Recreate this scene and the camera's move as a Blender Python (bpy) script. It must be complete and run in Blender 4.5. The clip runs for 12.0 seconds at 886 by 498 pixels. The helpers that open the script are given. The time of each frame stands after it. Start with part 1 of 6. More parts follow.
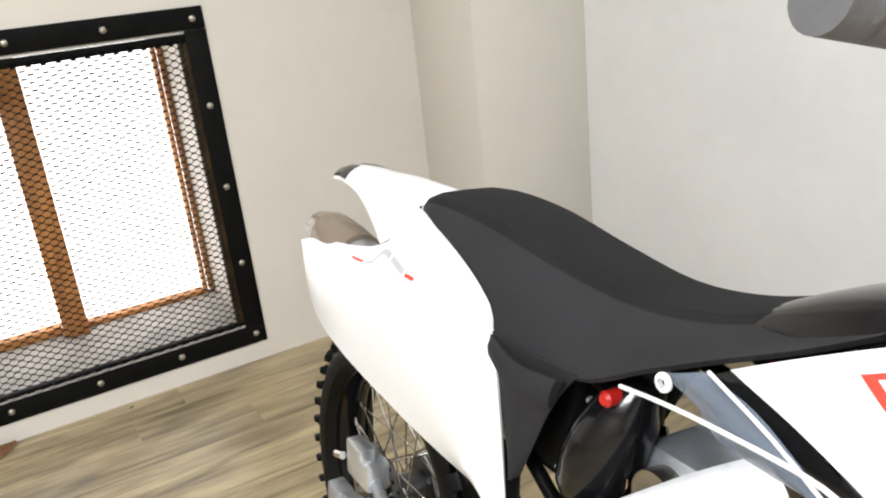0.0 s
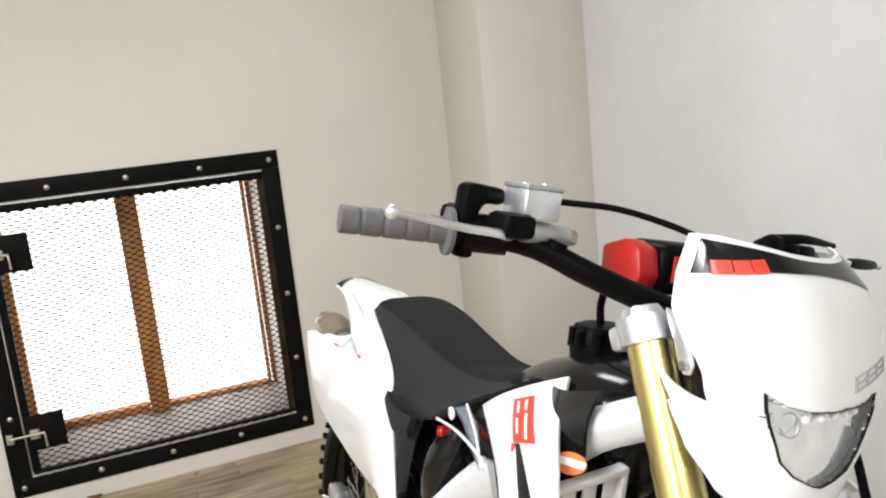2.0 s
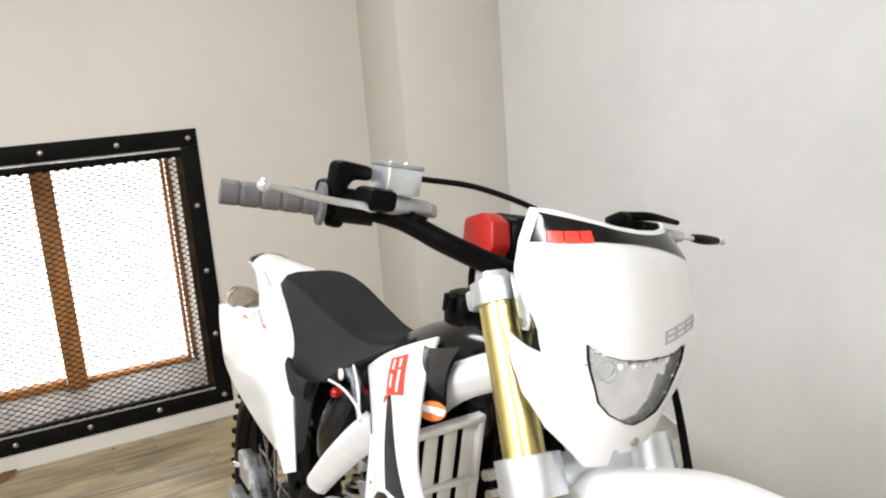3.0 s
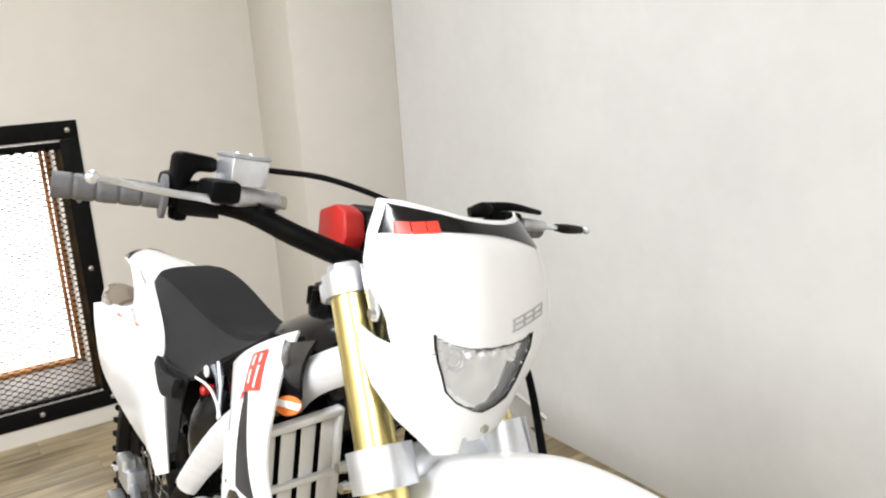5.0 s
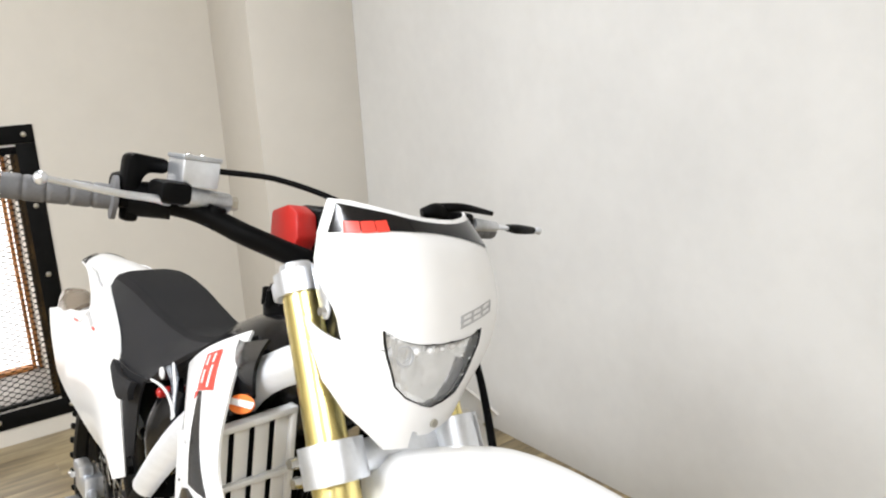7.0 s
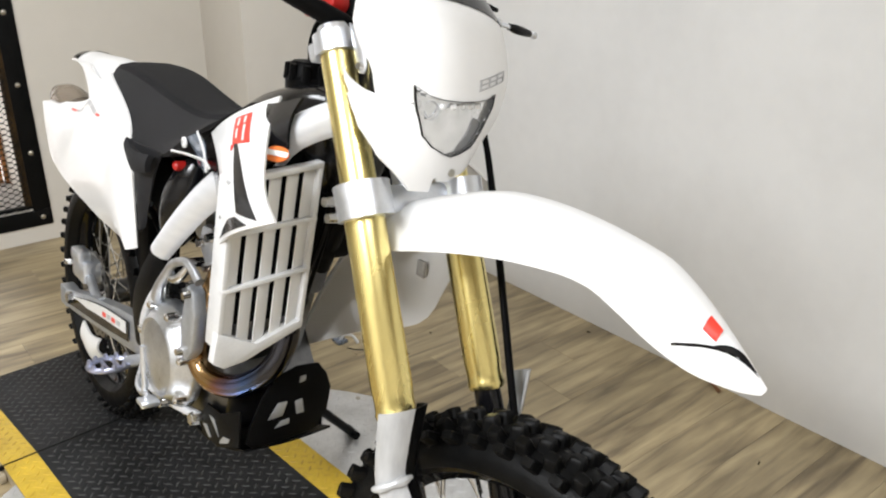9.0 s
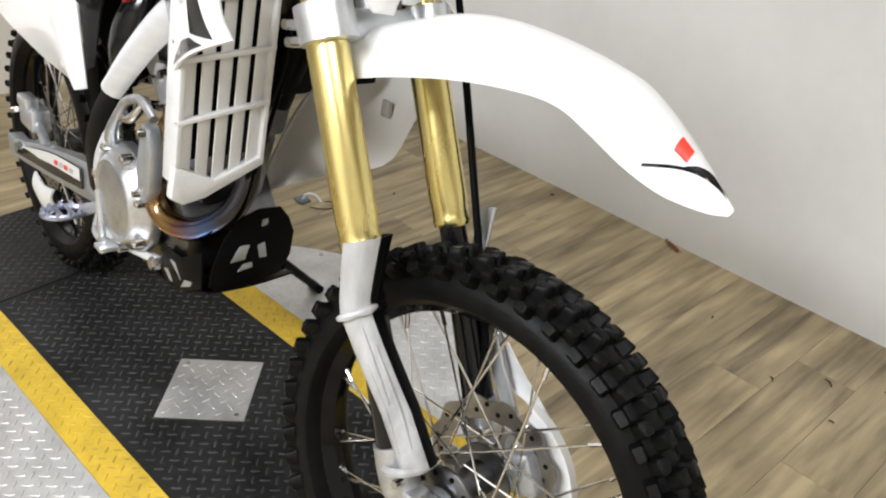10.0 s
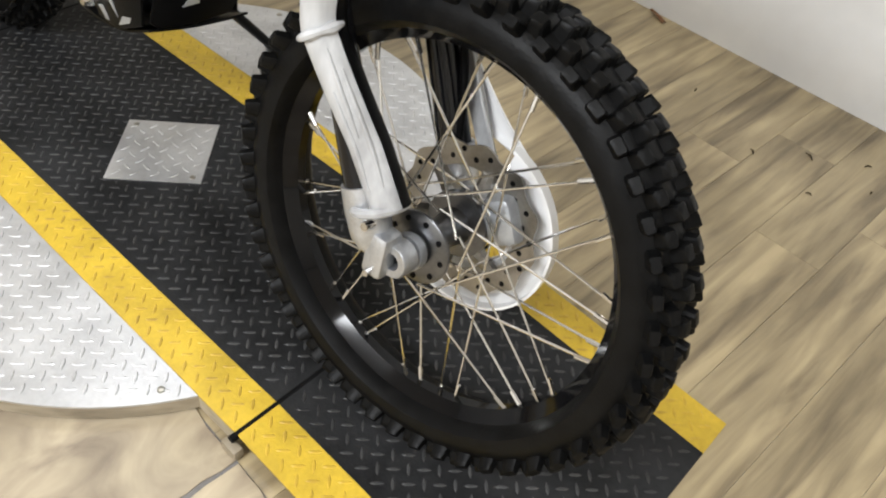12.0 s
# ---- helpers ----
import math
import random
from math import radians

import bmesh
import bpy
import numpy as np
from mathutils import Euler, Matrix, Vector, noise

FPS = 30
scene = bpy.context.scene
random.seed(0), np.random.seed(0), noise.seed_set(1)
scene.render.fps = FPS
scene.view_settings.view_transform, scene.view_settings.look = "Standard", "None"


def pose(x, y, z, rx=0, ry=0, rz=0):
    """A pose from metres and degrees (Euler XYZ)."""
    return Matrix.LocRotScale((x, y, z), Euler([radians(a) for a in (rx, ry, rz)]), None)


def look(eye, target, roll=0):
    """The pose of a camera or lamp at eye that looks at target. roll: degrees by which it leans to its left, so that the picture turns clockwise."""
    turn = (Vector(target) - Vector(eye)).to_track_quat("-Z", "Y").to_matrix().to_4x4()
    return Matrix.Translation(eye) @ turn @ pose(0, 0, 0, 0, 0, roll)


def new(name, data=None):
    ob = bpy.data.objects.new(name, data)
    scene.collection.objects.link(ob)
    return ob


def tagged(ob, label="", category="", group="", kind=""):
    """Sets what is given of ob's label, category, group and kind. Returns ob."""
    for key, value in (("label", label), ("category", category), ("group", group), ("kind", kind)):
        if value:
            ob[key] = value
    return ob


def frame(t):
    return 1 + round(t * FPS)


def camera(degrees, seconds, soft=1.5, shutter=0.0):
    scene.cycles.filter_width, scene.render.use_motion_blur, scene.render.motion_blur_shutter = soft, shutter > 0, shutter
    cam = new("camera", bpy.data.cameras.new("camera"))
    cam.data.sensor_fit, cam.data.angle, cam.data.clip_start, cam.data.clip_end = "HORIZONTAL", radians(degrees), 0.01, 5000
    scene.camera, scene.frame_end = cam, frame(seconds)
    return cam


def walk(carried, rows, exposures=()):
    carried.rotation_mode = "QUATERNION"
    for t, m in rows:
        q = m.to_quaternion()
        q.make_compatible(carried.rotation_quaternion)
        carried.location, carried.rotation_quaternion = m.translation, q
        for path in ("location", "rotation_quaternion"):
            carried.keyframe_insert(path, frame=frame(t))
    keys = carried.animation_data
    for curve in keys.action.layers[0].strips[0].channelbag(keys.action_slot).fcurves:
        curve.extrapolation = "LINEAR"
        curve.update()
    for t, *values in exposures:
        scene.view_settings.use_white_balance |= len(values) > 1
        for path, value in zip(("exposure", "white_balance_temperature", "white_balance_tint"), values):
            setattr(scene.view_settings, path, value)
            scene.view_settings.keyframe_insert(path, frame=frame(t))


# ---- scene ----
cam = camera(57.9, 12.0, 2.1)
PATH = [
    (0, (0.219, -0.055, 1.342), (1.535, 2.326, 0.344), -6.3),
    (0.2, (0.211, -0.11, 1.356), (1.084, 1.574, 0.72), -8.2),
    (0.5, (0.234, -0.253, 1.347), (0.94, 1.507, 0.711), -8.0),
    (0.7, (0.272, -0.369, 1.342), (0.918, 1.406, 0.685), -3.1),
    (1, (0.332, -0.471, 1.35), (0.874, 1.335, 0.685), -3.8),
    (1.2, (0.348, -0.516, 1.369), (0.879, 1.322, 0.788), -4.8),
    (1.5, (0.344, -0.574, 1.398), (0.928, 1.279, 0.925), -5.1),
    (1.8, (0.31, -0.618, 1.419), (0.989, 1.221, 1.021), -5.7),
    (2, (0.275, -0.658, 1.43), (1.017, 1.16, 1.048), -5.8),
    (2.2, (0.252, -0.691, 1.43), (1.08, 1.085, 1.027), -4.9),
    (2.5, (0.236, -0.741, 1.432), (1.144, 0.988, 1.002), -4.3),
    (3, (0.298, -0.791, 1.431), (1.179, 0.951, 0.993), -4.4),
    (3.2, (0.33, -0.795, 1.425), (1.217, 0.934, 0.954), -3.2),
    (4.8, (0.359, -0.825, 1.426), (1.403, 0.818, 0.963), -3.9),
    (5, (0.364, -0.827, 1.423), (1.426, 0.801, 0.953), -3.8),
    (5.5, (0.374, -0.832, 1.424), (1.467, 0.78, 0.97), -3.7),
    (6, (0.38, -0.833, 1.421), (1.494, 0.762, 0.958), -3.3),
    (6.5, (0.386, -0.84, 1.423), (1.507, 0.752, 0.968), -3.3),
    (8.3, (0.229, -0.921, 1.37), (1.387, 0.585, 0.744), -2.7),
    (8.5, (0.208, -0.926, 1.357), (1.385, 0.544, 0.684), -1.0),
    (9, (0.183, -0.937, 1.33), (1.352, 0.487, 0.55), 0.6),
    (9.5, (0.168, -0.945, 1.307), (1.327, 0.401, 0.389), 1.4),
    (10, (0.175, -0.941, 1.262), (1.331, 0.313, 0.217), 2.7),
    (10.5, (0.174, -0.932, 1.217), (1.296, 0.229, 0.036), 3.9),
    (11, (0.17, -0.925, 1.174), (1.264, 0.148, -0.112), 5.9),
    (11.5, (0.178, -0.92, 1.134), (1.242, 0.084, -0.23), 6.2),
    (12, (0.19, -0.911, 1.121), (1.228, 0.044, -0.298), 6.4),
]
UNIT = 0.935      # metres to one unit of the plan, by the wheels' size
walk(cam, [(t, look(Vector(eye) * UNIT, Vector(target) * UNIT, roll)) for t, eye, target, roll in PATH],
     [(0, 0.08), (1.0, -0.03), (1.5, -0.13), (2.0, -0.15), (3.0, -0.09), (5.0, 0.07), (6.5, 0.05), (8.5, -0.20), (10.0, -0.22), (11.0, -0.16), (12.0, -0.13)])


# ---- world, lights, exposure ----
scene.view_settings.exposure = 0.0
world = bpy.data.worlds.new("room_air")
scene.world = world
world.use_nodes = True
world.node_tree.nodes["Background"].inputs[0].default_value = (0.9, 0.95, 1.0, 1)
world.node_tree.nodes["Background"].inputs[1].default_value = 0.3


def ceiling_lamp(x, y, sx, sy, watts, colour=(0.93, 0.958, 1.0)):
    data = bpy.data.lights.new("ceiling_lamp", "AREA")
    data.shape, data.size, data.size_y, data.energy, data.color = "RECTANGLE", sx, sy, watts, colour
    ob = new("ceiling_lamp", data)
    ob.location = (x, y, 2.62)
    return ob


ceiling_lamp(-1.5, -0.5, 0.5, 1.6, 166)
ceiling_lamp(0.3, -1.9, 1.2, 0.3, 30)
ceiling_lamp(0.9, 1.0, 0.3, 1.2, 23)


# ---- materials ----
def material(name, colour, rough=0.5, metal=0.0, vary=0.0, scale=8.0, bump=0.0, bump_scale=120.0, coat=0.0,
             spec=0.5, rough_vary=0.0, stretch=(1, 1, 1), second=None):
    """A surface: colour mottled at two scales, with fine relief."""
    m = bpy.data.materials.new(name)
    m.use_nodes = True
    nt = m.node_tree
    b = nt.nodes["Principled BSDF"]
    b.inputs["Base Color"].default_value = (*colour, 1)
    b.inputs["Roughness"].default_value = rough
    b.inputs["Metallic"].default_value = metal
    b.inputs["Coat Weight"].default_value = coat
    b.inputs["Coat Roughness"].default_value = 0.08
    b.inputs["Specular IOR Level"].default_value = spec
    tc = nt.nodes.new("ShaderNodeTexCoord")
    mp = nt.nodes.new("ShaderNodeMapping")
    mp.inputs["Scale"].default_value = stretch
    nt.links.new(tc.outputs["Object"], mp.inputs[0])
    if vary > 0:
        n1 = nt.nodes.new("ShaderNodeTexNoise")
        n1.inputs["Scale"].default_value, n1.inputs["Detail"].default_value = scale, 6
        n2 = nt.nodes.new("ShaderNodeTexNoise")
        n2.inputs["Scale"].default_value, n2.inputs["Detail"].default_value = scale * 9, 4
        add = nt.nodes.new("ShaderNodeMath")
        add.operation = "MULTIPLY_ADD"
        add.inputs[1].default_value, add.inputs[2].default_value = 0.35, 0.0
        nt.links.new(mp.outputs[0], n1.inputs[0])
        nt.links.new(mp.outputs[0], n2.inputs[0])
        nt.links.new(n2.outputs["Fac"], add.inputs[0])
        sm = nt.nodes.new("ShaderNodeMath")
        nt.links.new(n1.outputs["Fac"], sm.inputs[0])
        nt.links.new(add.outputs[0], sm.inputs[1])
        ramp = nt.nodes.new("ShaderNodeValToRGB")
        dark = second or tuple(c * (1 - vary) for c in colour)
        ramp.color_ramp.elements[0].position, ramp.color_ramp.elements[1].position = 0.42, 0.85
        ramp.color_ramp.elements[0].color = (*dark, 1)
        ramp.color_ramp.elements[1].color = (*(min(1, c * (1 + vary * 0.3)) for c in colour), 1)
        nt.links.new(sm.outputs[0], ramp.inputs[0])
        nt.links.new(ramp.outputs[0], b.inputs["Base Color"])
        if rough_vary:
            mr = nt.nodes.new("ShaderNodeMapRange")
            mr.inputs[3].default_value, mr.inputs[4].default_value = max(0.02, rough - rough_vary), min(1, rough + rough_vary)
            nt.links.new(n1.outputs["Fac"], mr.inputs[0])
            nt.links.new(mr.outputs[0], b.inputs["Roughness"])
    if bump > 0:
        n3 = nt.nodes.new("ShaderNodeTexNoise")
        n3.inputs["Scale"].default_value, n3.inputs["Detail"].default_value = bump_scale, 4
        nt.links.new(mp.outputs[0], n3.inputs[0])
        bp = nt.nodes.new("ShaderNodeBump")
        bp.inputs["Strength"].default_value, bp.inputs["Distance"].default_value = bump, 0.002
        nt.links.new(n3.outputs["Fac"], bp.inputs["Height"])
        nt.links.new(bp.outputs[0], b.inputs["Normal"])
    return m


def wood_material(name, light, dark, along=(1, 1, 1), rough=0.42, random_tint=0.25, stain=0.55, swirl=0.6):
    """Streaky wood: long grain, darker knots and a tint of its own for each board."""
    m = bpy.data.materials.new(name)
    m.use_nodes = True
    nt = m.node_tree
    b = nt.nodes["Principled BSDF"]
    tc = nt.nodes.new("ShaderNodeTexCoord")
    info = nt.nodes.new("ShaderNodeObjectInfo")
    shift = nt.nodes.new("ShaderNodeVectorMath")
    shift.operation = "MULTIPLY_ADD"
    shift.inputs[1].default_value = (7.0, 5.0, 3.0)
    comb = nt.nodes.new("ShaderNodeCombineXYZ")
    for k in range(3):
        nt.links.new(info.outputs["Random"], comb.inputs[k])
    nt.links.new(comb.outputs[0], shift.inputs[0])
    nt.links.new(tc.outputs["Object"], shift.inputs[2])
    mp = nt.nodes.new("ShaderNodeMapping")
    mp.inputs["Scale"].default_value = along
    nt.links.new(shift.outputs[0], mp.inputs[0])
    grain = nt.nodes.new("ShaderNodeTexNoise")
    grain.inputs["Scale"].default_value, grain.inputs["Detail"].default_value, grain.inputs["Distortion"].default_value = 9.0, 8, swirl
    fine = nt.nodes.new("ShaderNodeTexNoise")
    fine.inputs["Scale"].default_value, fine.inputs["Detail"].default_value = 60.0, 5
    blot = nt.nodes.new("ShaderNodeTexNoise")
    blot.inputs["Scale"].default_value, blot.inputs["Detail"].default_value = 3.2, 6
    patch = nt.nodes.new("ShaderNodeMapping")
    patch.inputs["Scale"].default_value = tuple(0.6 + 0.40 * a for a in along)
    nt.links.new(shift.outputs[0], patch.inputs[0])
    nt.links.new(patch.outputs[0], blot.inputs[0])
    for n in (grain, fine):
        nt.links.new(mp.outputs[0], n.inputs[0])
    ramp = nt.nodes.new("ShaderNodeValToRGB")
    e = ramp.color_ramp.elements
    e[0].position, e[0].color = 0.30, (*dark, 1)
    e[1].position, e[1].color = 0.66, (*light, 1)
    mid = e.new(0.46)
    mid.color = (*(0.5 * (p + q) for p, q in zip(light, dark)), 1)
    nt.links.new(grain.outputs["Fac"], ramp.inputs[0])
    hsv = nt.nodes.new("ShaderNodeHueSaturation")
    mr = nt.nodes.new("ShaderNodeMapRange")
    mr.inputs[3].default_value, mr.inputs[4].default_value = 1 - random_tint, 1 + random_tint * 0.6
    nt.links.new(info.outputs["Random"], mr.inputs[0])
    nt.links.new(mr.outputs[0], hsv.inputs["Value"])
    nt.links.new(ramp.outputs[0], hsv.inputs["Color"])
    mix = nt.nodes.new("ShaderNodeMix")
    mix.data_type, mix.blend_type = "RGBA", "MULTIPLY"
    mix.inputs[0].default_value = stain
    gray = nt.nodes.new("ShaderNodeValToRGB")
    gray.color_ramp.elements[0].position, gray.color_ramp.elements[0].color = 0.34, (0.42, 0.40, 0.39, 1)
    gray.color_ramp.elements[1].position, gray.color_ramp.elements[1].color = 0.56, (1, 1, 1, 1)
    nt.links.new(blot.outputs["Fac"], gray.inputs[0])
    nt.links.new(hsv.outputs[0], mix.inputs[6])
    nt.links.new(gray.outputs[0], mix.inputs[7])
    nt.links.new(mix.outputs[2], b.inputs["Base Color"])
    b.inputs["Roughness"].default_value = rough
    bp = nt.nodes.new("ShaderNodeBump")
    bp.inputs["Strength"].default_value, bp.inputs["Distance"].default_value = 0.25, 0.001
    nt.links.new(fine.outputs["Fac"], bp.inputs["Height"])
    nt.links.new(bp.outputs[0], b.inputs["Normal"])
    return m


def glow_material(name, colour, strength):
    m = bpy.data.materials.new(name)
    m.use_nodes = True
    b = m.node_tree.nodes["Principled BSDF"]
    b.inputs["Base Color"].default_value = (*colour, 1)
    b.inputs["Emission Color"].default_value = (*colour, 1)
    b.inputs["Emission Strength"].default_value = strength
    return m


def clear_material(name, tint, rough, alpha):
    m = bpy.data.materials.new(name)
    m.use_nodes = True
    b = m.node_tree.nodes["Principled BSDF"]
    b.inputs["Base Color"].default_value = (*tint, 1)
    b.inputs["Roughness"].default_value = rough
    b.inputs["Alpha"].default_value = alpha
    b.inputs["IOR"].default_value = 1.5
    return m


WHITE = material("white_plastic", (0.80, 0.80, 0.80), 0.28, vary=0.04, scale=5, coat=0.3)
GOLD = material("gold_anodised", (0.87, 0.735, 0.31), 0.27, metal=1.0, vary=0.12, scale=14, stretch=(1, 1, 0.2), rough_vary=0.06)
FRAME = material("satin_aluminium", (0.83, 0.85, 0.89), 0.42, metal=0.4, vary=0.08, scale=14, bump=0.08, bump_scale=300, stretch=(1, 1, 4))
ALU = material("cast_aluminium", (0.50, 0.525, 0.56), 0.42, metal=0.75, vary=0.22, scale=25, bump=0.25, bump_scale=220, rough_vary=0.1)
BRUSHED = material("brushed_aluminium", (0.78, 0.81, 0.86), 0.33, metal=0.85, vary=0.15, scale=18, bump=0.1, bump_scale=300, rough_vary=0.08)
COVER = material("clutch_cover_alloy", (0.60, 0.62, 0.65), 0.30, metal=0.9, vary=0.3, scale=22, bump=0.2, bump_scale=160, rough_vary=0.1)
STEEL = material("bright_steel", (0.68, 0.67, 0.65), 0.2, metal=1.0, vary=0.1, scale=40)
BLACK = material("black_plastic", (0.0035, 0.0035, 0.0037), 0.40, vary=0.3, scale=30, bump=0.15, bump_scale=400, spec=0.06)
GLOSS_BLACK = material("gloss_black_plastic", (0.006, 0.006, 0.007), 0.16, vary=0.2, scale=10, coat=0.12, spec=0.3)
RUBBER = material("tyre_rubber", (0.0042, 0.0042, 0.0042), 0.44, vary=0.6, scale=35, bump=0.25, bump_scale=220, rough_vary=0.14, spec=0.12)
GRIP = material("grey_rubber", (0.12, 0.12, 0.125), 0.6, vary=0.2, scale=40, bump=0.3, bump_scale=300)
SEAT = material("seat_vinyl", (0.013, 0.013, 0.014), 0.75, vary=0.25, scale=12, bump=0.6, bump_scale=700, spec=0.14)
SEAT_SIDE = material("seat_side_vinyl", (0.021, 0.021, 0.023), 0.62, vary=0.2, scale=12, bump=0.35, bump_scale=900, spec=0.18)
RED = material("red_plastic", (0.50, 0.016, 0.012), 0.4, vary=0.15, scale=20)
DECAL_RED = material("red_decal", (0.75, 0.05, 0.03), 0.35, vary=0.1, scale=40)
DECAL_GREY = material("grey_decal", (0.45, 0.45, 0.46), 0.35, vary=0.1, scale=40)
ORANGE = material("orange_label", (0.75, 0.18, 0.03), 0.4, vary=0.1, scale=60)


def heat_material(name, tints):
    """Bare pipe tinted by heat, from its hot end (ahead) to the cooler one."""
    m = material(name, (0.4, 0.27, 0.16), 0.15, metal=1.0)
    nt = m.node_tree
    tc, sep, noise = (nt.nodes.new("ShaderNode" + k) for k in ("TexCoord", "SeparateXYZ", "TexNoise"))
    noise.inputs["Scale"].default_value = 30.0
    mr = nt.nodes.new("ShaderNodeMapRange")
    mr.inputs[1].default_value, mr.inputs[2].default_value = -0.40, -0.205
    mx = nt.nodes.new("ShaderNodeMath")
    mx.operation = "MULTIPLY_ADD"
    mx.inputs[1].default_value = 0.16
    nt.links.new(tc.outputs["Object"], sep.inputs[0])
    nt.links.new(tc.outputs["Object"], noise.inputs[0])
    nt.links.new(sep.outputs[0], mr.inputs[0])
    nt.links.new(noise.outputs["Fac"], mx.inputs[0])
    nt.links.new(mr.outputs[0], mx.inputs[2])
    ramp = nt.nodes.new("ShaderNodeValToRGB")
    e = ramp.color_ramp.elements
    e[0].position, e[0].color = tints[0][0], (*tints[0][1], 1)
    e[1].position, e[1].color = tints[-1][0], (*tints[-1][1], 1)
    for p, c in tints[1:-1]:
        e.new(p).color = (*c, 1)
    nt.links.new(mx.outputs[0], ramp.inputs[0])
    nt.links.new(ramp.outputs[0], nt.nodes["Principled BSDF"].inputs["Base Color"])
    return m


HEAT = heat_material("heat_tinted_pipe", [(0.12, (0.16, 0.10, 0.065)), (0.30, (0.42, 0.27, 0.13)), (0.44, (0.46, 0.30, 0.13)), (0.58, (0.34, 0.17, 0.14)), (0.72, (0.20, 0.20, 0.36)), (0.86, (0.10, 0.16, 0.34)), (1.0, (0.06, 0.06, 0.07))])
PEG = material("peg_steel", (0.42, 0.44, 0.56), 0.3, metal=0.9, vary=0.2, scale=60)
WRAP = clear_material("clear_wrap", (0.17, 0.205, 0.26), 0.10, 0.60)
GUARD = material("filmed_white_plastic", (0.50, 0.505, 0.51), 0.24, vary=0.35, scale=9, bump=0.22, bump_scale=22, second=(0.27, 0.27, 0.27), stretch=(1, 1, 0.3))
THIN = material("thin_white_plastic", (0.80, 0.79, 0.77), 0.3, vary=0.04, scale=5)
nt = THIN.node_tree
glow, both = nt.nodes.new("ShaderNodeBsdfTranslucent"), nt.nodes.new("ShaderNodeMixShader")
glow.inputs[0].default_value = (0.85, 0.82, 0.76, 1)
both.inputs[0].default_value = 0.30
nt.links.new(nt.nodes["Principled BSDF"].outputs[0], both.inputs[1])
nt.links.new(glow.outputs[0], both.inputs[2])
nt.links.new(both.outputs[0], nt.nodes["Material Output"].inputs[0])
LOUVRE = clear_material("frosted_plastic", (0.80, 0.80, 0.80), 0.3, 0.9)
PALE = material("pale_translucent_plastic", (0.69, 0.695, 0.70), 0.35, vary=0.12, scale=18)
RIM = material("gloss_black_alloy", (0.004, 0.004, 0.0045), 0.08, vary=0.2, scale=20, coat=0.10, spec=0.16)
LUG = material("dull_cast_lug", (0.56, 0.575, 0.60), 0.42, metal=0.9, vary=0.3, scale=30, bump=0.3, bump_scale=200)
HUB = material("hub_casting", (0.17, 0.172, 0.178), 0.34, metal=1.0, vary=0.3, scale=30)
CHROME = material("reflector_chrome", (0.93, 0.94, 0.95), 0.07, metal=1.0, vary=0.2, scale=30, bump=0.25, bump_scale=60)
DISC = material("worn_disc_steel", (0.34, 0.325, 0.30), 0.34, metal=1.0, vary=0.35, scale=30, rough_vary=0.1)
YELLOW_WORN = material("worn_yellow_tread", (0.56, 0.37, 0.03), 0.45, vary=0.5, scale=6, second=(0.22, 0.13, 0.02))
SMOKE = clear_material("brown_smoked_plastic", (0.22, 0.17, 0.12), 0.12, 0.75)
LENS = clear_material("headlight_lens", (0.95, 0.97, 1.0), 0.03, 0.07)
WALL = material("wall_paint", (0.65, 0.618, 0.562), 0.55, vary=0.05, scale=1.6, bump=0.12, bump_scale=90)
WALL2 = material("wall_panel_white", (0.735, 0.735, 0.728), 0.4, vary=0.07, scale=2.2, bump=0.08, bump_scale=60)
CEIL = material("ceiling_paint", (0.78, 0.76, 0.72), 0.8, vary=0.05, scale=2)
IRON = material("black_iron", (0.0055, 0.0055, 0.0055), 0.5, vary=0.4, scale=20, bump=0.2, bump_scale=200, spec=0.08)
RUST = material("rusty_iron", (0.050, 0.031, 0.013), 0.65, vary=0.7, scale=14, bump=0.4, bump_scale=150, second=(0.009, 0.008, 0.007), spec=0.12)
ZINC = material("zinc_steel", (0.5, 0.48, 0.42), 0.35, metal=1.0, vary=0.25, scale=40)
BROWN = wood_material("brown_timber", (0.60, 0.27, 0.075), (0.36, 0.14, 0.04), (4, 4, 0.5), 0.55, 0.1)
BLOCK = wood_material("raw_timber", (0.21, 0.135, 0.055), (0.09, 0.052, 0.022), (0.6, 4, 4), 0.6, 0.1)
PLANK = wood_material("vinyl_plank", (0.46, 0.368, 0.214), (0.172, 0.132, 0.078), (0.34, 3.3, 1), 0.36, 0.15, 0.66, 0.45)
EDGE = wood_material("edge_band", (0.43, 0.37, 0.27), (0.25, 0.205, 0.14), (1.5, 1.5, 6), 0.45, 0.1)
STONE = wood_material("pale_stone", (0.52, 0.435, 0.30), (0.27, 0.215, 0.155), (0.45, 0.9, 1), 0.5, 0.15, 0.75, 2.2)
PLATE = material("aluminium_tread", (0.64, 0.64, 0.64), 0.42, metal=0.75, vary=0.25, scale=9, bump=0.15, bump_scale=180, rough_vary=0.12)
PLATE_BLACK = material("black_painted_tread", (0.023, 0.023, 0.0235), 0.5, vary=0.6, scale=5, bump=0.25, bump_scale=160, rough_vary=0.12, spec=0.10, second=(0.006, 0.006, 0.006))
PLATE_YELLOW = material("yellow_painted_tread", (0.58, 0.39, 0.03), 0.45, vary=0.3, scale=12, bump=0.2, bump_scale=160)
WORN_BLACK = material("worn_black_tread", (0.055, 0.055, 0.054), 0.42, vary=0.6, scale=6, second=(0.012, 0.012, 0.012), spec=0.25)
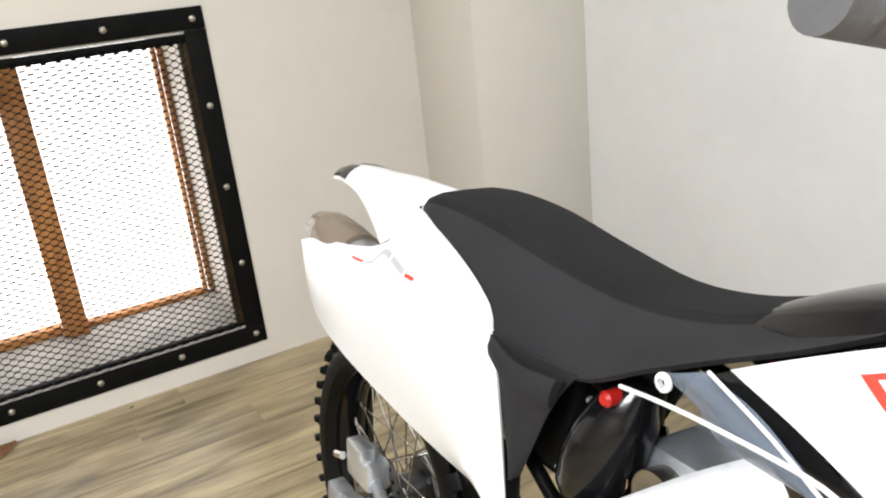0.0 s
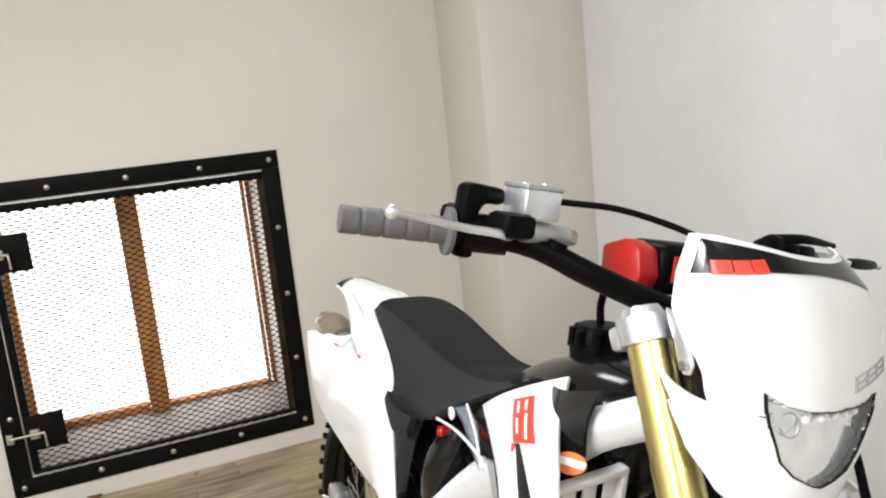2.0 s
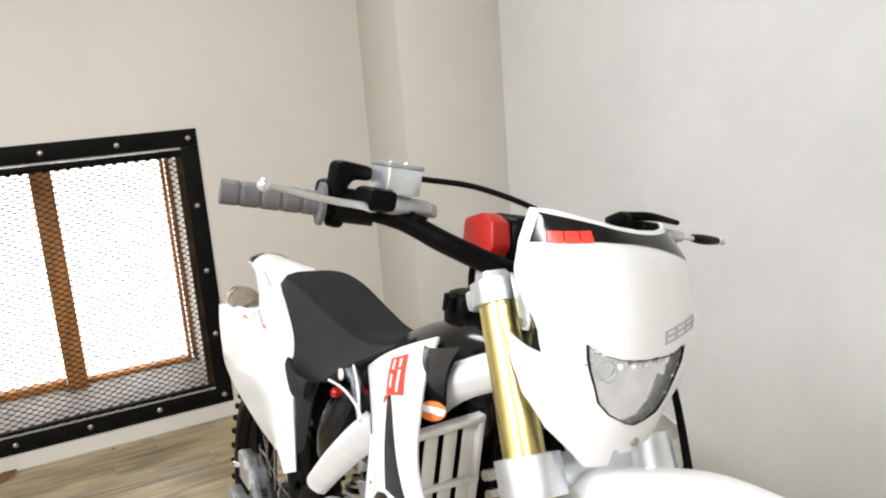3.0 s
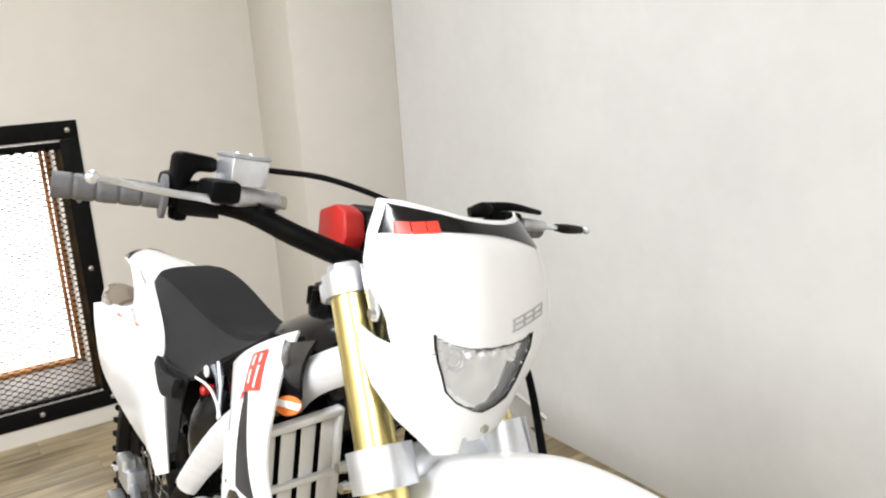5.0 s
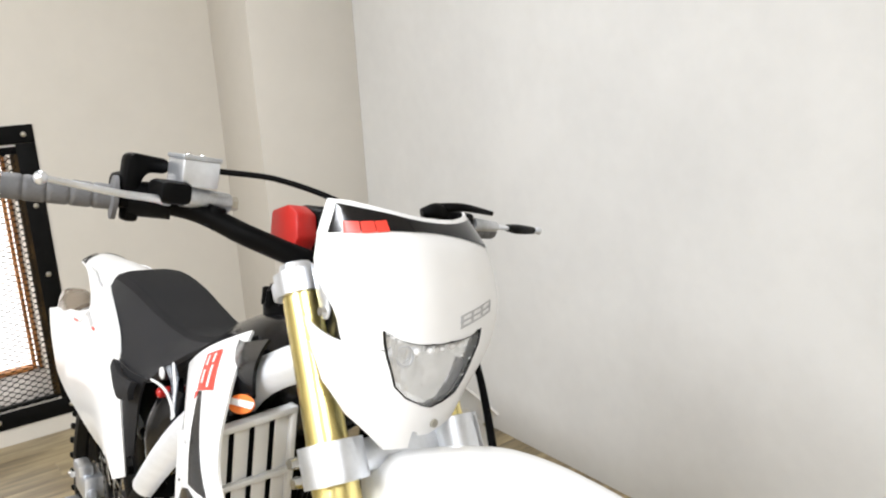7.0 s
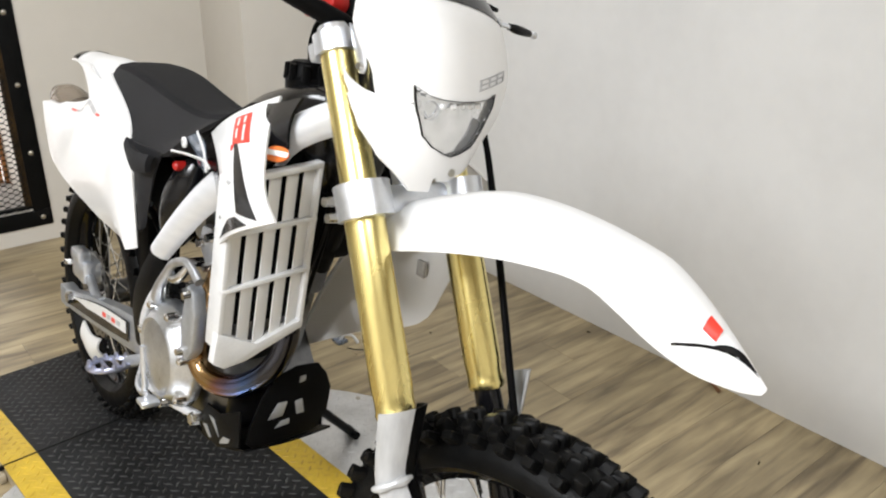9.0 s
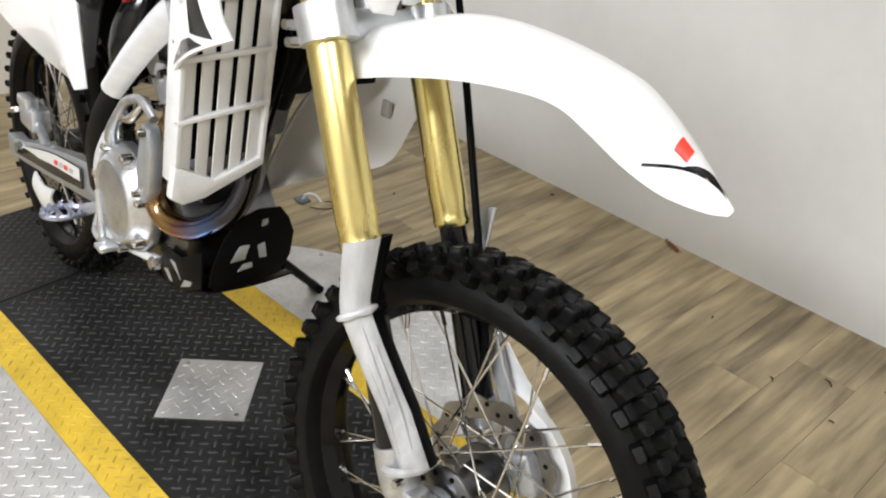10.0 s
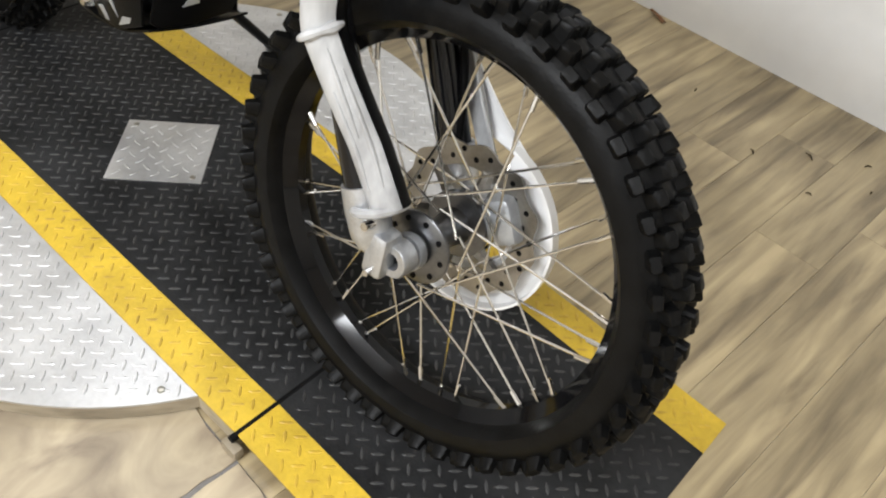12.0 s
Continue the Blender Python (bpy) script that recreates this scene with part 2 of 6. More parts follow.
DAY = glow_material("daylight_outside", (1.0, 1.0, 1.0), 1.9)
LEAF = material("dry_leaf", (0.17, 0.075, 0.028), 0.7, vary=0.4, scale=60)
JOINT = material("stone_joint", (0.16, 0.15, 0.14), 0.8, vary=0.4, scale=20, bump=0.5, bump_scale=120)
SILL = material("grey_sill", (0.42, 0.40, 0.37), 0.6, vary=0.35, scale=9, bump=0.2)


# ---- mesh helpers ----
def finish(bm, sharp=38):
    bmesh.ops.recalc_face_normals(bm, faces=bm.faces[:])
    for f in bm.faces:
        f.smooth = True
    lim = radians(sharp)
    for e in bm.edges:
        if len(e.link_faces) == 2:
            e.smooth = e.calc_face_angle(0) < lim


def to_mesh(name, bm, mat, sharp=38):
    finish(bm, sharp)
    me = bpy.data.meshes.new(name)
    bm.to_mesh(me)
    bm.free()
    for m in mat if isinstance(mat, (list, tuple)) else [mat]:
        me.materials.append(m)
    return me


def part(name, bm, mat, parent, label="", sharp=38):
    ob = new(name, to_mesh(name, bm, mat, sharp))
    ob.parent = parent
    return tagged(ob, label) if label else ob


def thing(name, bm, mat, label, category, group="", kind=""):
    return tagged(new(name, to_mesh(name, bm, mat)), label, category, group, kind)


def structure(name, bm, mat, label="", category="structure"):
    return tagged(new(name, to_mesh(name, bm, mat)), label, category, "", "structure")


def spline(pts, n):
    """n points evenly along a smooth curve through pts."""
    p = [Vector(q) for q in pts]
    if len(p) == 2:
        return [p[0].lerp(p[1], i / (n - 1)) for i in range(n)]
    ext = [p[0] * 2 - p[1], *p, p[-1] * 2 - p[-2]]
    fine = []
    for k in range(1, len(ext) - 2):
        a, b, c, d = ext[k - 1:k + 3]
        for s in range(16):
            t = s / 16
            fine.append(0.5 * ((2 * b) + (c - a) * t + (2 * a - 5 * b + 4 * c - d) * t * t + (3 * b - a - 3 * c + d) * t ** 3))
    fine.append(p[-1])
    run = [0.0]
    for a, b in zip(fine, fine[1:]):
        run.append(run[-1] + (b - a).length)
    out, k = [], 0
    for i in range(n):
        s = run[-1] * i / (n - 1)
        while k < len(run) - 2 and run[k + 1] < s:
            k += 1
        f = (s - run[k]) / max(1e-9, run[k + 1] - run[k])
        out.append(fine[k].lerp(fine[k + 1], min(1, max(0, f))))
    return out


def loft(rings, closed=True, caps=True, bm=None):
    """A skin over rings of equal count."""
    bm = bm or bmesh.new()
    vs = [[bm.verts.new(p) for p in r] for r in rings]
    n = len(rings[0])
    for a, b in zip(vs, vs[1:]):
        for i in range(n if closed else n - 1):
            bm.faces.new((a[i], a[(i + 1) % n], b[(i + 1) % n], b[i]))
    if caps and closed:
        bm.faces.new(vs[0][::-1])
        bm.faces.new(vs[-1])
    return bm


def tube(pts, r, n=12, steps=None, bm=None, smooth=True, caps=True):
    """A round bar along a smooth curve; r is a number or one for each end and middle."""
    if smooth:
        path = spline(pts, steps or max(2, 6 * (len(pts) - 1)) if len(pts) > 2 else 2)
    else:
        path = [Vector(p) for p in pts]
    rs = r if isinstance(r, (list, tuple)) else (r, r)
    rings, up = [], Vector((0.13, 0.21, 0.97))
    for i, p in enumerate(path):
        d = (path[min(i + 1, len(path) - 1)] - path[max(i - 1, 0)]).normalized()
        u = up - d * up.dot(d)
        if u.length < 0.1:
            u = Vector((1, 0, 0)) - d * d.x
        u.normalize()
        up = u
        w = d.cross(u)
        s = i / max(1, len(path) - 1) * (len(rs) - 1)
        k = min(int(s), len(rs) - 2)
        rad = rs[k] + (rs[k + 1] - rs[k]) * (s - k)
        rings.append([p + (u * math.cos(a) + w * math.sin(a)) * rad for a in (2 * math.pi * j / n for j in range(n))])
    return loft(rings, True, caps, bm)


def lathe(profile, axis="Y", centre=(0, 0, 0), n=32, bm=None, closed=False):
    """profile: (along the axis, radius)."""
    bm = bm or bmesh.new()
    c = Vector(centre)
    rings = []
    for j in range(n):
        a = 2 * math.pi * j / n
        ring = []
        for h, r in profile:
            q = {"Y": (r * math.cos(a), h, r * math.sin(a)), "Z": (r * math.cos(a), r * math.sin(a), h),
                 "X": (h, r * math.cos(a), r * math.sin(a))}[axis]
            ring.append(bm.verts.new(c + Vector(q)))
        rings.append(ring)
    m = len(profile)
    for j in range(n):
        a, b = rings[j], rings[(j + 1) % n]
        for i in range(m if closed else m - 1):
            bm.faces.new((a[i], a[(i + 1) % m], b[(i + 1) % m], b[i]))
    if not closed:
        if profile[0][1] > 1e-6:
            bm.faces.new([r[0] for r in rings])
        if profile[-1][1] > 1e-6:
            bm.faces.new([r[-1] for r in rings][::-1])
    bmesh.ops.remove_doubles(bm, verts=bm.verts[:], dist=1e-6)
    return bm


def box(lo, hi, bevel=0.0, bm=None, turn=None, segs=2):
    """A box between two corners, with rounded edges."""
    own = bmesh.new()
    lo, hi = Vector(lo), Vector(hi)
    bmesh.ops.create_cube(own, size=1.0, matrix=Matrix.Translation((lo + hi) / 2) @ Matrix.Diagonal((*(hi - lo), 1)))
    if bevel:
        bmesh.ops.bevel(own, geom=own.edges[:], offset=bevel, segments=segs, affect="EDGES", profile=0.5)
    if turn is not None:
        own.transform(turn)
    return merge(bm, own)


def merge(bm, own):
    if bm is None:
        return own
    me = bpy.data.meshes.new("tmp")
    own.to_mesh(me)
    own.free()
    bm.from_mesh(me)
    bpy.data.meshes.remove(me)
    return bm


def prism(outline, axis, lo, hi, bevel=0.0, bm=None, turn=None):
    """An outline in the plane across an axis, drawn out from lo to hi along it."""
    own = bmesh.new()

    def put(u, v, w):
        return {"Y": (u, w, v), "X": (w, u, v), "Z": (u, v, w)}[axis]
    a = [own.verts.new(put(u, v, lo)) for u, v in outline]
    b = [own.verts.new(put(u, v, hi)) for u, v in outline]
    n = len(outline)
    own.faces.new(a)
    own.faces.new(b[::-1])
    for i in range(n):
        own.faces.new((a[i], a[(i + 1) % n], b[(i + 1) % n], b[i]))
    if bevel:
        bmesh.ops.recalc_face_normals(own, faces=own.faces[:])
        bmesh.ops.bevel(own, geom=own.edges[:], offset=bevel, segments=2, affect="EDGES", profile=0.5)
    if turn is not None:
        own.transform(turn)
    return merge(bm, own)


class Sheet:
    """A curved sheet between two edge curves, bulging by bow (a vector) half way across."""

    def __init__(self, a, b, bow=(0, 0, 0), nu=24, nv=10, power=1.0):
        self.a, self.b, self.bow, self.nu, self.nv, self.power = spline(a, nu + 1), spline(b, nu + 1), Vector(bow), nu, nv, power

    def at(self, u, v):
        s = min(max(u, 0), 1) * self.nu
        k = min(int(s), self.nu - 1)
        p, q = self.a[k].lerp(self.a[k + 1], s - k), self.b[k].lerp(self.b[k + 1], s - k)
        return p.lerp(q, v) + self.bow * max(0.0, math.sin(math.pi * v)) ** self.power

    def normal(self, u, v):
        e = 0.02
        du = self.at(u + e, v) - self.at(u - e, v)
        dv = self.at(u, v + e) - self.at(u, v - e)
        n = du.cross(dv)
        return n.normalized() if n.length > 1e-12 else Vector((0, -1, 0))

    def solid(self, thick, side=1, bm=None):
        """The sheet with a thickness, laid on the inner side."""
        bm = bm or bmesh.new()
        out, inn = [], []
        for i in range(self.nu + 1):
            u = i / self.nu
            out.append([bm.verts.new(self.at(u, j / self.nv)) for j in range(self.nv + 1)])
            inn.append([bm.verts.new(self.at(u, j / self.nv) - side * thick * self.normal(u, j / self.nv)) for j in range(self.nv + 1)])
        for g in (out, inn):
            for i in range(self.nu):
                for j in range(self.nv):
                    bm.faces.new((g[i][j], g[i + 1][j], g[i + 1][j + 1], g[i][j + 1]))
        for i in range(self.nu):
            for j in (0, self.nv):
                bm.faces.new((out[i][j], out[i + 1][j], inn[i + 1][j], inn[i][j]))
        for j in range(self.nv):
            for i in (0, self.nu):
                bm.faces.new((out[i][j], out[i][j + 1], inn[i][j + 1], inn[i][j]))
        bmesh.ops.remove_doubles(bm, verts=bm.verts[:], dist=1e-5)
        return bm

    def patch(self, corners, side=1, lift=0.0012, n=6, bm=None):
        """A thin sticker: corners in (u, v), four of them."""
        bm = bm or bmesh.new()
        (a, b, c, d) = corners
        g = []
        for lay in (lift, lift - 0.001):
            rows = []
            for i in range(n + 1):
                row = []
                for j in range(n + 1):
                    s, t = i / n, j / n
                    u = (a[0] * (1 - s) + b[0] * s) * (1 - t) + (d[0] * (1 - s) + c[0] * s) * t
                    v = (a[1] * (1 - s) + b[1] * s) * (1 - t) + (d[1] * (1 - s) + c[1] * s) * t
                    row.append(bm.verts.new(self.at(u, v) + side * lay * self.normal(u, v)))
                rows.append(row)
            g.append(rows)
        for rows in g:
            for i in range(n):
                for j in range(n):
                    bm.faces.new((rows[i][j], rows[i + 1][j], rows[i + 1][j + 1], rows[i][j + 1]))
        o, q = g
        for i in range(n):
            for j in (0, n):
                bm.faces.new((o[i][j], o[i + 1][j], q[i + 1][j], q[i][j]))
                bm.faces.new((o[j][i], o[j][i + 1], q[j][i + 1], q[j][i]))
        return bm

# ---- the room ----
FLOOR, TOP = -0.045, 2.66
X0, X1, Y0, Y1 = -3.2, 2.235, -3.4, 2.742      # inner faces of the walls
WX0, WX1, WZ0, WZ1 = -0.222, 0.890, 0.108, 1.190  # the opening behind the grille

structure("ground", box((X0 - 0.3, Y0 - 0.3, -0.30), (X1 + 0.3, 3.9, FLOOR - 0.012)), SILL, "grey concrete slab under the floor", "ground")
structure("ceiling", box((X0 - 0.2, Y0 - 0.2, TOP), (X1 + 0.2, 3.9, TOP + 0.15)), CEIL, "plain off-white painted ceiling", "ceiling")
structure("wall_east", box((X1, Y0 - 0.2, FLOOR - 0.012), (X1 + 0.15, 3.9, TOP)), WALL2, "smooth white painted wall with faint scuffs", "wall")
structure("wall_south", box((X0, Y0 - 0.15, FLOOR - 0.012), (X1, Y0, TOP)), WALL, "plain cream painted wall", "wall")
structure("wall_west", box((X0 - 0.15, Y0 - 0.15, FLOOR - 0.012), (X0, 3.9, TOP)), WALL, "plain cream painted wall", "wall")

# wall with the grille: four blocks round the opening, and the deep reveal behind
WE = -0.37
bm = box((WE, Y1, FLOOR - 0.012), (WX0, Y1 + 0.50, TOP))
box((WX1, Y1, FLOOR - 0.012), (X1, Y1 + 0.50, TOP), bm=bm)
box((WX0, Y1, FLOOR - 0.012), (WX1, Y1 + 0.50, WZ0), bm=bm)
box((WX0, Y1, WZ1), (WX1, Y1 + 0.50, TOP), bm=bm)
structure("wall_north", bm, WALL, "cream painted wall round a grilled window", "wall")
structure("wall_pillar", box((1.738, 2.322, FLOOR - 0.012), (X1, Y1, TOP), 0.004), WALL, "cream painted corner pillar boxed out of the wall", "wall")

# floor of long vinyl planks, each a board
floor = structure("floor", box((X0, Y0, FLOOR - 0.012), (X1, Y1, FLOOR - 0.004)), SILL, "wood-look vinyl plank floor", "floor")
PW, PL = 0.155, 1.22
plank_me = to_mesh("plank", box((-PL / 2 + 0.0003, -PW / 2 + 0.0003, -0.004), (PL / 2 - 0.0003, PW / 2 - 0.0003, 0.0), 0.0004, segs=1), PLANK)
rng = random.Random(4)


def lay_planks():
    cut = {PL: plank_me}
    y = Y1 - PW / 2
    while y > Y0 - PW / 2:
        x, ln = X1, rng.choice((0.2, 0.35, 0.5, 0.65, 0.8, 1.0)) * PL
        while x > X0 + 0.01:
            ln = min(ln, x - X0)
            key = round(ln, 3)
            if key not in cut:
                cut[key] = to_mesh("plank", box((-ln / 2 + 0.0003, -PW / 2 + 0.0003, -0.004), (ln / 2 - 0.0003, PW / 2 - 0.0003, 0.0), 0.0004, segs=1), PLANK)
            ob = new("plank", cut[key])
            ob.parent = floor
            ob.location = (x - ln / 2, y, FLOOR)
            x, ln = x - ln, PL
        y -= PW


# patch of pale stone slabs laid beside the turntable
def lay_stone():
    slabs = structure("stone_floor", box((-1.3, -1.5, FLOOR - 0.003), (0.462, 0.30, FLOOR + 0.0012)), JOINT, "dark grey joints of a stone slab floor", "floor")
    cells = [(-1.3, -0.62, -0.20, 0.30), (-0.61, 0.04, -0.34, 0.30), (0.05, 0.462, -0.27, 0.30), (0.05, 0.462, -0.66, -0.275),
             (-0.61, 0.04, -0.95, -0.345), (-1.3, -0.62, -0.9, -0.205), (0.05, 0.462, -1.5, -0.665), (-0.61, 0.04, -1.5, -0.955), (-1.3, -0.62, -1.5, -0.905)]
    r = random.Random(9)
    for x0, x1, y0, y1 in cells:
        out = []
        for (ax, ay), (bx, by) in (((x0, y0), (x1, y0)), ((x1, y0), (x1, y1)), ((x1, y1), (x0, y1)), ((x0, y1), (x0, y0))):
            for k in range(14):
                t = k / 14
                j = 0.0 if k == 0 else r.uniform(-0.004, 0.003)
                px, py = ax + (bx - ax) * t, ay + (by - ay) * t
                cxx, cyy = (x0 + x1) / 2, (y0 + y1) / 2
                d = math.hypot(px - cxx, py - cyy)
                out.append((px + (px - cxx) / d * (j - 0.0015), py + (py - cyy) / d * (j - 0.0015)))
        part("stone_slab", prism(out, "Z", FLOOR + 0.0012, FLOOR + 0.004, 0.0012), STONE, slabs)


# ---- window behind the grille ----
GY = Y1 + 0.455
win = structure("window_1", box((WX0, GY + 0.02, WZ0), (WX1, GY + 0.024, WZ1)), DAY, "bright white daylight behind an inner window", "window")
part("window_sill", box((WX0, Y1 + 0.004, WZ0), (WX1, GY, WZ0 + 0.012), 0.003), SILL, win, "dusty grey sill board")
part("mullion", box((0.293, GY - 0.10, WZ0 + 0.012), (0.381, GY - 0.02, WZ1), 0.004), BROWN, win, "brown timber post")
part("window_jamb", box((WX0 + 0.004, GY - 0.03, WZ0 + 0.012), (WX0 + 0.052, GY + 0.015, WZ1), 0.003), BROWN, win)
part("window_jamb", box((WX1 - 0.042, GY - 0.03, WZ0 + 0.012), (WX1 - 0.028, GY + 0.015, WZ1), 0.003), BROWN, win)
part("window_jamb", box((WX1 - 0.018, GY - 0.03, WZ0 + 0.012), (WX1 - 0.004, GY + 0.015, WZ1), 0.003), BROWN, win)
part("window_rail", box((WX0 + 0.054, GY - 0.045, WZ0 + 0.012), (0.292, GY + 0.01, WZ0 + 0.045), 0.003), BROWN, win)
part("window_rail", box((0.382, GY - 0.045, WZ0 + 0.012), (WX1 - 0.046, GY + 0.01, WZ0 + 0.03), 0.003), BROWN, win)


# ---- grille: bolted iron frame, inner gate frame, expanded metal ----
def build_grille():
    x0, x1, z0, z1 = -0.256, 0.953, 0.028, 1.265
    w, yb, yf = 0.073, Y1, Y1 - 0.006
    g = tagged(new("window_grille"), "black iron window grille with expanded steel mesh and two slide bolts", "grille")
    part("frame_bar", box((x0, yf, z1 - w), (x1, yb, z1), 0.0015), IRON, g)
    part("frame_bar", box((x0, yf, z0), (x1, yb, z0 + w), 0.0015), IRON, g)
    part("frame_bar", box((x0, yf, z0 + w + 0.001), (x0 + w, yb, z1 - w - 0.001), 0.0015), IRON, g)
    part("frame_bar", box((x1 - w, yf, z0 + w + 0.001), (x1, yb, z1 - w - 0.001), 0.0015), IRON, g)
    bolt = to_mesh("bolt", lathe([(-0.0055, 0.0), (-0.0055, 0.006), (-0.003, 0.010), (0.0, 0.0115)], "Y", (0, 0, 0), 14), ZINC)
    spots = [(x0 + 0.038 + k * (x1 - x0 - 0.076) / 4, z) for k in range(5) for z in (z0 + 0.038, z1 - 0.038)]
    spots += [(x, z0 + 0.038 + k * (z1 - z0 - 0.076) / 4) for k in range(1, 4) for x in (x0 + 0.038, x1 - 0.038)]
    for x, z in spots:
        ob = new("bolt", bolt)
        ob.parent, ob.location = g, (x, yf, z)
    # inner gate
    gx0, gx1, gz0, gz1, gw = x0 + w + 0.006, x1 - w + 0.004, z0 + w - 0.008, z1 - w - 0.012, 0.028
    ga, gb = Y1 + 0.003, Y1 + 0.030
    part("gate_bar", box((gx0, ga, gz1 - gw), (gx1, gb, gz1), 0.002), IRON, g)
    part("gate_bar", box((gx0, ga, gz0), (gx1, gb, gz0 + gw), 0.002), IRON, g)
    part("gate_bar", box((gx0, ga, gz0 + gw), (gx0 + gw, gb, gz1 - gw), 0.002), IRON, g)
    part("gate_bar", box((gx1 - gw, ga, gz0 + gw), (gx1, gb, gz1 - gw), 0.002), RUST, g, "rust-streaked gate bar")
    part("gap_strip", box((gx0, ga + 0.004, gz1 + 0.002), (gx1, gb, gz1 + 0.009), 0.001), WHITE, g, "pale strip above the gate")
    part("gap_strip", box((gx0 - 0.005, ga + 0.004, gz0), (gx0 - 0.001, gb, gz1), 0.001), ZINC, g)
    # expanded metal: strands zigzag in rows
    mx0, mx1, mz0, mz1 = gx0 + 0.012, gx1 - 0.012, gz0 + 0.012, gz1 - 0.012
    nx, nz = 24, 88
    dx, dz = (mx1 - mx0) / nx, (mz1 - mz0) / nz
    yq = Y1 - 0.0022
    verts, faces = [], []
    for k in range(nz + 1):
        z = mz0 + k * dz
        up = 1 if k % 2 else -1
        pts = []
        for i in range(nx):
            for f, s, t in ((0.0, -1, 0.0028), (0.10, -1, 0.0026), (0.15, -0.8, 0.0019), (0.35, 0.8, 0.0019), (0.40, 1, 0.0026), (0.50, 1, 0.0028), (0.60, 1, 0.0026), (0.65, 0.8, 0.0019), (0.85, -0.8, 0.0019), (0.90, -1, 0.0026)):
                pts.append((mx0 + (i + f) * dx, z + s * up * dz * 0.47, t))
        base = len(verts)
        for x, zz, t in pts:
            for dy, dv in ((0.0, t), (-0.0030, -t * 0.2), (0.0, -t), (0.0025, 0.0)):
                verts.append((x, yq + dy, min(max(zz + dv, mz0), mz1)))
        for i in range(len(pts) - 1):
            for j in range(4):
                a, b = base + 4 * i + j, base + 4 * i + (j + 1) % 4
                faces.append((a, b, b + 4, a + 4))
    me = bpy.data.meshes.new("mesh_screen")
    me.from_pydata(verts, [], faces)
    me.materials.append(IRON)
    ob = new("mesh_screen", me)
    ob.parent = g
    tagged(ob, "black expanded steel mesh", kind="stuff")
    # two slide bolts on black plates
    for zc in (1.0, 0.285):
        part("latch_plate", box((gx0 + 0.004, yf - 0.006, zc - 0.075), (gx0 + 0.145, yf - 0.002, zc + 0.07), 0.001), IRON, g)
        la = part("slide_bolt", tube([(x0 + 0.02, yf - 0.018, zc - 0.004), (gx0 + 0.062, yf - 0.018, zc - 0.004), (gx0 + 0.07, yf - 0.02, zc - 0.008),
                                      (gx0 + 0.072, yf - 0.024, zc - 0.06)], 0.0055, 10, 16), ZINC, g, "worn brass-coloured bolt")
        part("bolt_bracket", box((gx0 + 0.018, yf - 0.022, zc - 0.022), (gx0 + 0.055, yf - 0.005, zc + 0.016), 0.003), ZINC, la)
        part("bolt_keeper", box((x0 + 0.014, yf - 0.022, zc - 0.024), (x0 + 0.040, yf - 0.001, zc + 0.016), 0.003), ZINC, la)


build_grille()


# ---- roller door beside the wall's end, with its track ----
def build_side_door():
    d = tagged(new("roller_door"), "white panel door in a galvanised track beside the wall", "door")
    part("door_panel", box((-1.9, 3.02, 0.10), (-0.475, 3.05, 2.3), 0.004), WHITE, d)
    part("door_edge", box((-1.9, 3.008, 0.10), (-0.50, 3.0195, 0.24), 0.002), ZINC, d, "grey bottom rail")
    bm = box((-0.472, 2.965, 0.02), (-0.452, 3.06, 2.3), 0.002)
    box((-0.451, 2.965, 0.02), (-0.415, 2.978, 2.3), 0.002, bm=bm)
    part("track", bm, ZINC, d, "galvanised steel track")
    part("roller_bracket", box((-0.50, 2.93, 0.10), (-0.425, 2.964, 0.14), 0.004), ZINC, d)
    part("roller", lathe([(2.90, 0.0), (2.90, 0.018), (2.93, 0.018), (2.93, 0.0)], "Y", (-0.455, 0, 0.155), 16), ZINC, d)
    part("hinge", box((-0.462, 2.945, 0.60), (-0.43, 2.964, 0.68), 0.003), ZINC, d)


build_side_door()
structure("wall_behind", box((X0, 3.5, FLOOR - 0.012), (WE, 3.62, TOP)), WALL, "plain wall behind the side door", "wall")
thing("timber_block", box((-1.2, 2.50, FLOOR), (-0.355, 2.755, 0.065), 0.006), BLOCK, "rough brown timber threshold block on the floor", "timber")


# ---- turntable ----
TC = Vector((0.738, 0.435, 0.0))     # its middle
TR, TURN = 0.645, radians(4.3)
SPIN = Matrix.Translation(TC) @ Matrix.Rotation(TURN, 4, "Z")   # local -y runs to the front ramp


def lug(verts, faces, x, y, z, ang, length=0.0128, width=0.0028, high=0.0013, m=None):
    """One raised bar of the tread."""
    b = len(verts)
    c, s = math.cos(ang), math.sin(ang)
    ring = [(-length, 0), (-length * 0.45, width), (length * 0.45, width), (length, 0), (length * 0.45, -width), (-length * 0.45, -width)]
    for k, f, h in ((0, 1.0, 0.0), (1, 0.62, high)):
        for u, v in ring:
            p = Vector((x + (u * c - v * s) * f, y + (u * s + v * c) * f, z + h))
            verts.append(m @ p if m else p)
    faces.append(tuple(range(b + 6, b + 12)))
    for i in range(6):
        faces.append((b + i, b + (i + 1) % 6, b + 6 + (i + 1) % 6, b + 6 + i))


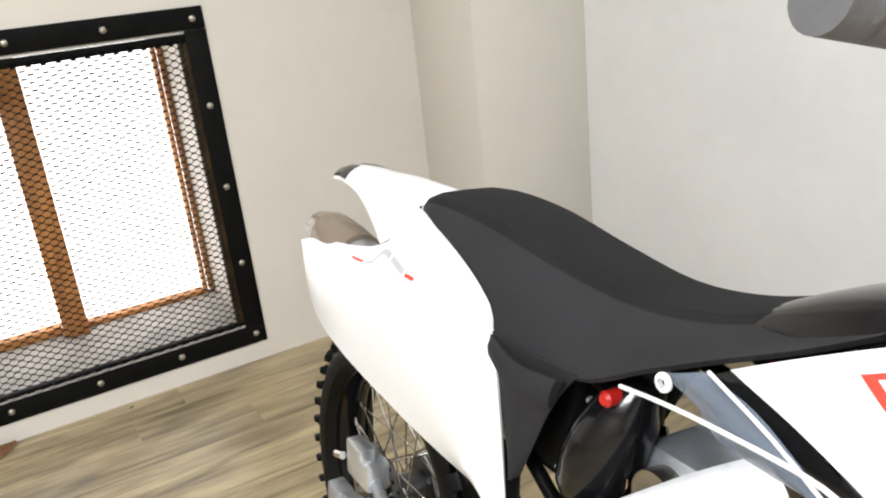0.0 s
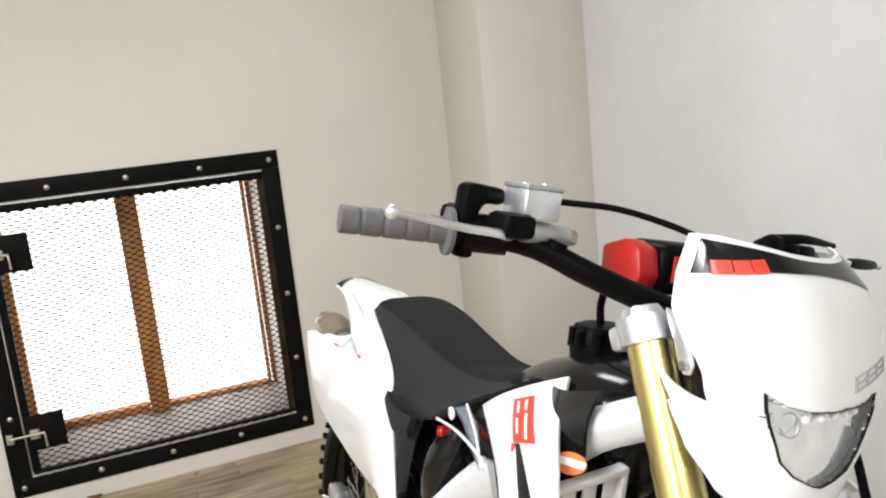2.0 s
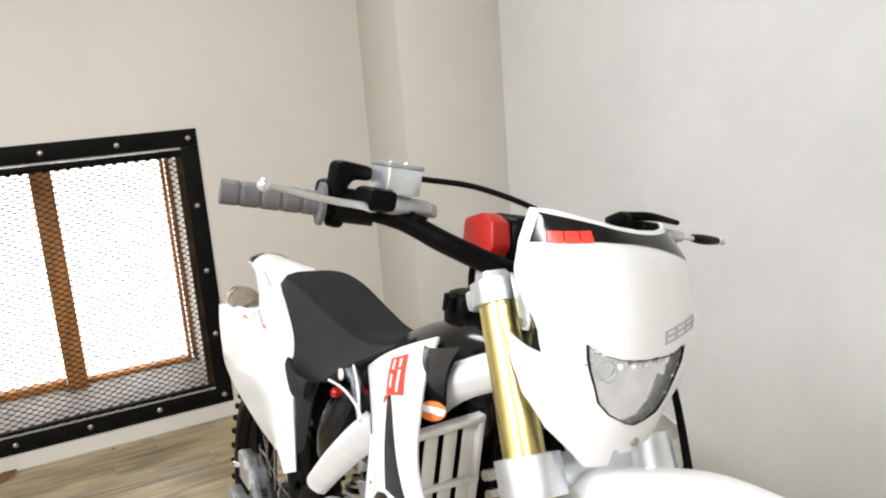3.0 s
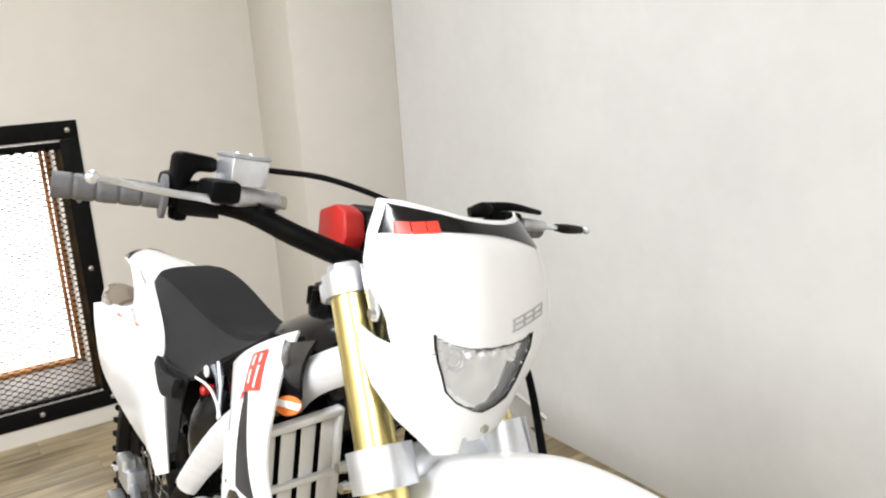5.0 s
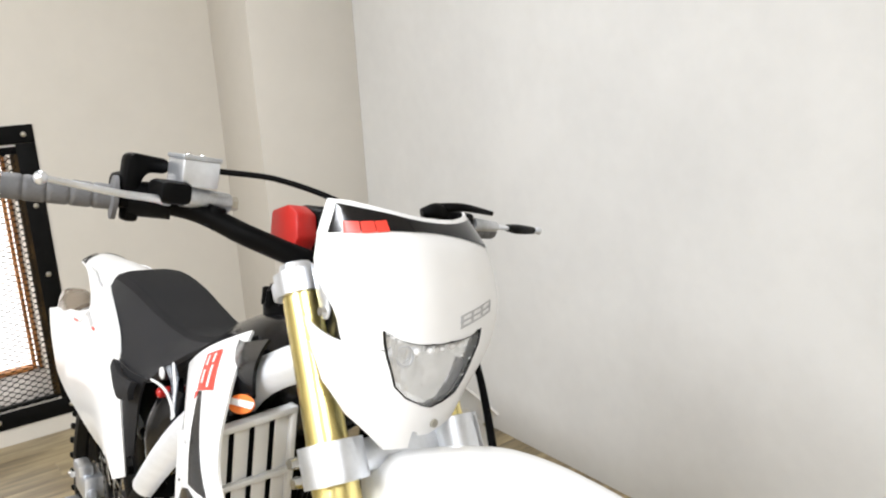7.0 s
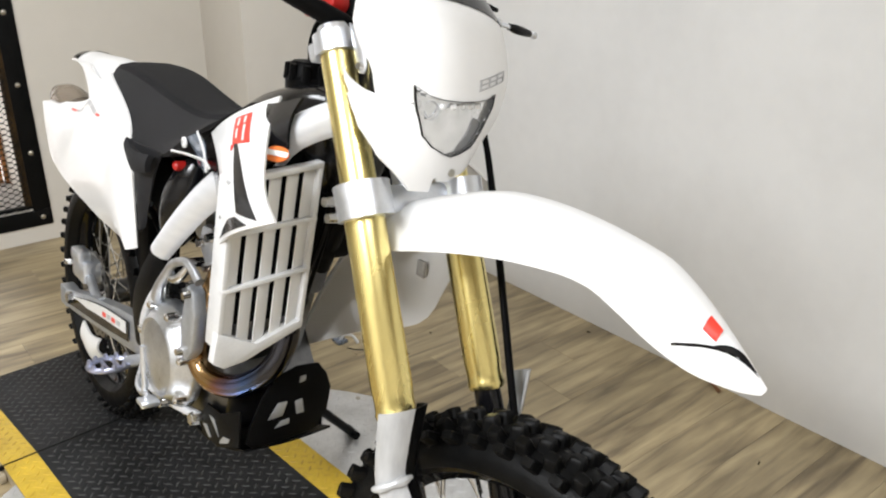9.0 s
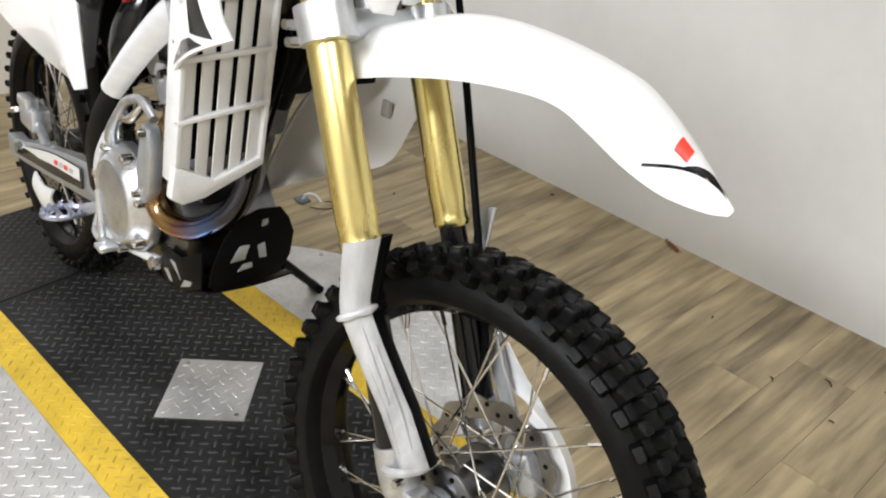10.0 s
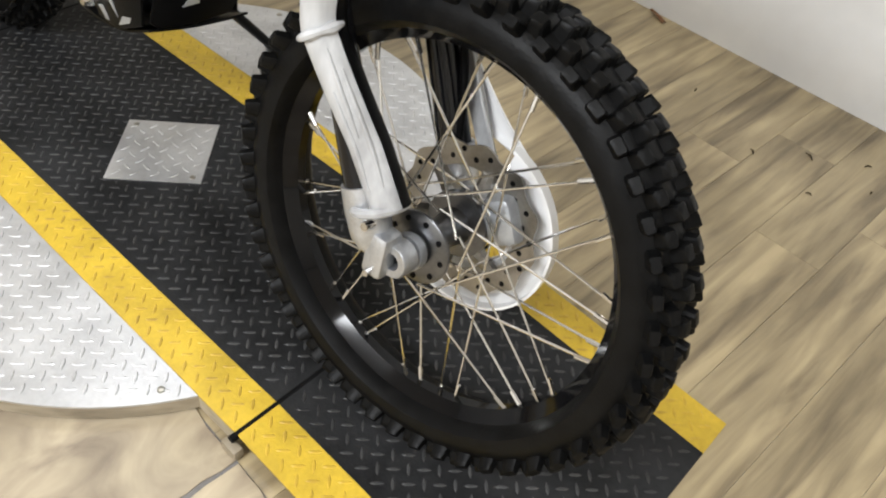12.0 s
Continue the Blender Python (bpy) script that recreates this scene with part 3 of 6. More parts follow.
def tread(name, mat, inside, x0, x1, y0, y1, parent, m=None, z=0.0, pitch=0.0245):
    verts, faces = [], []
    h = math.sqrt(0.5) * pitch
    k = int((x1 - x0 + y1 - y0) / pitch) + 2
    for i in range(-k, k + 1):
        for j in range(-k, k + 1):
            x, y = (i - j) * h, (i + j) * h
            if x0 <= x <= x1 and y0 <= y <= y1 and inside(x, y):
                lug(verts, faces, x, y, z, radians(45 if (i + j) % 2 else -45), m=m)
    me = bpy.data.meshes.new(name)
    me.from_pydata(verts, [], faces)
    me.materials.append(mat)
    ob = new(name, me)
    ob.parent = parent
    return tagged(ob, kind="stuff")


HW, SW = 0.312, 0.082      # half width of the lane, width of its yellow edge


def build_turntable():
    t = tagged(new("turntable"), "round floor turntable of silver tread plate with a black yellow-edged lane", "turntable")
    t.matrix_world = SPIN
    part("base", lathe([(FLOOR, 0.0), (FLOOR, TR - 0.008), (FLOOR + 0.009, TR - 0.008), (FLOOR + 0.009, TR), (-0.004, TR), (-0.004, 0.0)], "Z", (0, 0, 0), 96), EDGE, t, "wood-look edge band")
    for sgn in (-1, 1):
        pts = []
        a0 = math.asin((HW + 0.001) / (TR + 0.002))
        for k in range(41):
            a = a0 + (math.pi - 2 * a0) * k / 40
            pts.append((sgn * (TR + 0.002) * math.sin(a), (TR + 0.002) * math.cos(a)))
        part("silver_plate", prism(pts, "Z", -0.004, 0.0), PLATE, t, "worn aluminium tread plate")
        tread("plate_tread", PLATE, lambda x, y, s=sgn: s * x > HW + 0.012 and x * x + y * y < (TR - 0.014) ** 2, -TR, TR, -TR, TR, t)
        for a in (34, 62, 90, 118, 146):
            px, py = sgn * (TR - 0.022) * math.sin(radians(a)), (TR - 0.022) * math.cos(radians(a))
            if abs(px) > HW + 0.02:
                part("screw", lathe([(0.0, 0.007), (0.003, 0.006), (0.0045, 0.0)], "Z", (px, py, 0), 12), ZINC, t)
    # lane: flat deck over the disc
    L = TR + 0.018
    part("deck_edge", box((-HW, -L, FLOOR + 0.004), (HW, L, -0.004), 0.0), EDGE, t)
    part("lane", box((-HW + SW, -L, -0.004), (HW - SW, L, 0.0002), 0.0), PLATE_BLACK, t, "scuffed black painted tread plate")
    part("lane_edge", box((-HW, -L, -0.004), (-HW + SW - 0.0005, L, 0.0002)), PLATE_YELLOW, t, "yellow painted edge")
    part("lane_edge", box((HW - SW + 0.0005, -L, -0.004), (HW, L, 0.0002)), PLATE_YELLOW, t, "yellow painted edge")
    cover = 0.1
    tread("lane_tread", WORN_BLACK, lambda x, y: abs(x) < HW - SW - 0.006 and abs(y) < L - 0.008 and not (abs(x - y * 0.0) < cover and abs(y) < cover), -HW, HW, -L, L, t)
    tread("edge_tread", YELLOW_WORN, lambda x, y: HW - SW + 0.008 < abs(x) < HW - 0.008 and abs(y) < L - 0.008, -HW, HW, -L, L, t)
    rot = Matrix.Rotation(radians(43.0), 4, "Z")
    cp = part("cover_plate", box((-0.100, -0.099, 0.0), (0.100, 0.099, 0.003), 0.0008, turn=rot), PLATE, t, "square silver tread plate screwed down")
    tread("cover_tread", PLATE, lambda x, y: abs(x) < 0.088 and abs(y) < 0.084, -0.1, 0.1, -0.1, 0.1, cp, m=rot, z=0.003, pitch=0.0285)
    for sx, sy in ((-1, -1), (1, 1)):
        p = rot @ Vector((sx * 0.084, sy * 0.079, 0.003))
        part("screw", lathe([(0.0, 0.006), (0.0025, 0.005), (0.0035, 0.0)], "Z", p, 12), ZINC, cp)
    # hinged ramps at both ends
    for sgn in (-1, 1):
        slope = Matrix.Translation((0, sgn * (L + 0.006), 0)) @ Matrix.Rotation(sgn * -radians(4.6), 4, "X")
        ln = 0.545
        lo, hi = (-ln, 0) if sgn < 0 else (0, ln)
        r = part("ramp", box((-HW + SW, lo, -0.004), (HW - SW, hi, 0.0002), turn=slope), PLATE_BLACK, t, "black tread ramp sloping to the floor")
        part("ramp_edge", box((-HW, lo, -0.004), (-HW + SW - 0.0005, hi, 0.0002), turn=slope), PLATE_YELLOW, r)
        part("ramp_edge", box((HW - SW + 0.0005, lo, -0.004), (HW, hi, 0.0002), turn=slope), PLATE_YELLOW, r)
        tread("ramp_tread", WORN_BLACK, lambda x, y: abs(x) < HW - SW - 0.006 and lo + 0.008 < y < hi - 0.008, -HW, HW, lo, hi, r, m=slope)
        tread("ramp_edge_tread", YELLOW_WORN, lambda x, y: HW - SW + 0.008 < abs(x) < HW - 0.008 and lo + 0.008 < y < hi - 0.008, -HW, HW, lo, hi, r, m=slope)
        part("hinge", tube([(-HW - 0.012, sgn * (L + 0.003), -0.005), (HW + 0.004, sgn * (L + 0.003), -0.005)], 0.0068, 10), IRON, t, "oily dark hinge rod")
        part("hinge_tab", box((-HW - 0.02, sgn * (L + 0.003) - 0.018, FLOOR + 0.004), (-HW - 0.002, sgn * (L + 0.003) + 0.018, -0.018), 0.003), EDGE, t)
    return t


build_turntable()

# ---- motorcycle: built upright with x ahead, y to its left, then leaned on its side stand ----
LEANING, GROUND_X = radians(8.0), 0.710
BIKE_POSE = Matrix.Translation((GROUND_X, 0.0, -0.010)) @ Matrix.Rotation(radians(-90), 4, "Z") @ Matrix.Rotation(-LEANING, 4, "X")
bike = tagged(new("motorcycle"), "white off-road motorcycle with gold forks leaning on its side stand", "motorcycle")
bike.matrix_world = BIKE_POSE

RAKE = radians(27.0)
HEAD = Vector((-0.055, 0, 1.165))
UP = Vector((-math.sin(RAKE), 0, math.cos(RAKE)))
STEER = Matrix.Translation(HEAD) @ Matrix.Rotation(radians(8.5), 4, UP) @ Matrix.Translation(-HEAD)
AXLE_F, AXLE_R = Vector((0.372, 0, 0.370)), Vector((-1.185, 0, 0.358))


def fork_x(z):
    return -0.04 + (1.165 - z) * math.tan(RAKE - radians(1.5))


ROLLED = STEER @ Matrix.Translation(HEAD) @ Matrix.Rotation(radians(-2.8), 4, "X") @ Matrix.Translation(-HEAD)    # bars and mask stand a little askew
turned = [STEER]


def front(name, bm, mat, parent=None, label="", sharp=38):
    bm.transform(turned[0])
    return part(name, bm, mat, parent or bike, label, sharp)


def mirror(pts):
    return [(x, -y, z) for x, y, z in pts]


# -- wheels
def knob_mesh(sx, sy, high, notch):
    """A tread block with worn edges, its foot sunk into the casing."""
    bm = bmesh.new()
    rings = []
    for z, f in ((-0.006, 1.16), (high * 0.45, 0.97), (high * 0.88, 0.90), (high, 0.74)):
        ring = []
        for u, v in ((-1, -0.7), (-0.7, -1), (0.7, -1), (1, -0.7), (1, 0.7), (0.7, 1), (-0.7, 1), (-1, 0.7)):
            lift = notch * u if z == high else 0.0
            ring.append(bm.verts.new((u * sx / 2 * f, v * sy / 2 * f, z + lift)))
        rings.append(ring)
    bm.faces.new(rings[-1])
    for lo, hi in zip(rings, rings[1:]):
        for i in range(8):
            bm.faces.new((lo[i], lo[(i + 1) % 8], hi[(i + 1) % 8], hi[i]))
    return to_mesh("tread_block", bm, RUBBER)


def lay_blocks(tyre, place, R, rows, n):
    """Every tread block an object, alike blocks on one mesh."""
    rnd = random.Random(n)
    for off, yy, sx, sy, high, tilt, inner in rows:
        mesh = knob_mesh(sx, sy, high, 0.0012)
        for i in range(n):
            for s in (-1, 1):
                ob = new("tread_block", mesh)
                ob.parent = tyre
                m = Matrix.Rotation(-2 * math.pi * (i + off) / n, 4, "Y") @ Matrix.Translation((0, s * yy, R - inner)) @ Matrix.Rotation(-s * tilt, 4, "X")
                ob.matrix_basis = place @ m @ Matrix.Rotation(rnd.uniform(-0.06, 0.06), 4, "Z") @ Matrix.Diagonal((1, 1, rnd.uniform(0.93, 1.05), 1))


def tyre_mesh(R, half, rim_r):
    """R: outer radius of the casing without blocks."""
    prof = []
    for k in range(15):
        a = radians(-118 + 236 * k / 14)
        prof.append((half * math.sin(a) * (0.96 if abs(a) > 1.6 else 1.0), R - half * 0.92 + half * 0.92 * math.cos(a)))
    prof = [(-half * 0.62, rim_r)] + [p for p in prof if p[1] > rim_r + 0.004] + [(half * 0.62, rim_r)]
    bm = lathe(prof, "Y", (0, 0, 0), 72, closed=True)
    return bm


def build_wheel(name, axle, R, half, rim_r, rim_half, hub, spokes, rows, n, turn, disc_y, disc_r):
    place = turn @ Matrix.Translation(axle)

    def put(nm, bm, mat, parent, label=""):
        bm.transform(place)
        return part(nm, bm, mat, parent, label)
    w = put(name, lathe(hub, "Y", (0, 0, 0), 36), HUB, bike, "cast aluminium hub laced with steel spokes")
    tyre = put("tyre", tyre_mesh(R, half, rim_r + 0.012), RUBBER, bike, "black knobbly off-road tyre")
    lay_blocks(tyre, place, R, rows, n)
    k = rim_half
    rim_prof = [(-k, rim_r + 0.022), (-k - 0.002, rim_r + 0.012), (-k * 0.8, rim_r + 0.006), (-k * 0.35, rim_r - 0.004), (k * 0.35, rim_r - 0.004),
                (k * 0.8, rim_r + 0.006), (k + 0.002, rim_r + 0.012), (k, rim_r + 0.022), (k * 0.7, rim_r + 0.016), (-k * 0.7, rim_r + 0.016)]
    put("rim", lathe(rim_prof, "Y", (0, 0, 0), 72, closed=True), RIM, w, "gloss black alloy rim")
    yh, hr = 0.036, 0.032
    for s in (-1, 1):
        meshes = {}
        for lean in (-1, 1):
            b = tube([(lean * hr * 1.9, s * (yh + lean * 0.003), hr * 0.55), (0.0, s * 0.004, rim_r - 0.004)], 0.0018, 6)
            tube([(lean * 0.0065, s * 0.0075, rim_r - 0.024), (0.0, s * 0.004, rim_r - 0.003)], 0.0034, 6, bm=b)
            meshes[lean] = to_mesh("spoke", b, STEEL)
        for i in range(spokes // 2):
            ang = 2 * math.pi * (i + (0.25 if s > 0 else 0.0)) / (spokes // 2)
            ang += (0.05 if i % 2 else -0.05)
            ob = new("spoke", meshes[1 if i % 2 else -1])
            ob.parent = w
            ob.matrix_basis = place @ Matrix.Rotation(-ang, 4, "Y")
    lip = to_mesh("hub_hole", lathe([(-0.0015, 0.0), (-0.0015, 0.0042), (0.0015, 0.0042), (0.0015, 0.0)], "Y", (0, 0, 0), 10), BLACK)
    for i in range(9):
        a = 2 * math.pi * i / 9
        ob = new("hub_hole", lip)
        ob.parent = w
        ob.matrix_basis = place @ Matrix.Translation((0.043 * math.cos(a), hub[3][0] - 0.0002, 0.043 * math.sin(a)))
    # wavy drilled brake disc
    bm = bmesh.new()
    outer, inner, m = [], [], 96
    for i in range(m):
        a = 2 * math.pi * i / m
        r = disc_r + 0.0045 * math.cos(12 * a)
        outer.append((r * math.cos(a), r * math.sin(a)))
        inner.append(((disc_r - 0.034) * math.cos(a), (disc_r - 0.034) * math.sin(a)))
    lays = [[bm.verts.new((u, disc_y + dy, v)) for u, v in ring] for dy in (-0.0015, 0.0015) for ring in (outer, inner)]
    for i in range(m):
        j = (i + 1) % m
        for a, b in ((0, 1), (1, 3), (3, 2), (2, 0)):
            bm.faces.new((lays[a][i], lays[a][j], lays[b][j], lays[b][i]))
    disc = put("brake_disc", bm, DISC, w, "wavy steel brake disc")
    hole = to_mesh("disc_hole", lathe([(-0.0019, 0.0), (-0.0019, 0.0042), (0.0019, 0.0042), (0.0019, 0.0)], "Y", (0, 0, 0), 10), BLACK)
    for i in range(30):
        a, r = 2 * math.pi * i / 30, disc_r - (0.010 if i % 2 else 0.021)
        ob = new("disc_hole", hole)
        ob.parent = disc
        ob.matrix_basis = place @ Matrix.Translation((r * math.cos(a), disc_y, r * math.sin(a)))
    for i in range(6):
        a = 2 * math.pi * i / 6
        b = tube([(0.028 * math.cos(a), disc_y * 0.85, 0.028 * math.sin(a)), ((disc_r - 0.03) * math.cos(a + 0.35), disc_y, (disc_r - 0.03) * math.sin(a + 0.35))], (0.016, 0.010), 8)
        put("disc_carrier_arm", b, DISC, disc)
    return w


hub_f = [(-0.058, 0.0), (-0.058, 0.020), (-0.052, 0.022), (-0.051, 0.050), (-0.049, 0.053), (-0.045, 0.053), (-0.042, 0.049), (-0.036, 0.024), (0.0, 0.021), (0.036, 0.028), (0.040, 0.050), (0.050, 0.050), (0.052, 0.024), (0.062, 0.020), (0.062, 0.0)]
rows_f = [(0.0, 0.0125, 0.0215, 0.0190, 0.0145, 0.1, 0.0), (0.5, 0.030, 0.0215, 0.0180, 0.0145, 0.52, 0.006), (0.0, 0.0445, 0.0215, 0.0150, 0.0135, 0.98, 0.0145)]
build_wheel("front_wheel", AXLE_F, 0.348, 0.050, 0.270, 0.023, hub_f, 36, rows_f, 48, STEER, 0.064, 0.116)
rows_r = [(0.0, 0.013, 0.018, 0.018, 0.015, 0.1, 0.0), (0.5, 0.034, 0.018, 0.016, 0.014, 0.5, 0.006), (0.0, 0.053, 0.017, 0.012, 0.012, 1.05, 0.022)]
hub_r = [(-0.07, 0.0), (-0.07, 0.022), (-0.050, 0.024), (-0.046, 0.060), (-0.038, 0.060), (-0.034, 0.034), (0.034, 0.034), (0.040, 0.062), (0.050, 0.062), (0.055, 0.03), (0.07, 0.022), (0.07, 0.0)]
build_wheel("rear_wheel", AXLE_R, 0.342, 0.064, 0.243, 0.030, hub_r, 36, rows_r, 42, Matrix.Identity(4), -0.062, 0.118)


# -- front fork
def set_ahead(t):
    """How far the fork guard stands ahead of the tube's line, from its top 0 to its foot 1."""
    return 0.018 - 0.036 * t / 0.28 if t < 0.28 else -0.018 + 0.046 * (t - 0.28) / 0.72


def build_fork():
    for s in (-1, 1):
        y = s * 0.097
        a, b = Vector((fork_x(1.17), y, 1.17)), Vector((fork_x(0.70), y, 0.70))
        d = (b - a).normalized()
        bm = bmesh.new()
        path = [(0.0, 0.0245), (0.20, 0.0255), (0.225, 0.0285), (0.485, 0.029), (0.50, 0.0275), (0.515, 0.0275), (0.52, 0.029), (0.528, 0.0265)]
        rings = []
        u, w = Vector((0, 1, 0)), d.cross(Vector((0, 1, 0)))
        for h, r in path:
            rings.append([a + d * h + (u * math.cos(q) + w * math.sin(q)) * r for q in (2 * math.pi * j / 32 for j in range(32))])
        front("fork_tube", loft(rings, True, True, bm), GOLD, label="gold anodised fork tube")
        front("fork_cap", tube([a - d * 0.014, a - d * 0.001], (0.022, 0.0245), 20, smooth=False), BRUSHED)
        p, q = a + d * 0.528, Vector((fork_x(0.40), y, 0.40))
        front("fork_slider", tube([p, q], (0.0205, 0.026), 24), GLOSS_BLACK, label="dark fork slider")
        # axle lug
        f = Vector((fork_x(0.40), y, 0.40))
        bm = tube([f - d * 0.055, f - d * 0.02, f + d * 0.012, f + d * 0.03], (0.029, 0.030, 0.028, 0.02), 20, smooth=False)
        lathe([(y - 0.005, 0.0125), (y - 0.005, 0.0225), (y - 0.002, 0.0245), (y + 0.022, 0.0245), (y + 0.022, 0.0125)], "Y", (AXLE_F.x, 0, AXLE_F.z), 24, bm=bm, closed=True)
        box((AXLE_F.x - 0.036, y - 0.020, AXLE_F.z - 0.03), (AXLE_F.x - 0.002, y + 0.018, AXLE_F.z + 0.036), 0.008, bm=bm)
        foot = front("axle_lug", bm, LUG, label="cast aluminium axle lug")
        front("pinch_bolt", lathe([(y - 0.030, 0.0), (y - 0.030, 0.006), (y - 0.022, 0.0075), (y - 0.015, 0.0075)], "Y", (AXLE_F.x - 0.034, 0, AXLE_F.z + 0.045), 12), STEEL, foot)
        front("pinch_bolt", lathe([(y - 0.027, 0.0), (y - 0.027, 0.005), (y - 0.015, 0.006)], "Y", (AXLE_F.x - 0.020, 0, AXLE_F.z - 0.022), 12), STEEL, foot)
        # guard: half shell before the slider, outward
        top, bot = Vector((fork_x(0.716) + 0.018, y - s * -0.010, 0.716)), Vector((fork_x(0.43) + 0.014, y, 0.43))
        def shell(q0, q1, thick):
            rows = []
            for i in range(21):
                t = i / 20
                rad = 0.0285 + 0.005 * max(0, 1 - t / 0.25) - 0.002 * t
                c = top.lerp(bot, t) + Vector((math.cos(RAKE), 0, math.sin(RAKE))) * set_ahead(t) + Vector((0, s * 0.012 * math.sin(math.pi * min(1, t + 0.25)), 0))
                row = []
                for j in range(13):
                    q = radians(q0 + (q1 - q0) * j / 12)
                    row.append(c + (Vector((math.cos(RAKE), 0, math.sin(RAKE))) * math.cos(q) + Vector((0, s, 0)) * math.sin(q)) * rad)
                rows.append(row)
            bm = bmesh.new()
            o = [[bm.verts.new(v) for v in r] for r in rows]
            ii = [[bm.verts.new(v + (top.lerp(bot, k / 20) - v) * thick) for v in r] for k, r in enumerate(rows)]
            for g in (o, ii):
                for i in range(20):
                    for j in range(12):
                        bm.faces.new((g[i][j], g[i + 1][j], g[i + 1][j + 1], g[i][j + 1]))
            for i in range(20):
                for j in (0, 12):
                    bm.faces.new((o[i][j], o[i + 1][j], ii[i + 1][j], ii[i][j]))
            for j in range(12):
                for i in (0, 20):
                    bm.faces.new((o[i][j], o[i][j + 1], ii[i][j + 1], ii[i][j]))
            return bm

        guard = front("fork_guard", shell(14, 118, 0.09), GUARD, label="white plastic fork guard in clear film")
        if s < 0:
            # Black shell: the shade on the guard's inner side, put in as colour.
            front("guard_shade", shell(-95, 12, 0.09), BLACK, guard, "black shell for the guard's shaded inner side")
        pts = []
        for k in range(9):
            qq = radians(-20 + 190 * k / 8)
            pts.append(bot + Vector((math.cos(RAKE), 0, math.sin(RAKE))) * (0.034 * math.cos(qq) + 0.012) + Vector((0, s, 0)) * 0.034 * math.sin(qq))
        front("guard_lip", tube(pts, 0.0065, 8, 20), GUARD, guard)
        # raised ribs and a wrinkled strap of film
        for w0, w1, q in ((0.36, 0.70, 52), (0.44, 0.90, 34), (0.52, 0.92, 78)):
            pts = []
            for k in range(5):
                t = w0 + (w1 - w0) * k / 4
                c = top.lerp(bot, t) + Vector((math.cos(RAKE), 0, math.sin(RAKE))) * set_ahead(t) + Vector((0, s * 0.012 * math.sin(math.pi * min(1, t + 0.25)), 0))
                rad = 0.0288 - 0.002 * t
                qq = radians(q + 3 * k)
                pts.append(c + Vector((math.cos(RAKE), 0, math.sin(RAKE))) * rad * math.cos(qq) + Vector((0, s, 0)) * rad * math.sin(qq))
            front("guard_rib", tube(pts, (0.0012, 0.0030, 0.0030, 0.0012), 8, 14), GUARD, guard)
        pts = []
        for k in range(9):
            c = top.lerp(bot, 0.285 + 0.035 * k / 8) + Vector((math.cos(RAKE), 0, math.sin(RAKE))) * set_ahead(0.30) + Vector((0, s * 0.012, 0))
            qq = radians(-4 + 140 * k / 8)
            pts.append(c + Vector((math.cos(RAKE), 0, math.sin(RAKE))) * 0.0305 * math.cos(qq) + Vector((0, s, 0)) * 0.0305 * math.sin(qq))
        front("film_strap", tube(pts, (0.003, 0.0075, 0.0045, 0.0065, 0.005, 0.003), 8, 24), GUARD, guard, "crumpled white packing tape")
    # Black axle: the dark hollow of the lug's bore is put into its colour.
    front("axle", tube([(AXLE_F.x, -0.084, AXLE_F.z), (AXLE_F.x, 0.112, AXLE_F.z)], 0.0135, 20), BLACK)
    for s in (-1, 1):
        front("wheel_spacer", lathe([(s * 0.058, 0.018), (s * 0.058, 0.026), (s * 0.071, 0.026), (s * 0.071, 0.018)], "Y", (AXLE_F.x, 0, AXLE_F.z), 20, closed=True), LUG)
    # clamps
    tilt = Matrix.Translation(HEAD) @ Matrix.Rotation(-RAKE, 4, "Y")

    def clamp(name, zc, high, grow, mat):
        bm = bmesh.new()
        ox = (fork_x(1.165) - HEAD.x) * math.cos(RAKE)
        for s in (-1, 1):
            lathe([(zc - high / 2, 0.0245), (zc - high / 2 + 0.001, grow), (zc + high / 2 - 0.001, grow), (zc + high / 2, 0.0245)], "Z", (ox, s * 0.098, 0), 28, bm=bm, closed=True)
            box((ox - 0.046, s * 0.098 - 0.014, zc - high * 0.46), (ox - grow + 0.008, s * 0.098 + 0.014, zc + high * 0.46), 0.006, bm=bm)
        box((ox - 0.045, -0.076, zc - high * 0.42), (ox + 0.012, 0.076, zc + high * 0.42), 0.010, bm=bm)
        bm.transform(tilt)
        return front(name, bm, mat)
    up = clamp("upper_clamp", -0.012, 0.030, 0.0305, BRUSHED)
    lo = clamp("lower_clamp", -0.232, 0.050, 0.0395, BRUSHED)
    for c, zc, h in ((lo, -0.245, 0.05), (lo, -0.222, 0.05)):
        for s in (-1, 1):
            bm = lathe([(s * 0.098 - 0.03, 0.0), (s * 0.098 - 0.03, 0.0065), (s * 0.098 - 0.018, 0.0075), (s * 0.098 + 0.022, 0.0075), (s * 0.098 + 0.022, 0.0)], "Y", (-0.034, 0, zc), 12)
            bm.transform(tilt)
            front("clamp_bolt", bm, STEEL, c)
    for s in (-1, 1):
        for zc in (-0.020, -0.004):
            bm = lathe([(0.020, 0.007), (0.028, 0.0065), (0.0295, 0.0)], "X", (0, s * 0.078, zc), 12)
            bm.transform(tilt)
            front("clamp_bolt", bm, STEEL, up)
    bm = lathe([(0.006, 0.0), (0.006, 0.018), (-0.23, 0.018), (-0.23, 0.0)], "Z", (0, 0, 0), 24)
    bm.transform(tilt)
    front("steering_stem", bm, ALU)
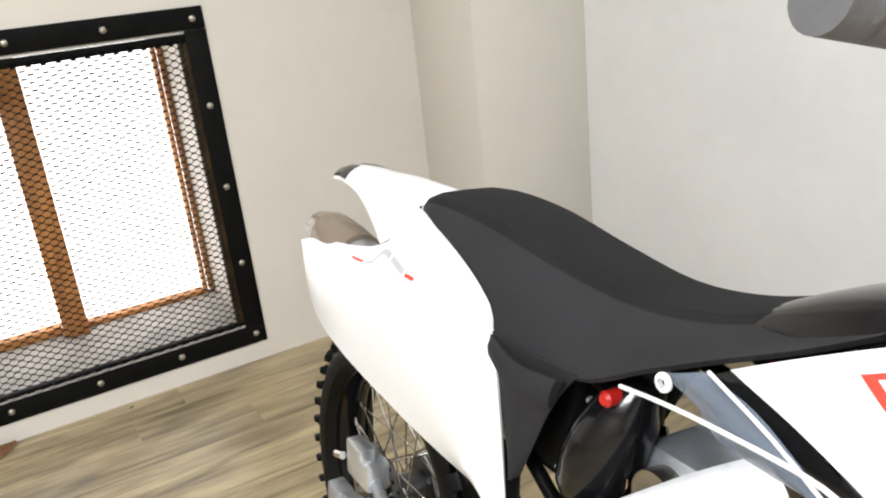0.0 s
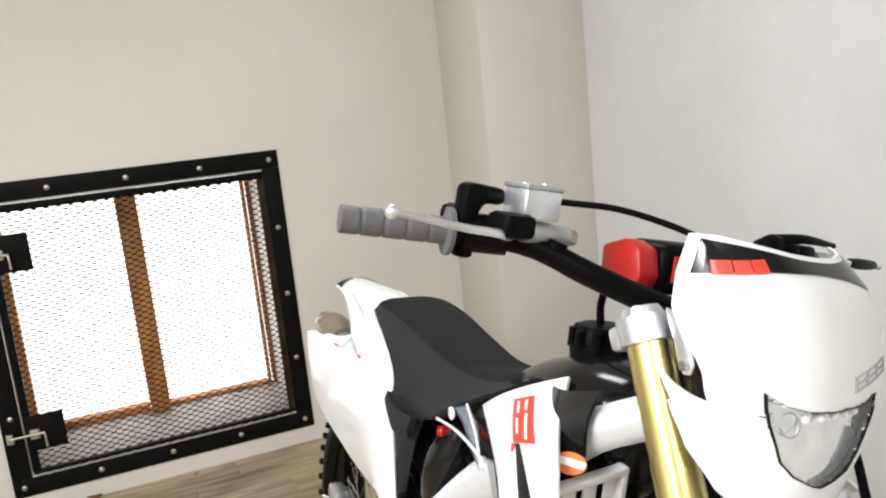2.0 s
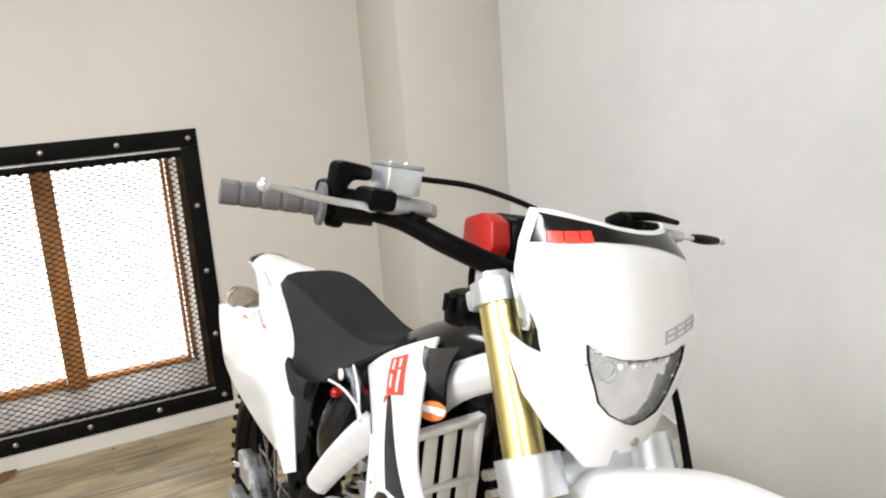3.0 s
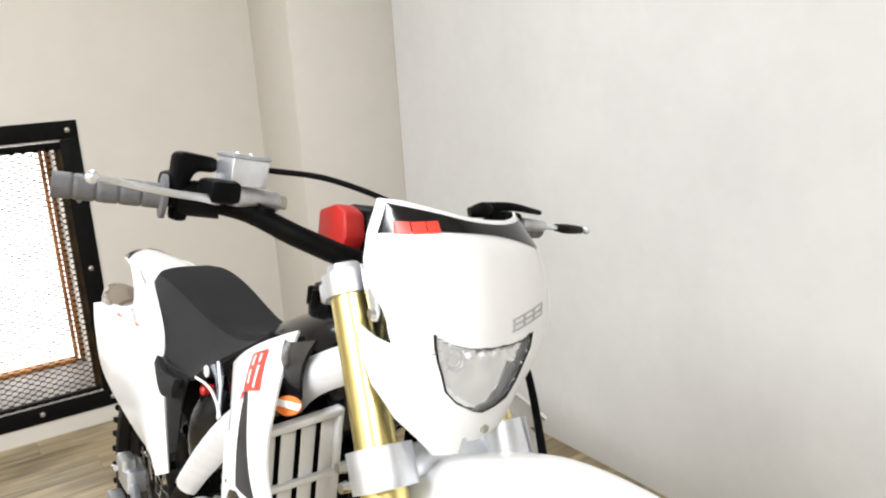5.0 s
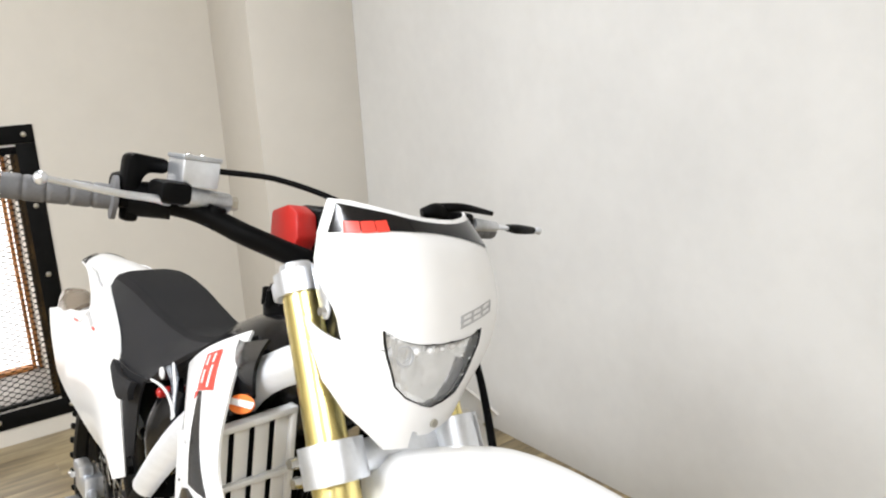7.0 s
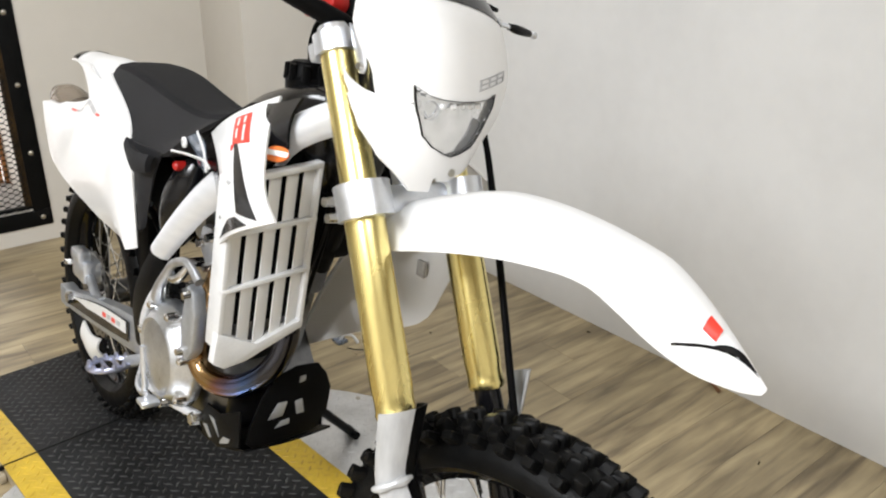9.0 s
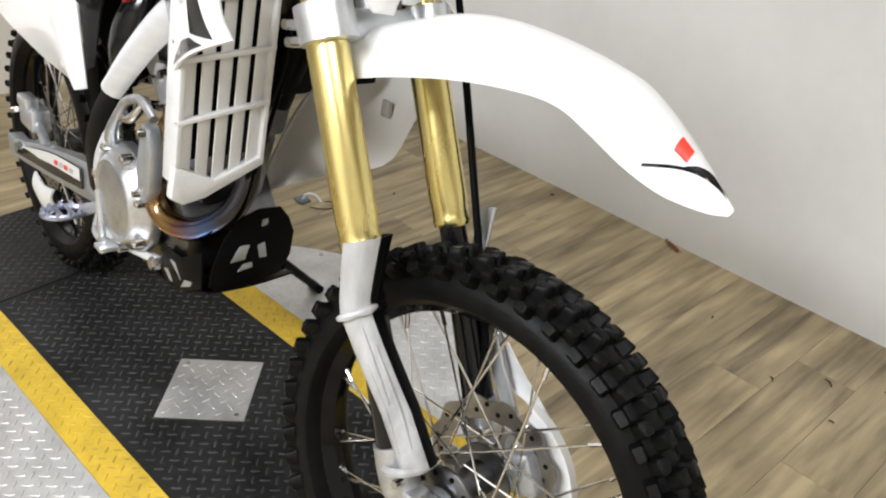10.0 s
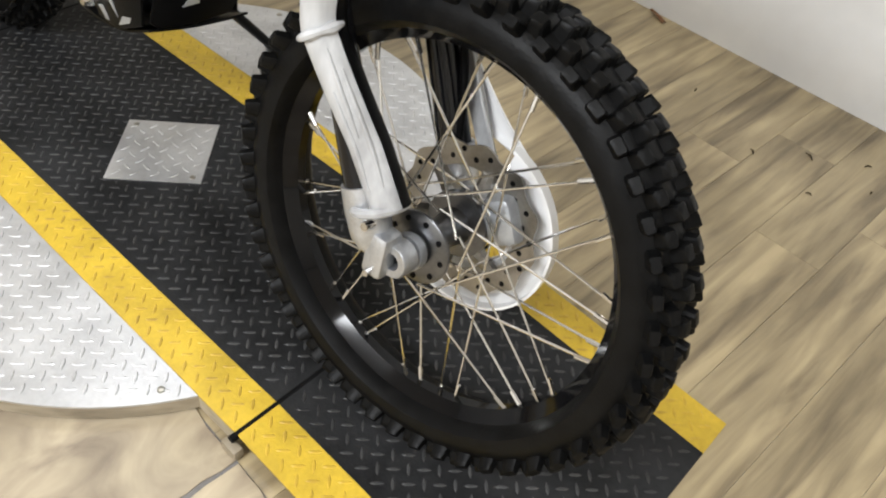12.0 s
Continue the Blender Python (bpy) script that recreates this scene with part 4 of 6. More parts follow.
    # hose guide bracket by the clamp
    front("cable_bracket", prism([(-0.008, 1.192), (0.016, 1.190), (0.030, 1.160), (0.037, 1.142), (0.034, 1.131), (0.025, 1.130), (0.018, 1.142), (0.004, 1.168)], "Y", -0.106, -0.102, 0.0012), BRUSHED, label="flat alloy cable bracket")
    front("bracket_bolt", lathe([(-0.112, 0.0), (-0.112, 0.005), (-0.106, 0.006)], "Y", (0.028, 0, 1.140), 12), STEEL)


build_fork()


# -- front fender
def build_fender():
    ridge = [(0.030, 0, 0.948), (0.131, 0, 0.988), (0.211, 0, 1.014), (0.279, 0, 1.021), (0.355, 0, 1.0165), (0.431, 0, 1.0045), (0.468, 0, 0.994), (0.513, 0, 0.969), (0.565, 0, 0.932), (0.603, 0, 0.901)]
    edge = [(0.100, -0.068, 0.906), (0.172, -0.074, 0.928), (0.264, -0.075, 0.950), (0.353, -0.074, 0.962), (0.406, -0.072, 0.961), (0.446, -0.069, 0.946), (0.4925, -0.058, 0.921), (0.536, -0.040, 0.902), (0.578, -0.015, 0.894), (0.600, -0.003, 0.896)]
    # a full arch from the right edge over the ridge to the left edge
    n, m = 56, 20
    er, rg = spline(edge, n + 1), spline(ridge, n + 1)
    rows = []
    for i in range(n + 1):
        e, r = er[i], rg[i]
        row = []
        for j in range(m + 1):
            q = -1 + 2 * j / m
            f = abs(q) ** 2.8
            row.append(Vector((e.x * f + r.x * (1 - f), abs(e.y) * q * (1.0 + 0.06 * (1 - abs(q))), e.z * f + r.z * (1 - f))))
        rows.append(row)
    bm = bmesh.new()
    o = [[bm.verts.new(v) for v in r] for r in rows]
    b = [[bm.verts.new(v - Vector((0, 0, 0.004))) for v in r] for r in rows]
    for g in (o, b):
        for i in range(n):
            for j in range(m):
                bm.faces.new((g[i][j], g[i + 1][j], g[i + 1][j + 1], g[i][j + 1]))
    for i in range(n):
        for j in (0, m):
            bm.faces.new((o[i][j], o[i + 1][j], b[i + 1][j], b[i][j]))
    for j in range(m):
        for i in (0, n):
            bm.faces.new((o[i][j], o[i][j + 1], b[i][j + 1], b[i][j]))
    bmesh.ops.remove_doubles(bm, verts=bm.verts[:], dist=1e-5)
    fen = front("front_fender", bm, WHITE, label="glossy white plastic front fender")

    def sticker(name, mat, i0, i1, jf0, jf1, lift=0.0024):
        bm = bmesh.new()
        k = 16
        g = []
        for h in (lift, 0.0001):
            gg = []
            for a in range(k + 1):
                fi = i0 + (i1 - i0) * a / k
                ii = min(int(fi), n - 1)
                rr = []
                for c in range(5):
                    qj = (jf0(a / k) * (1 - c / 4) + jf1(a / k) * c / 4 + 1) / 2 * m
                    jj = min(int(qj), m - 1)
                    p = rows[ii][jj].lerp(rows[ii][jj + 1], qj - jj).lerp(rows[ii + 1][jj].lerp(rows[ii + 1][jj + 1], qj - jj), fi - ii)
                    rr.append(bm.verts.new(p + Vector((0.3 * h, -0.5 * h, h))))
                gg.append(rr)
            g.append(gg)
        for gg in g:
            for a in range(k):
                for c in range(4):
                    bm.faces.new((gg[a][c], gg[a + 1][c], gg[a + 1][c + 1], gg[a][c + 1]))
        front(name, bm, mat, fen)
    def low(t):
        return -0.94 + 0.36 * t + 0.30 * t * t
    sticker("black_flash", GLOSS_BLACK, 45.0, 54.8, low, lambda t: low(t) + 0.008 + 0.035 * t + 0.30 * min(1, max(0, (t - 0.45) / 0.32)) - 1.30 * max(0, t - 0.77))
    sticker("red_mark", DECAL_RED, 47.6, 49.4, lambda t: -0.60, lambda t: -0.26)
    front("fender_bolt", lathe([(0.935, 0.0), (0.935, 0.008), (0.94, 0.009), (0.95, 0.009)], "Z", (0.03, -0.03, 0), 12), STEEL, fen)


build_fender()


# -- headlight mask
MASK = {   # by height: middle line, its depth, and for each side the half width and how far it falls back
    "z": (1.28, 1.268, 1.225, 1.18, 1.145, 1.10, 1.06, 1.02, 0.986, 0.97),
    "mid": (0.008, 0.009, 0.018, 0.022, 0.021, 0.018, 0.012, 0.008, 0.002, 0.0),
    "depth": (0.045, 0.055, 0.100, 0.118, 0.125, 0.131, 0.131, 0.126, 0.115, 0.108),
    "right": (0.112, 0.113, 0.128, 0.132, 0.125, 0.108, 0.105, 0.096, 0.066, 0.06),
    "right_fall": (0.040, 0.046, 0.098, 0.110, 0.090, 0.081, 0.061, 0.038, 0.010, 0.008),
    "left": (0.110, 0.114, 0.134, 0.148, 0.146, 0.118, 0.078, 0.045, 0.030, 0.03),
    "left_fall": (0.036, 0.042, 0.078, 0.090, 0.080, 0.062, 0.044, 0.020, 0.010, 0.008),
}
MASK_CURVES = {k: spline([(z, v, 0) for z, v in zip(MASK["z"], MASK[k])], 90) for k in MASK if k != "z"}


def along(curve, z):
    """The value of a curve of (height, value) points, from the top down, at a height."""
    if z >= curve[0][0]:
        return curve[0][1]
    for p, q in zip(curve, curve[1:]):
        if p[0] >= z >= q[0]:
            return p[1] + (q[1] - p[1]) * (p[0] - z) / max(1e-9, p[0] - q[0])
    return curve[-1][1]


def mask_x(y, z):
    """How far ahead the skin of the mask lies."""
    mid = along(MASK_CURVES["mid"], z)
    side = "right" if y < mid else "left"
    v = abs(y - mid) / along(MASK_CURVES[side], z)
    return along(MASK_CURVES["depth"], z) - along(MASK_CURVES[side + "_fall"], z) * (v ** 3 if v < 1 else 1 + 1.54 * (v - 1))


def inside(outline, y, z):
    hit = False
    for (a, b), (c, d) in zip(outline, outline[1:] + outline[:1]):
        if (b > z) != (d > z) and y < a + (c - a) * (z - b) / (d - b):
            hit = not hit
    return hit


def build_mask():
    right_edge = [(1.268, -0.104), (1.226, -0.109), (1.193, -0.110), (1.157, -0.106), (1.129, -0.096), (1.104, -0.089),
                  (1.0995, -0.1135), (1.059, -0.112), (1.026, -0.095), (0.987, -0.054), (0.97, -0.04)]
    top_line = [(-0.104, 1.267), (-0.088, 1.268), (-0.058, 1.264), (-0.020, 1.259), (0.015, 1.2575), (0.05, 1.259), (0.09, 1.264), (0.122, 1.269)]
    low_line = [(-0.060, 0.987), (-0.0215, 0.987), (-0.0165, 1.009), (-0.012, 1.0085), (-0.009, 1.003), (0.004, 1.0035), (0.014, 1.012), (0.030, 1.026), (0.04, 1.034)]
    lamp_line = [(-0.066, 1.1245), (-0.051, 1.1158), (-0.034, 1.1135), (-0.006, 1.1150), (0.026, 1.119), (0.045, 1.123), (0.063, 1.132), (0.060, 1.115),
                 (0.051, 1.100), (0.038, 1.074), (0.026, 1.056), (0.008, 1.046), (-0.009, 1.0405), (-0.022, 1.043), (-0.044, 1.0515), (-0.056, 1.0635), (-0.061, 1.095)]

    def level(line, y):
        for (a, b), (c, d) in zip(line, line[1:]):
            if a <= y <= c:
                return b + (d - b) * (y - a) / (c - a)
        return line[0][1] if y < line[0][0] else line[-1][1]

    def shell(grid, lift, thick, keep=None):
        """Two skins over a grid of (y, z) places, closed along every border."""
        bm = bmesh.new()
        lays = [[[bm.verts.new((mask_x(y, z) + h, y, z + 0.2 * h)) for y, z in row] for row in grid] for h in (lift, lift - thick)]
        rows, cols = len(grid) - 1, len(grid[0]) - 1
        kept = set()
        for i in range(rows):
            for k in range(cols):
                y, z = (grid[i][k][c] * 0.25 + grid[i + 1][k][c] * 0.25 + grid[i][k + 1][c] * 0.25 + grid[i + 1][k + 1][c] * 0.25 for c in (0, 1))
                if keep is None or keep(y, z):
                    kept.add((i, k))
        for i, k in kept:
            for g in lays:
                bm.faces.new((g[i][k], g[i + 1][k], g[i + 1][k + 1], g[i][k + 1]))
            for di, dk, a, b in ((-1, 0, (i, k), (i, k + 1)), (1, 0, (i + 1, k), (i + 1, k + 1)), (0, -1, (i, k), (i + 1, k)), (0, 1, (i, k + 1), (i + 1, k + 1))):
                if (i + di, k + dk) not in kept:
                    o, q = lays
                    bm.faces.new((o[a[0]][a[1]], o[b[0]][b[1]], q[b[0]][b[1]], q[a[0]][a[1]]))
        bmesh.ops.delete(bm, geom=[v for v in bm.verts if not v.link_faces], context="VERTS")
        return bm

    rows, cols = 100, 90
    grid = []
    for i in range(rows + 1):
        row = []
        for k in range(cols + 1):
            v = k / cols
            zt, zb = level(top_line, -0.104 + 0.226 * v), level(low_line, -0.054 + 0.088 * v)
            z = zt + (zb - zt) * i / rows
            a = along(right_edge, z)
            b = along(MASK_CURVES["mid"], z) + along(MASK_CURVES["left"], z)
            row.append((a + (b - a) * v, z))
        grid.append(row)
    mask = front("headlight_mask", shell(grid, 0.0, 0.004, lambda y, z: not inside(lamp_line, y, z)), WHITE, None, "white plastic headlight mask")

    def film(name, mat, low, high, lift, label="", n=14):
        """A thin sticker between two lines of (y, z) points of equal count."""
        a, b = spline([(y, z, 0) for y, z in low], n + 1), spline([(y, z, 0) for y, z in high], n + 1)
        return front(name, shell([[tuple(p.lerp(q, i / 6))[:2] for p, q in zip(b, a)] for i in range(7)], lift, 0.001), mat, mask, label)
    film("top_band", GLOSS_BLACK, [(-0.1045, 1.2265), (-0.082, 1.234), (-0.055, 1.239), (-0.01, 1.2415), (0.03, 1.240), (0.07, 1.235), (0.122, 1.226)],
         [(-0.099, 1.2625), (-0.058, 1.259), (-0.02, 1.2545), (0.015, 1.253), (0.05, 1.2545), (0.112, 1.262)], 0.0018, "gloss black band", 40)
    for k in range(3):
        y0, y1 = -0.095 + 0.0127 * k, -0.0835 + 0.0127 * k
        film("red_mark", DECAL_RED, [(y0, 1.2285 + 0.0033 * k), (y1, 1.2318 + 0.0033 * k)], [(y0, 1.2425 + 0.0026 * k), (y1, 1.2450 + 0.0026 * k)], 0.0028, "", 4)
    for r in (0.0, 0.42, 0.84):
        film("grey_mark", DECAL_GREY, [(0.026, 1.1320 + 0.016 * r), (0.084, 1.1515 + 0.016 * r)], [(0.026, 1.1340 + 0.016 * r), (0.084, 1.1535 + 0.016 * r)], 0.0014, "", 8)
    for k in range(4):
        y0 = 0.027 + 0.0185 * k
        film("grey_mark", DECAL_GREY, [(y0, 1.1325 + 0.0062 * k), (y0 + 0.003, 1.1335 + 0.0062 * k)], [(y0, 1.1465 + 0.0062 * k), (y0 + 0.003, 1.1475 + 0.0062 * k)], 0.0014, "", 2)
    # horn of the right wing, above the notch
    front("mask_wing", Sheet([(0.052, -0.089, 1.1035), (0.034, -0.098, 1.1075), (0.018, -0.109, 1.117), (0.011, -0.1165, 1.1265)],
                             [(mask_x(-0.1135, 1.0985), -0.1135, 1.0985), (0.018, -0.1160, 1.108), (0.012, -0.1175, 1.118), (0.010, -0.1175, 1.1265)], (0.001, 0, 0), 14, 6).solid(0.004), WHITE, mask)
    # lamp: dark rim, reflector bowl with ribs, white dots, bulb and lens
    def ring(f, dx):
        cy, cz = -0.002, 1.086
        pts = []
        for (a, b), (c, d) in zip(lamp_line, lamp_line[1:] + lamp_line[:1]):
            for t in (0.0, 0.5):
                y, z = cy + (a + (c - a) * t - cy) * f, cz + (b + (d - b) * t - cz) * f
                pts.append(Vector((mask_x(y, z) + dx, y, z)))
        return pts
    lamp = front("headlight", loft([ring(1.024, 0.0014), ring(1.016, 0.0022), ring(0.992, 0.0022), ring(0.978, 0.0), ring(0.966, -0.012)], True, False), GLOSS_BLACK, None, "clear headlight with bright reflector and thin black rim")
    bowl = [ring(f, dx) for f, dx in ((0.970, -0.009), (0.90, -0.020), (0.70, -0.033), (0.42, -0.040), (0.1, -0.042))]
    for lay in bowl[2:4]:
        for k, p in enumerate(lay):
            p.x += (0.005, -0.004, 0.001)[(k // 2) % 3]
    front("reflector", loft(bowl, True, True), CHROME, lamp, "faceted chrome reflector", 4)
    # Row of white balls for the bright dots high in the reflector.
    for k in range(5):
        bm = bmesh.new()
        y, z = -0.030 + 0.0165 * k, 1.1045 + 0.0022 * k
        bmesh.ops.create_uvsphere(bm, u_segments=12, v_segments=8, radius=0.0046, matrix=Matrix.Translation((mask_x(y, z) - 0.007, y, z)))
        front("lamp_dot", bm, WHITE, lamp, "small white ball in the headlight")
    front("lamp_cup", tube([(mask_x(-0.041 + 0.008 * math.cos(q), 1.097 + 0.012 * math.sin(q)) - 0.010, -0.041 + 0.008 * math.cos(q), 1.097 + 0.012 * math.sin(q)) for q in (2 * math.pi * k / 16 for k in range(17))], 0.0014, 8, smooth=False, caps=False), LUG, lamp, "oval lamp cup")
    # Dark strip, added to paint contrast into the reflector.
    front("lamp_dark_strip", Sheet([(mask_x(0.004, 1.047) - 0.012, 0.004, 1.047), (mask_x(0.024, 1.070) - 0.012, 0.024, 1.070), (mask_x(0.036, 1.096) - 0.012, 0.036, 1.096)], [(mask_x(0.014, 1.040) - 0.008, 0.014, 1.040), (mask_x(0.038, 1.056) - 0.010, 0.038, 1.056), (mask_x(0.050, 1.088) - 0.010, 0.050, 1.088)], (0.003, 0, 0), 10, 4).solid(0.002), HUB, lamp, "dark strip added low in the reflector")
    front("bulb_hood", lathe([(0.075, 0.016), (0.098, 0.013), (0.100, 0.008), (0.096, 0.0)], "X", (0, -0.046, 1.098), 16), BRUSHED, lamp)
    front("bulb", lathe([(0.065, 0.0), (0.065, 0.012), (0.100, 0.012), (0.108, 0.008), (0.110, 0.0)], "X", (0, 0.002, 1.078), 16), BRUSHED, lamp)
    # Black wedge, added for the same painted contrast.
    front("lamp_dark_wedge", prism([(0.010, 1.052), (0.030, 1.060), (0.044, 1.084), (0.040, 1.092), (0.022, 1.070)], "X", 0.100, 0.108, 0.002), GLOSS_BLACK, lamp)
    front("lens", loft([ring(0.965, 0.000), ring(0.7, 0.002), ring(0.35, 0.003), ring(0.05, 0.003)], True, True), LENS, lamp, "clear lens")
    for s in (-1, 1):
        front("mask_mount", box((0.0, s * 0.078 - 0.006, 1.085), (0.045, s * 0.078 + 0.006, 1.185), 0.005), GLOSS_BLACK, mask)
    front("mask_bolt", lathe([(-0.002, 0.0058), (0.003, 0.0052), (0.0045, 0.0)], "X", (mask_x(0.004, 1.018), 0.004, 1.018), 12), ZINC, mask)


turned[0] = ROLLED
build_mask()


# -- handlebar and controls
def build_bars():
    half = [(-0.184, 0.396, 1.234), (-0.158, 0.30, 1.234), (-0.112, 0.215, 1.230), (-0.070, 0.160, 1.208), (-0.044, 0.10, 1.188), (-0.038, 0.05, 1.178)]
    pts = mirror(half) + half[::-1]
    bar = front("handlebar", tube(pts, (0.011, 0.011, 0.0135, 0.0145, 0.0145, 0.0135, 0.011, 0.011), 16, 60), BLACK, None, "matt black tapered handlebar")
    for s in (-1, 1):
        # grip with raised bands
        prof = []
        L = 0.112
        for i in range(0, 43):
            h = L * i / 42
            prof.append((h, 0.0132 if i % 9 == 8 else 0.0148))
        prof += [(L + 0.002, 0.026), (L + 0.007, 0.026), (L + 0.009, 0.015)]
        bm = lathe([(0.0, 0.0)] + prof, "X", (0, 0, 0), 24)
        d = (Vector((-0.158, s * 0.30, 1.234)) - Vector((-0.185, s * 0.400, 1.234))).normalized()
        m = Matrix.Translation((-0.186, s * 0.402, 1.234)) @ d.to_track_quat("X", "Z").to_matrix().to_4x4()
        bm.transform(m)
        front("grip", bm, GRIP, bar, "grey ribbed rubber grip")
        # perch and lever
        front("lever_perch", tube([(-0.150, s * 0.272, 1.235), (-0.128, s * 0.232, 1.236)], 0.021, 18), BLACK, bar)
        lev = [(-0.098, s * 0.250, 1.238), (-0.088, s * 0.272, 1.241), (-0.086, s * 0.31, 1.243), (-0.093, s * 0.36, 1.248), (-0.094, s * 0.388, 1.251)]
        if s > 0:
            lev = [(-0.098, 0.270, 1.246), (-0.096, 0.31, 1.247), (-0.108, 0.39, 1.246), (-0.122, 0.455, 1.246)]
        lv = front("lever", tube(lev, (0.0052, 0.0044, 0.0040, 0.0038, 0.0034), 12, 24), BRUSHED, bar, "polished alloy lever")
        bm = bmesh.new()
        bmesh.ops.create_uvsphere(bm, u_segments=14, v_segments=10, radius=0.0072, matrix=Matrix.Translation((-0.094, s * 0.391, 1.251) if s < 0 else (-0.123, 0.460, 1.246)))
        front("lever_ball", bm, BRUSHED, lv)
        front("perch_arm", tube([(-0.138, s * 0.240, 1.240), (-0.115, s * 0.244, 1.240), (-0.095, s * 0.250, 1.239)], (0.012, 0.010, 0.009), 12, 10), BLACK if s < 0 else BRUSHED, bar)
    # right: brake reservoir, throttle housing, switch
    rs = front("brake_reservoir", box((-0.134, -0.239, 1.258), (-0.092, -0.192, 1.290), 0.003), BRUSHED, bar, "square alloy brake reservoir")
    front("reservoir_lid", box((-0.135, -0.240, 1.2895), (-0.091, -0.191, 1.295), 0.0015), ALU, rs)
    for sx in (-0.130, -0.096):
        front("lid_screw", lathe([(1.294, 0.004), (1.2965, 0.0035), (1.297, 0.0)], "Z", (sx, -0.215, 0), 10), STEEL, rs)
    front("master_cylinder", tube([(-0.104, -0.232, 1.246), (-0.108, -0.170, 1.242)], 0.0125, 16), LUG, rs, "dull cast master cylinder")
    front("hose_bolt", tube([(-0.106, -0.176, 1.242), (-0.102, -0.160, 1.243)], 0.0085, 6), ZINC, rs)
    front("cylinder_clamp", box((-0.136, -0.214, 1.216), (-0.100, -0.188, 1.252), 0.007), BLACK, rs)
    front("perch_block", box((-0.122, -0.268, 1.236), (-0.080, -0.228, 1.263), 0.008), BLACK, bar)
    front("throttle_housing", box((-0.182, -0.290, 1.222), (-0.136, -0.266, 1.264), 0.009), BLACK, bar)
    out = [(-0.288, 1.238), (-0.270, 1.236), (-0.267, 1.258), (-0.260, 1.268), (-0.238, 1.268), (-0.234, 1.276), (-0.238, 1.286), (-0.280, 1.289), (-0.287, 1.284)]
    hd = front("throttle_cover", prism(out, "X", -0.156, -0.132, 0.005), BLACK, bar, "black plastic throttle cable cover")
    front("cover_bolt", tube([(-0.144, -0.236, 1.278), (-0.14, -0.222, 1.276)], (0.005, 0.004), 10), STEEL, hd)
    front("switch_block", box((-0.172, -0.258, 1.222), (-0.134, -0.232, 1.256), 0.008), BLACK, bar)
    front("switch_button", lathe([(-0.124, 0.0), (-0.124, 0.006), (-0.13, 0.007)], "X", (0, -0.247, 1.244), 12), BLACK, bar)
    front("start_button", box((-0.160, -0.282, 1.208), (-0.138, -0.264, 1.235), 0.005), BLACK, bar)
    # left: clutch adjuster and mirror-less stub
    front("clutch_perch", box((-0.135, 0.225, 1.236), (-0.095, 0.262, 1.264), 0.006), BLACK, bar)
    front("lever_adjuster", tube([(-0.100, 0.262, 1.247), (-0.100, 0.318, 1.247)], (0.011, 0.011, 0.0085), 14), LUG, bar, "dull alloy lever pivot")
    front("mirror_boss", tube([(-0.098, -0.195, 1.212), (-0.094, -0.189, 1.238)], (0.012, 0.017, 0.012), 14, 6), BLACK, bar)
    front("switch_pod", tube([(-0.120, 0.168, 1.255), (-0.112, 0.190, 1.262), (-0.116, 0.212, 1.258)], (0.008, 0.013, 0.009), 12, 8), BLACK, bar)
    front("hot_start_lever", tube([(-0.118, 0.20, 1.266), (-0.098, 0.235, 1.272), (-0.100, 0.305, 1.268)], (0.008, 0.006, 0.004), 10, 12), BLACK, bar)
    front("lever_cover", tube([(-0.102, 0.352, 1.247), (-0.108, 0.39, 1.246), (-0.118, 0.438, 1.246)], (0.0062, 0.0085, 0.0080, 0.0065), 12, 10), BLACK, bar)
    # crossbar pad: red ends, black middle
    pad = front("bar_pad", box((-0.134, -0.058, 1.190), (-0.062, 0.058, 1.250), 0.014, segs=3), BLACK, None, "black and red foam handlebar pad")
    for s in (-1, 1):
        out = [(-0.130, 1.186), (-0.080, 1.184), (-0.066, 1.21), (-0.074, 1.241), (-0.098, 1.250), (-0.134, 1.238)]
        front("pad_end", prism(out, "Y", 0.058 if s > 0 else -0.090, 0.090 if s > 0 else -0.058, 0.005), RED, pad, "red foam end")
    front("red_mark", box((-0.0625, -0.045, 1.206), (-0.0610, 0.005, 1.236)), DECAL_RED, pad)
    for s in (-1, 1):
        front("bar_clamp", box((-0.062, s * 0.048 - 0.014, 1.150), (-0.018, s * 0.048 + 0.014, 1.182), 0.006), BRUSHED)
    # hoses and cables
    front("brake_hose", tube([(-0.100, -0.192, 1.280), (-0.060, -0.125, 1.279), (-0.002, -0.05, 1.254), (0.03, 0.03, 1.20), (0.055, 0.10, 1.12), (0.075, 0.135, 1.05), (0.135, 0.142, 0.90), (0.215, 0.135, 0.72), (0.285, 0.130, 0.56), (0.32, 0.115, 0.45)], (0.0036, 0.0036, 0.0042, 0.006, 0.0062, 0.0062, 0.0062), 10, 70), BLACK, None, "black front brake hose")


build_bars()
turned[0] = STEER


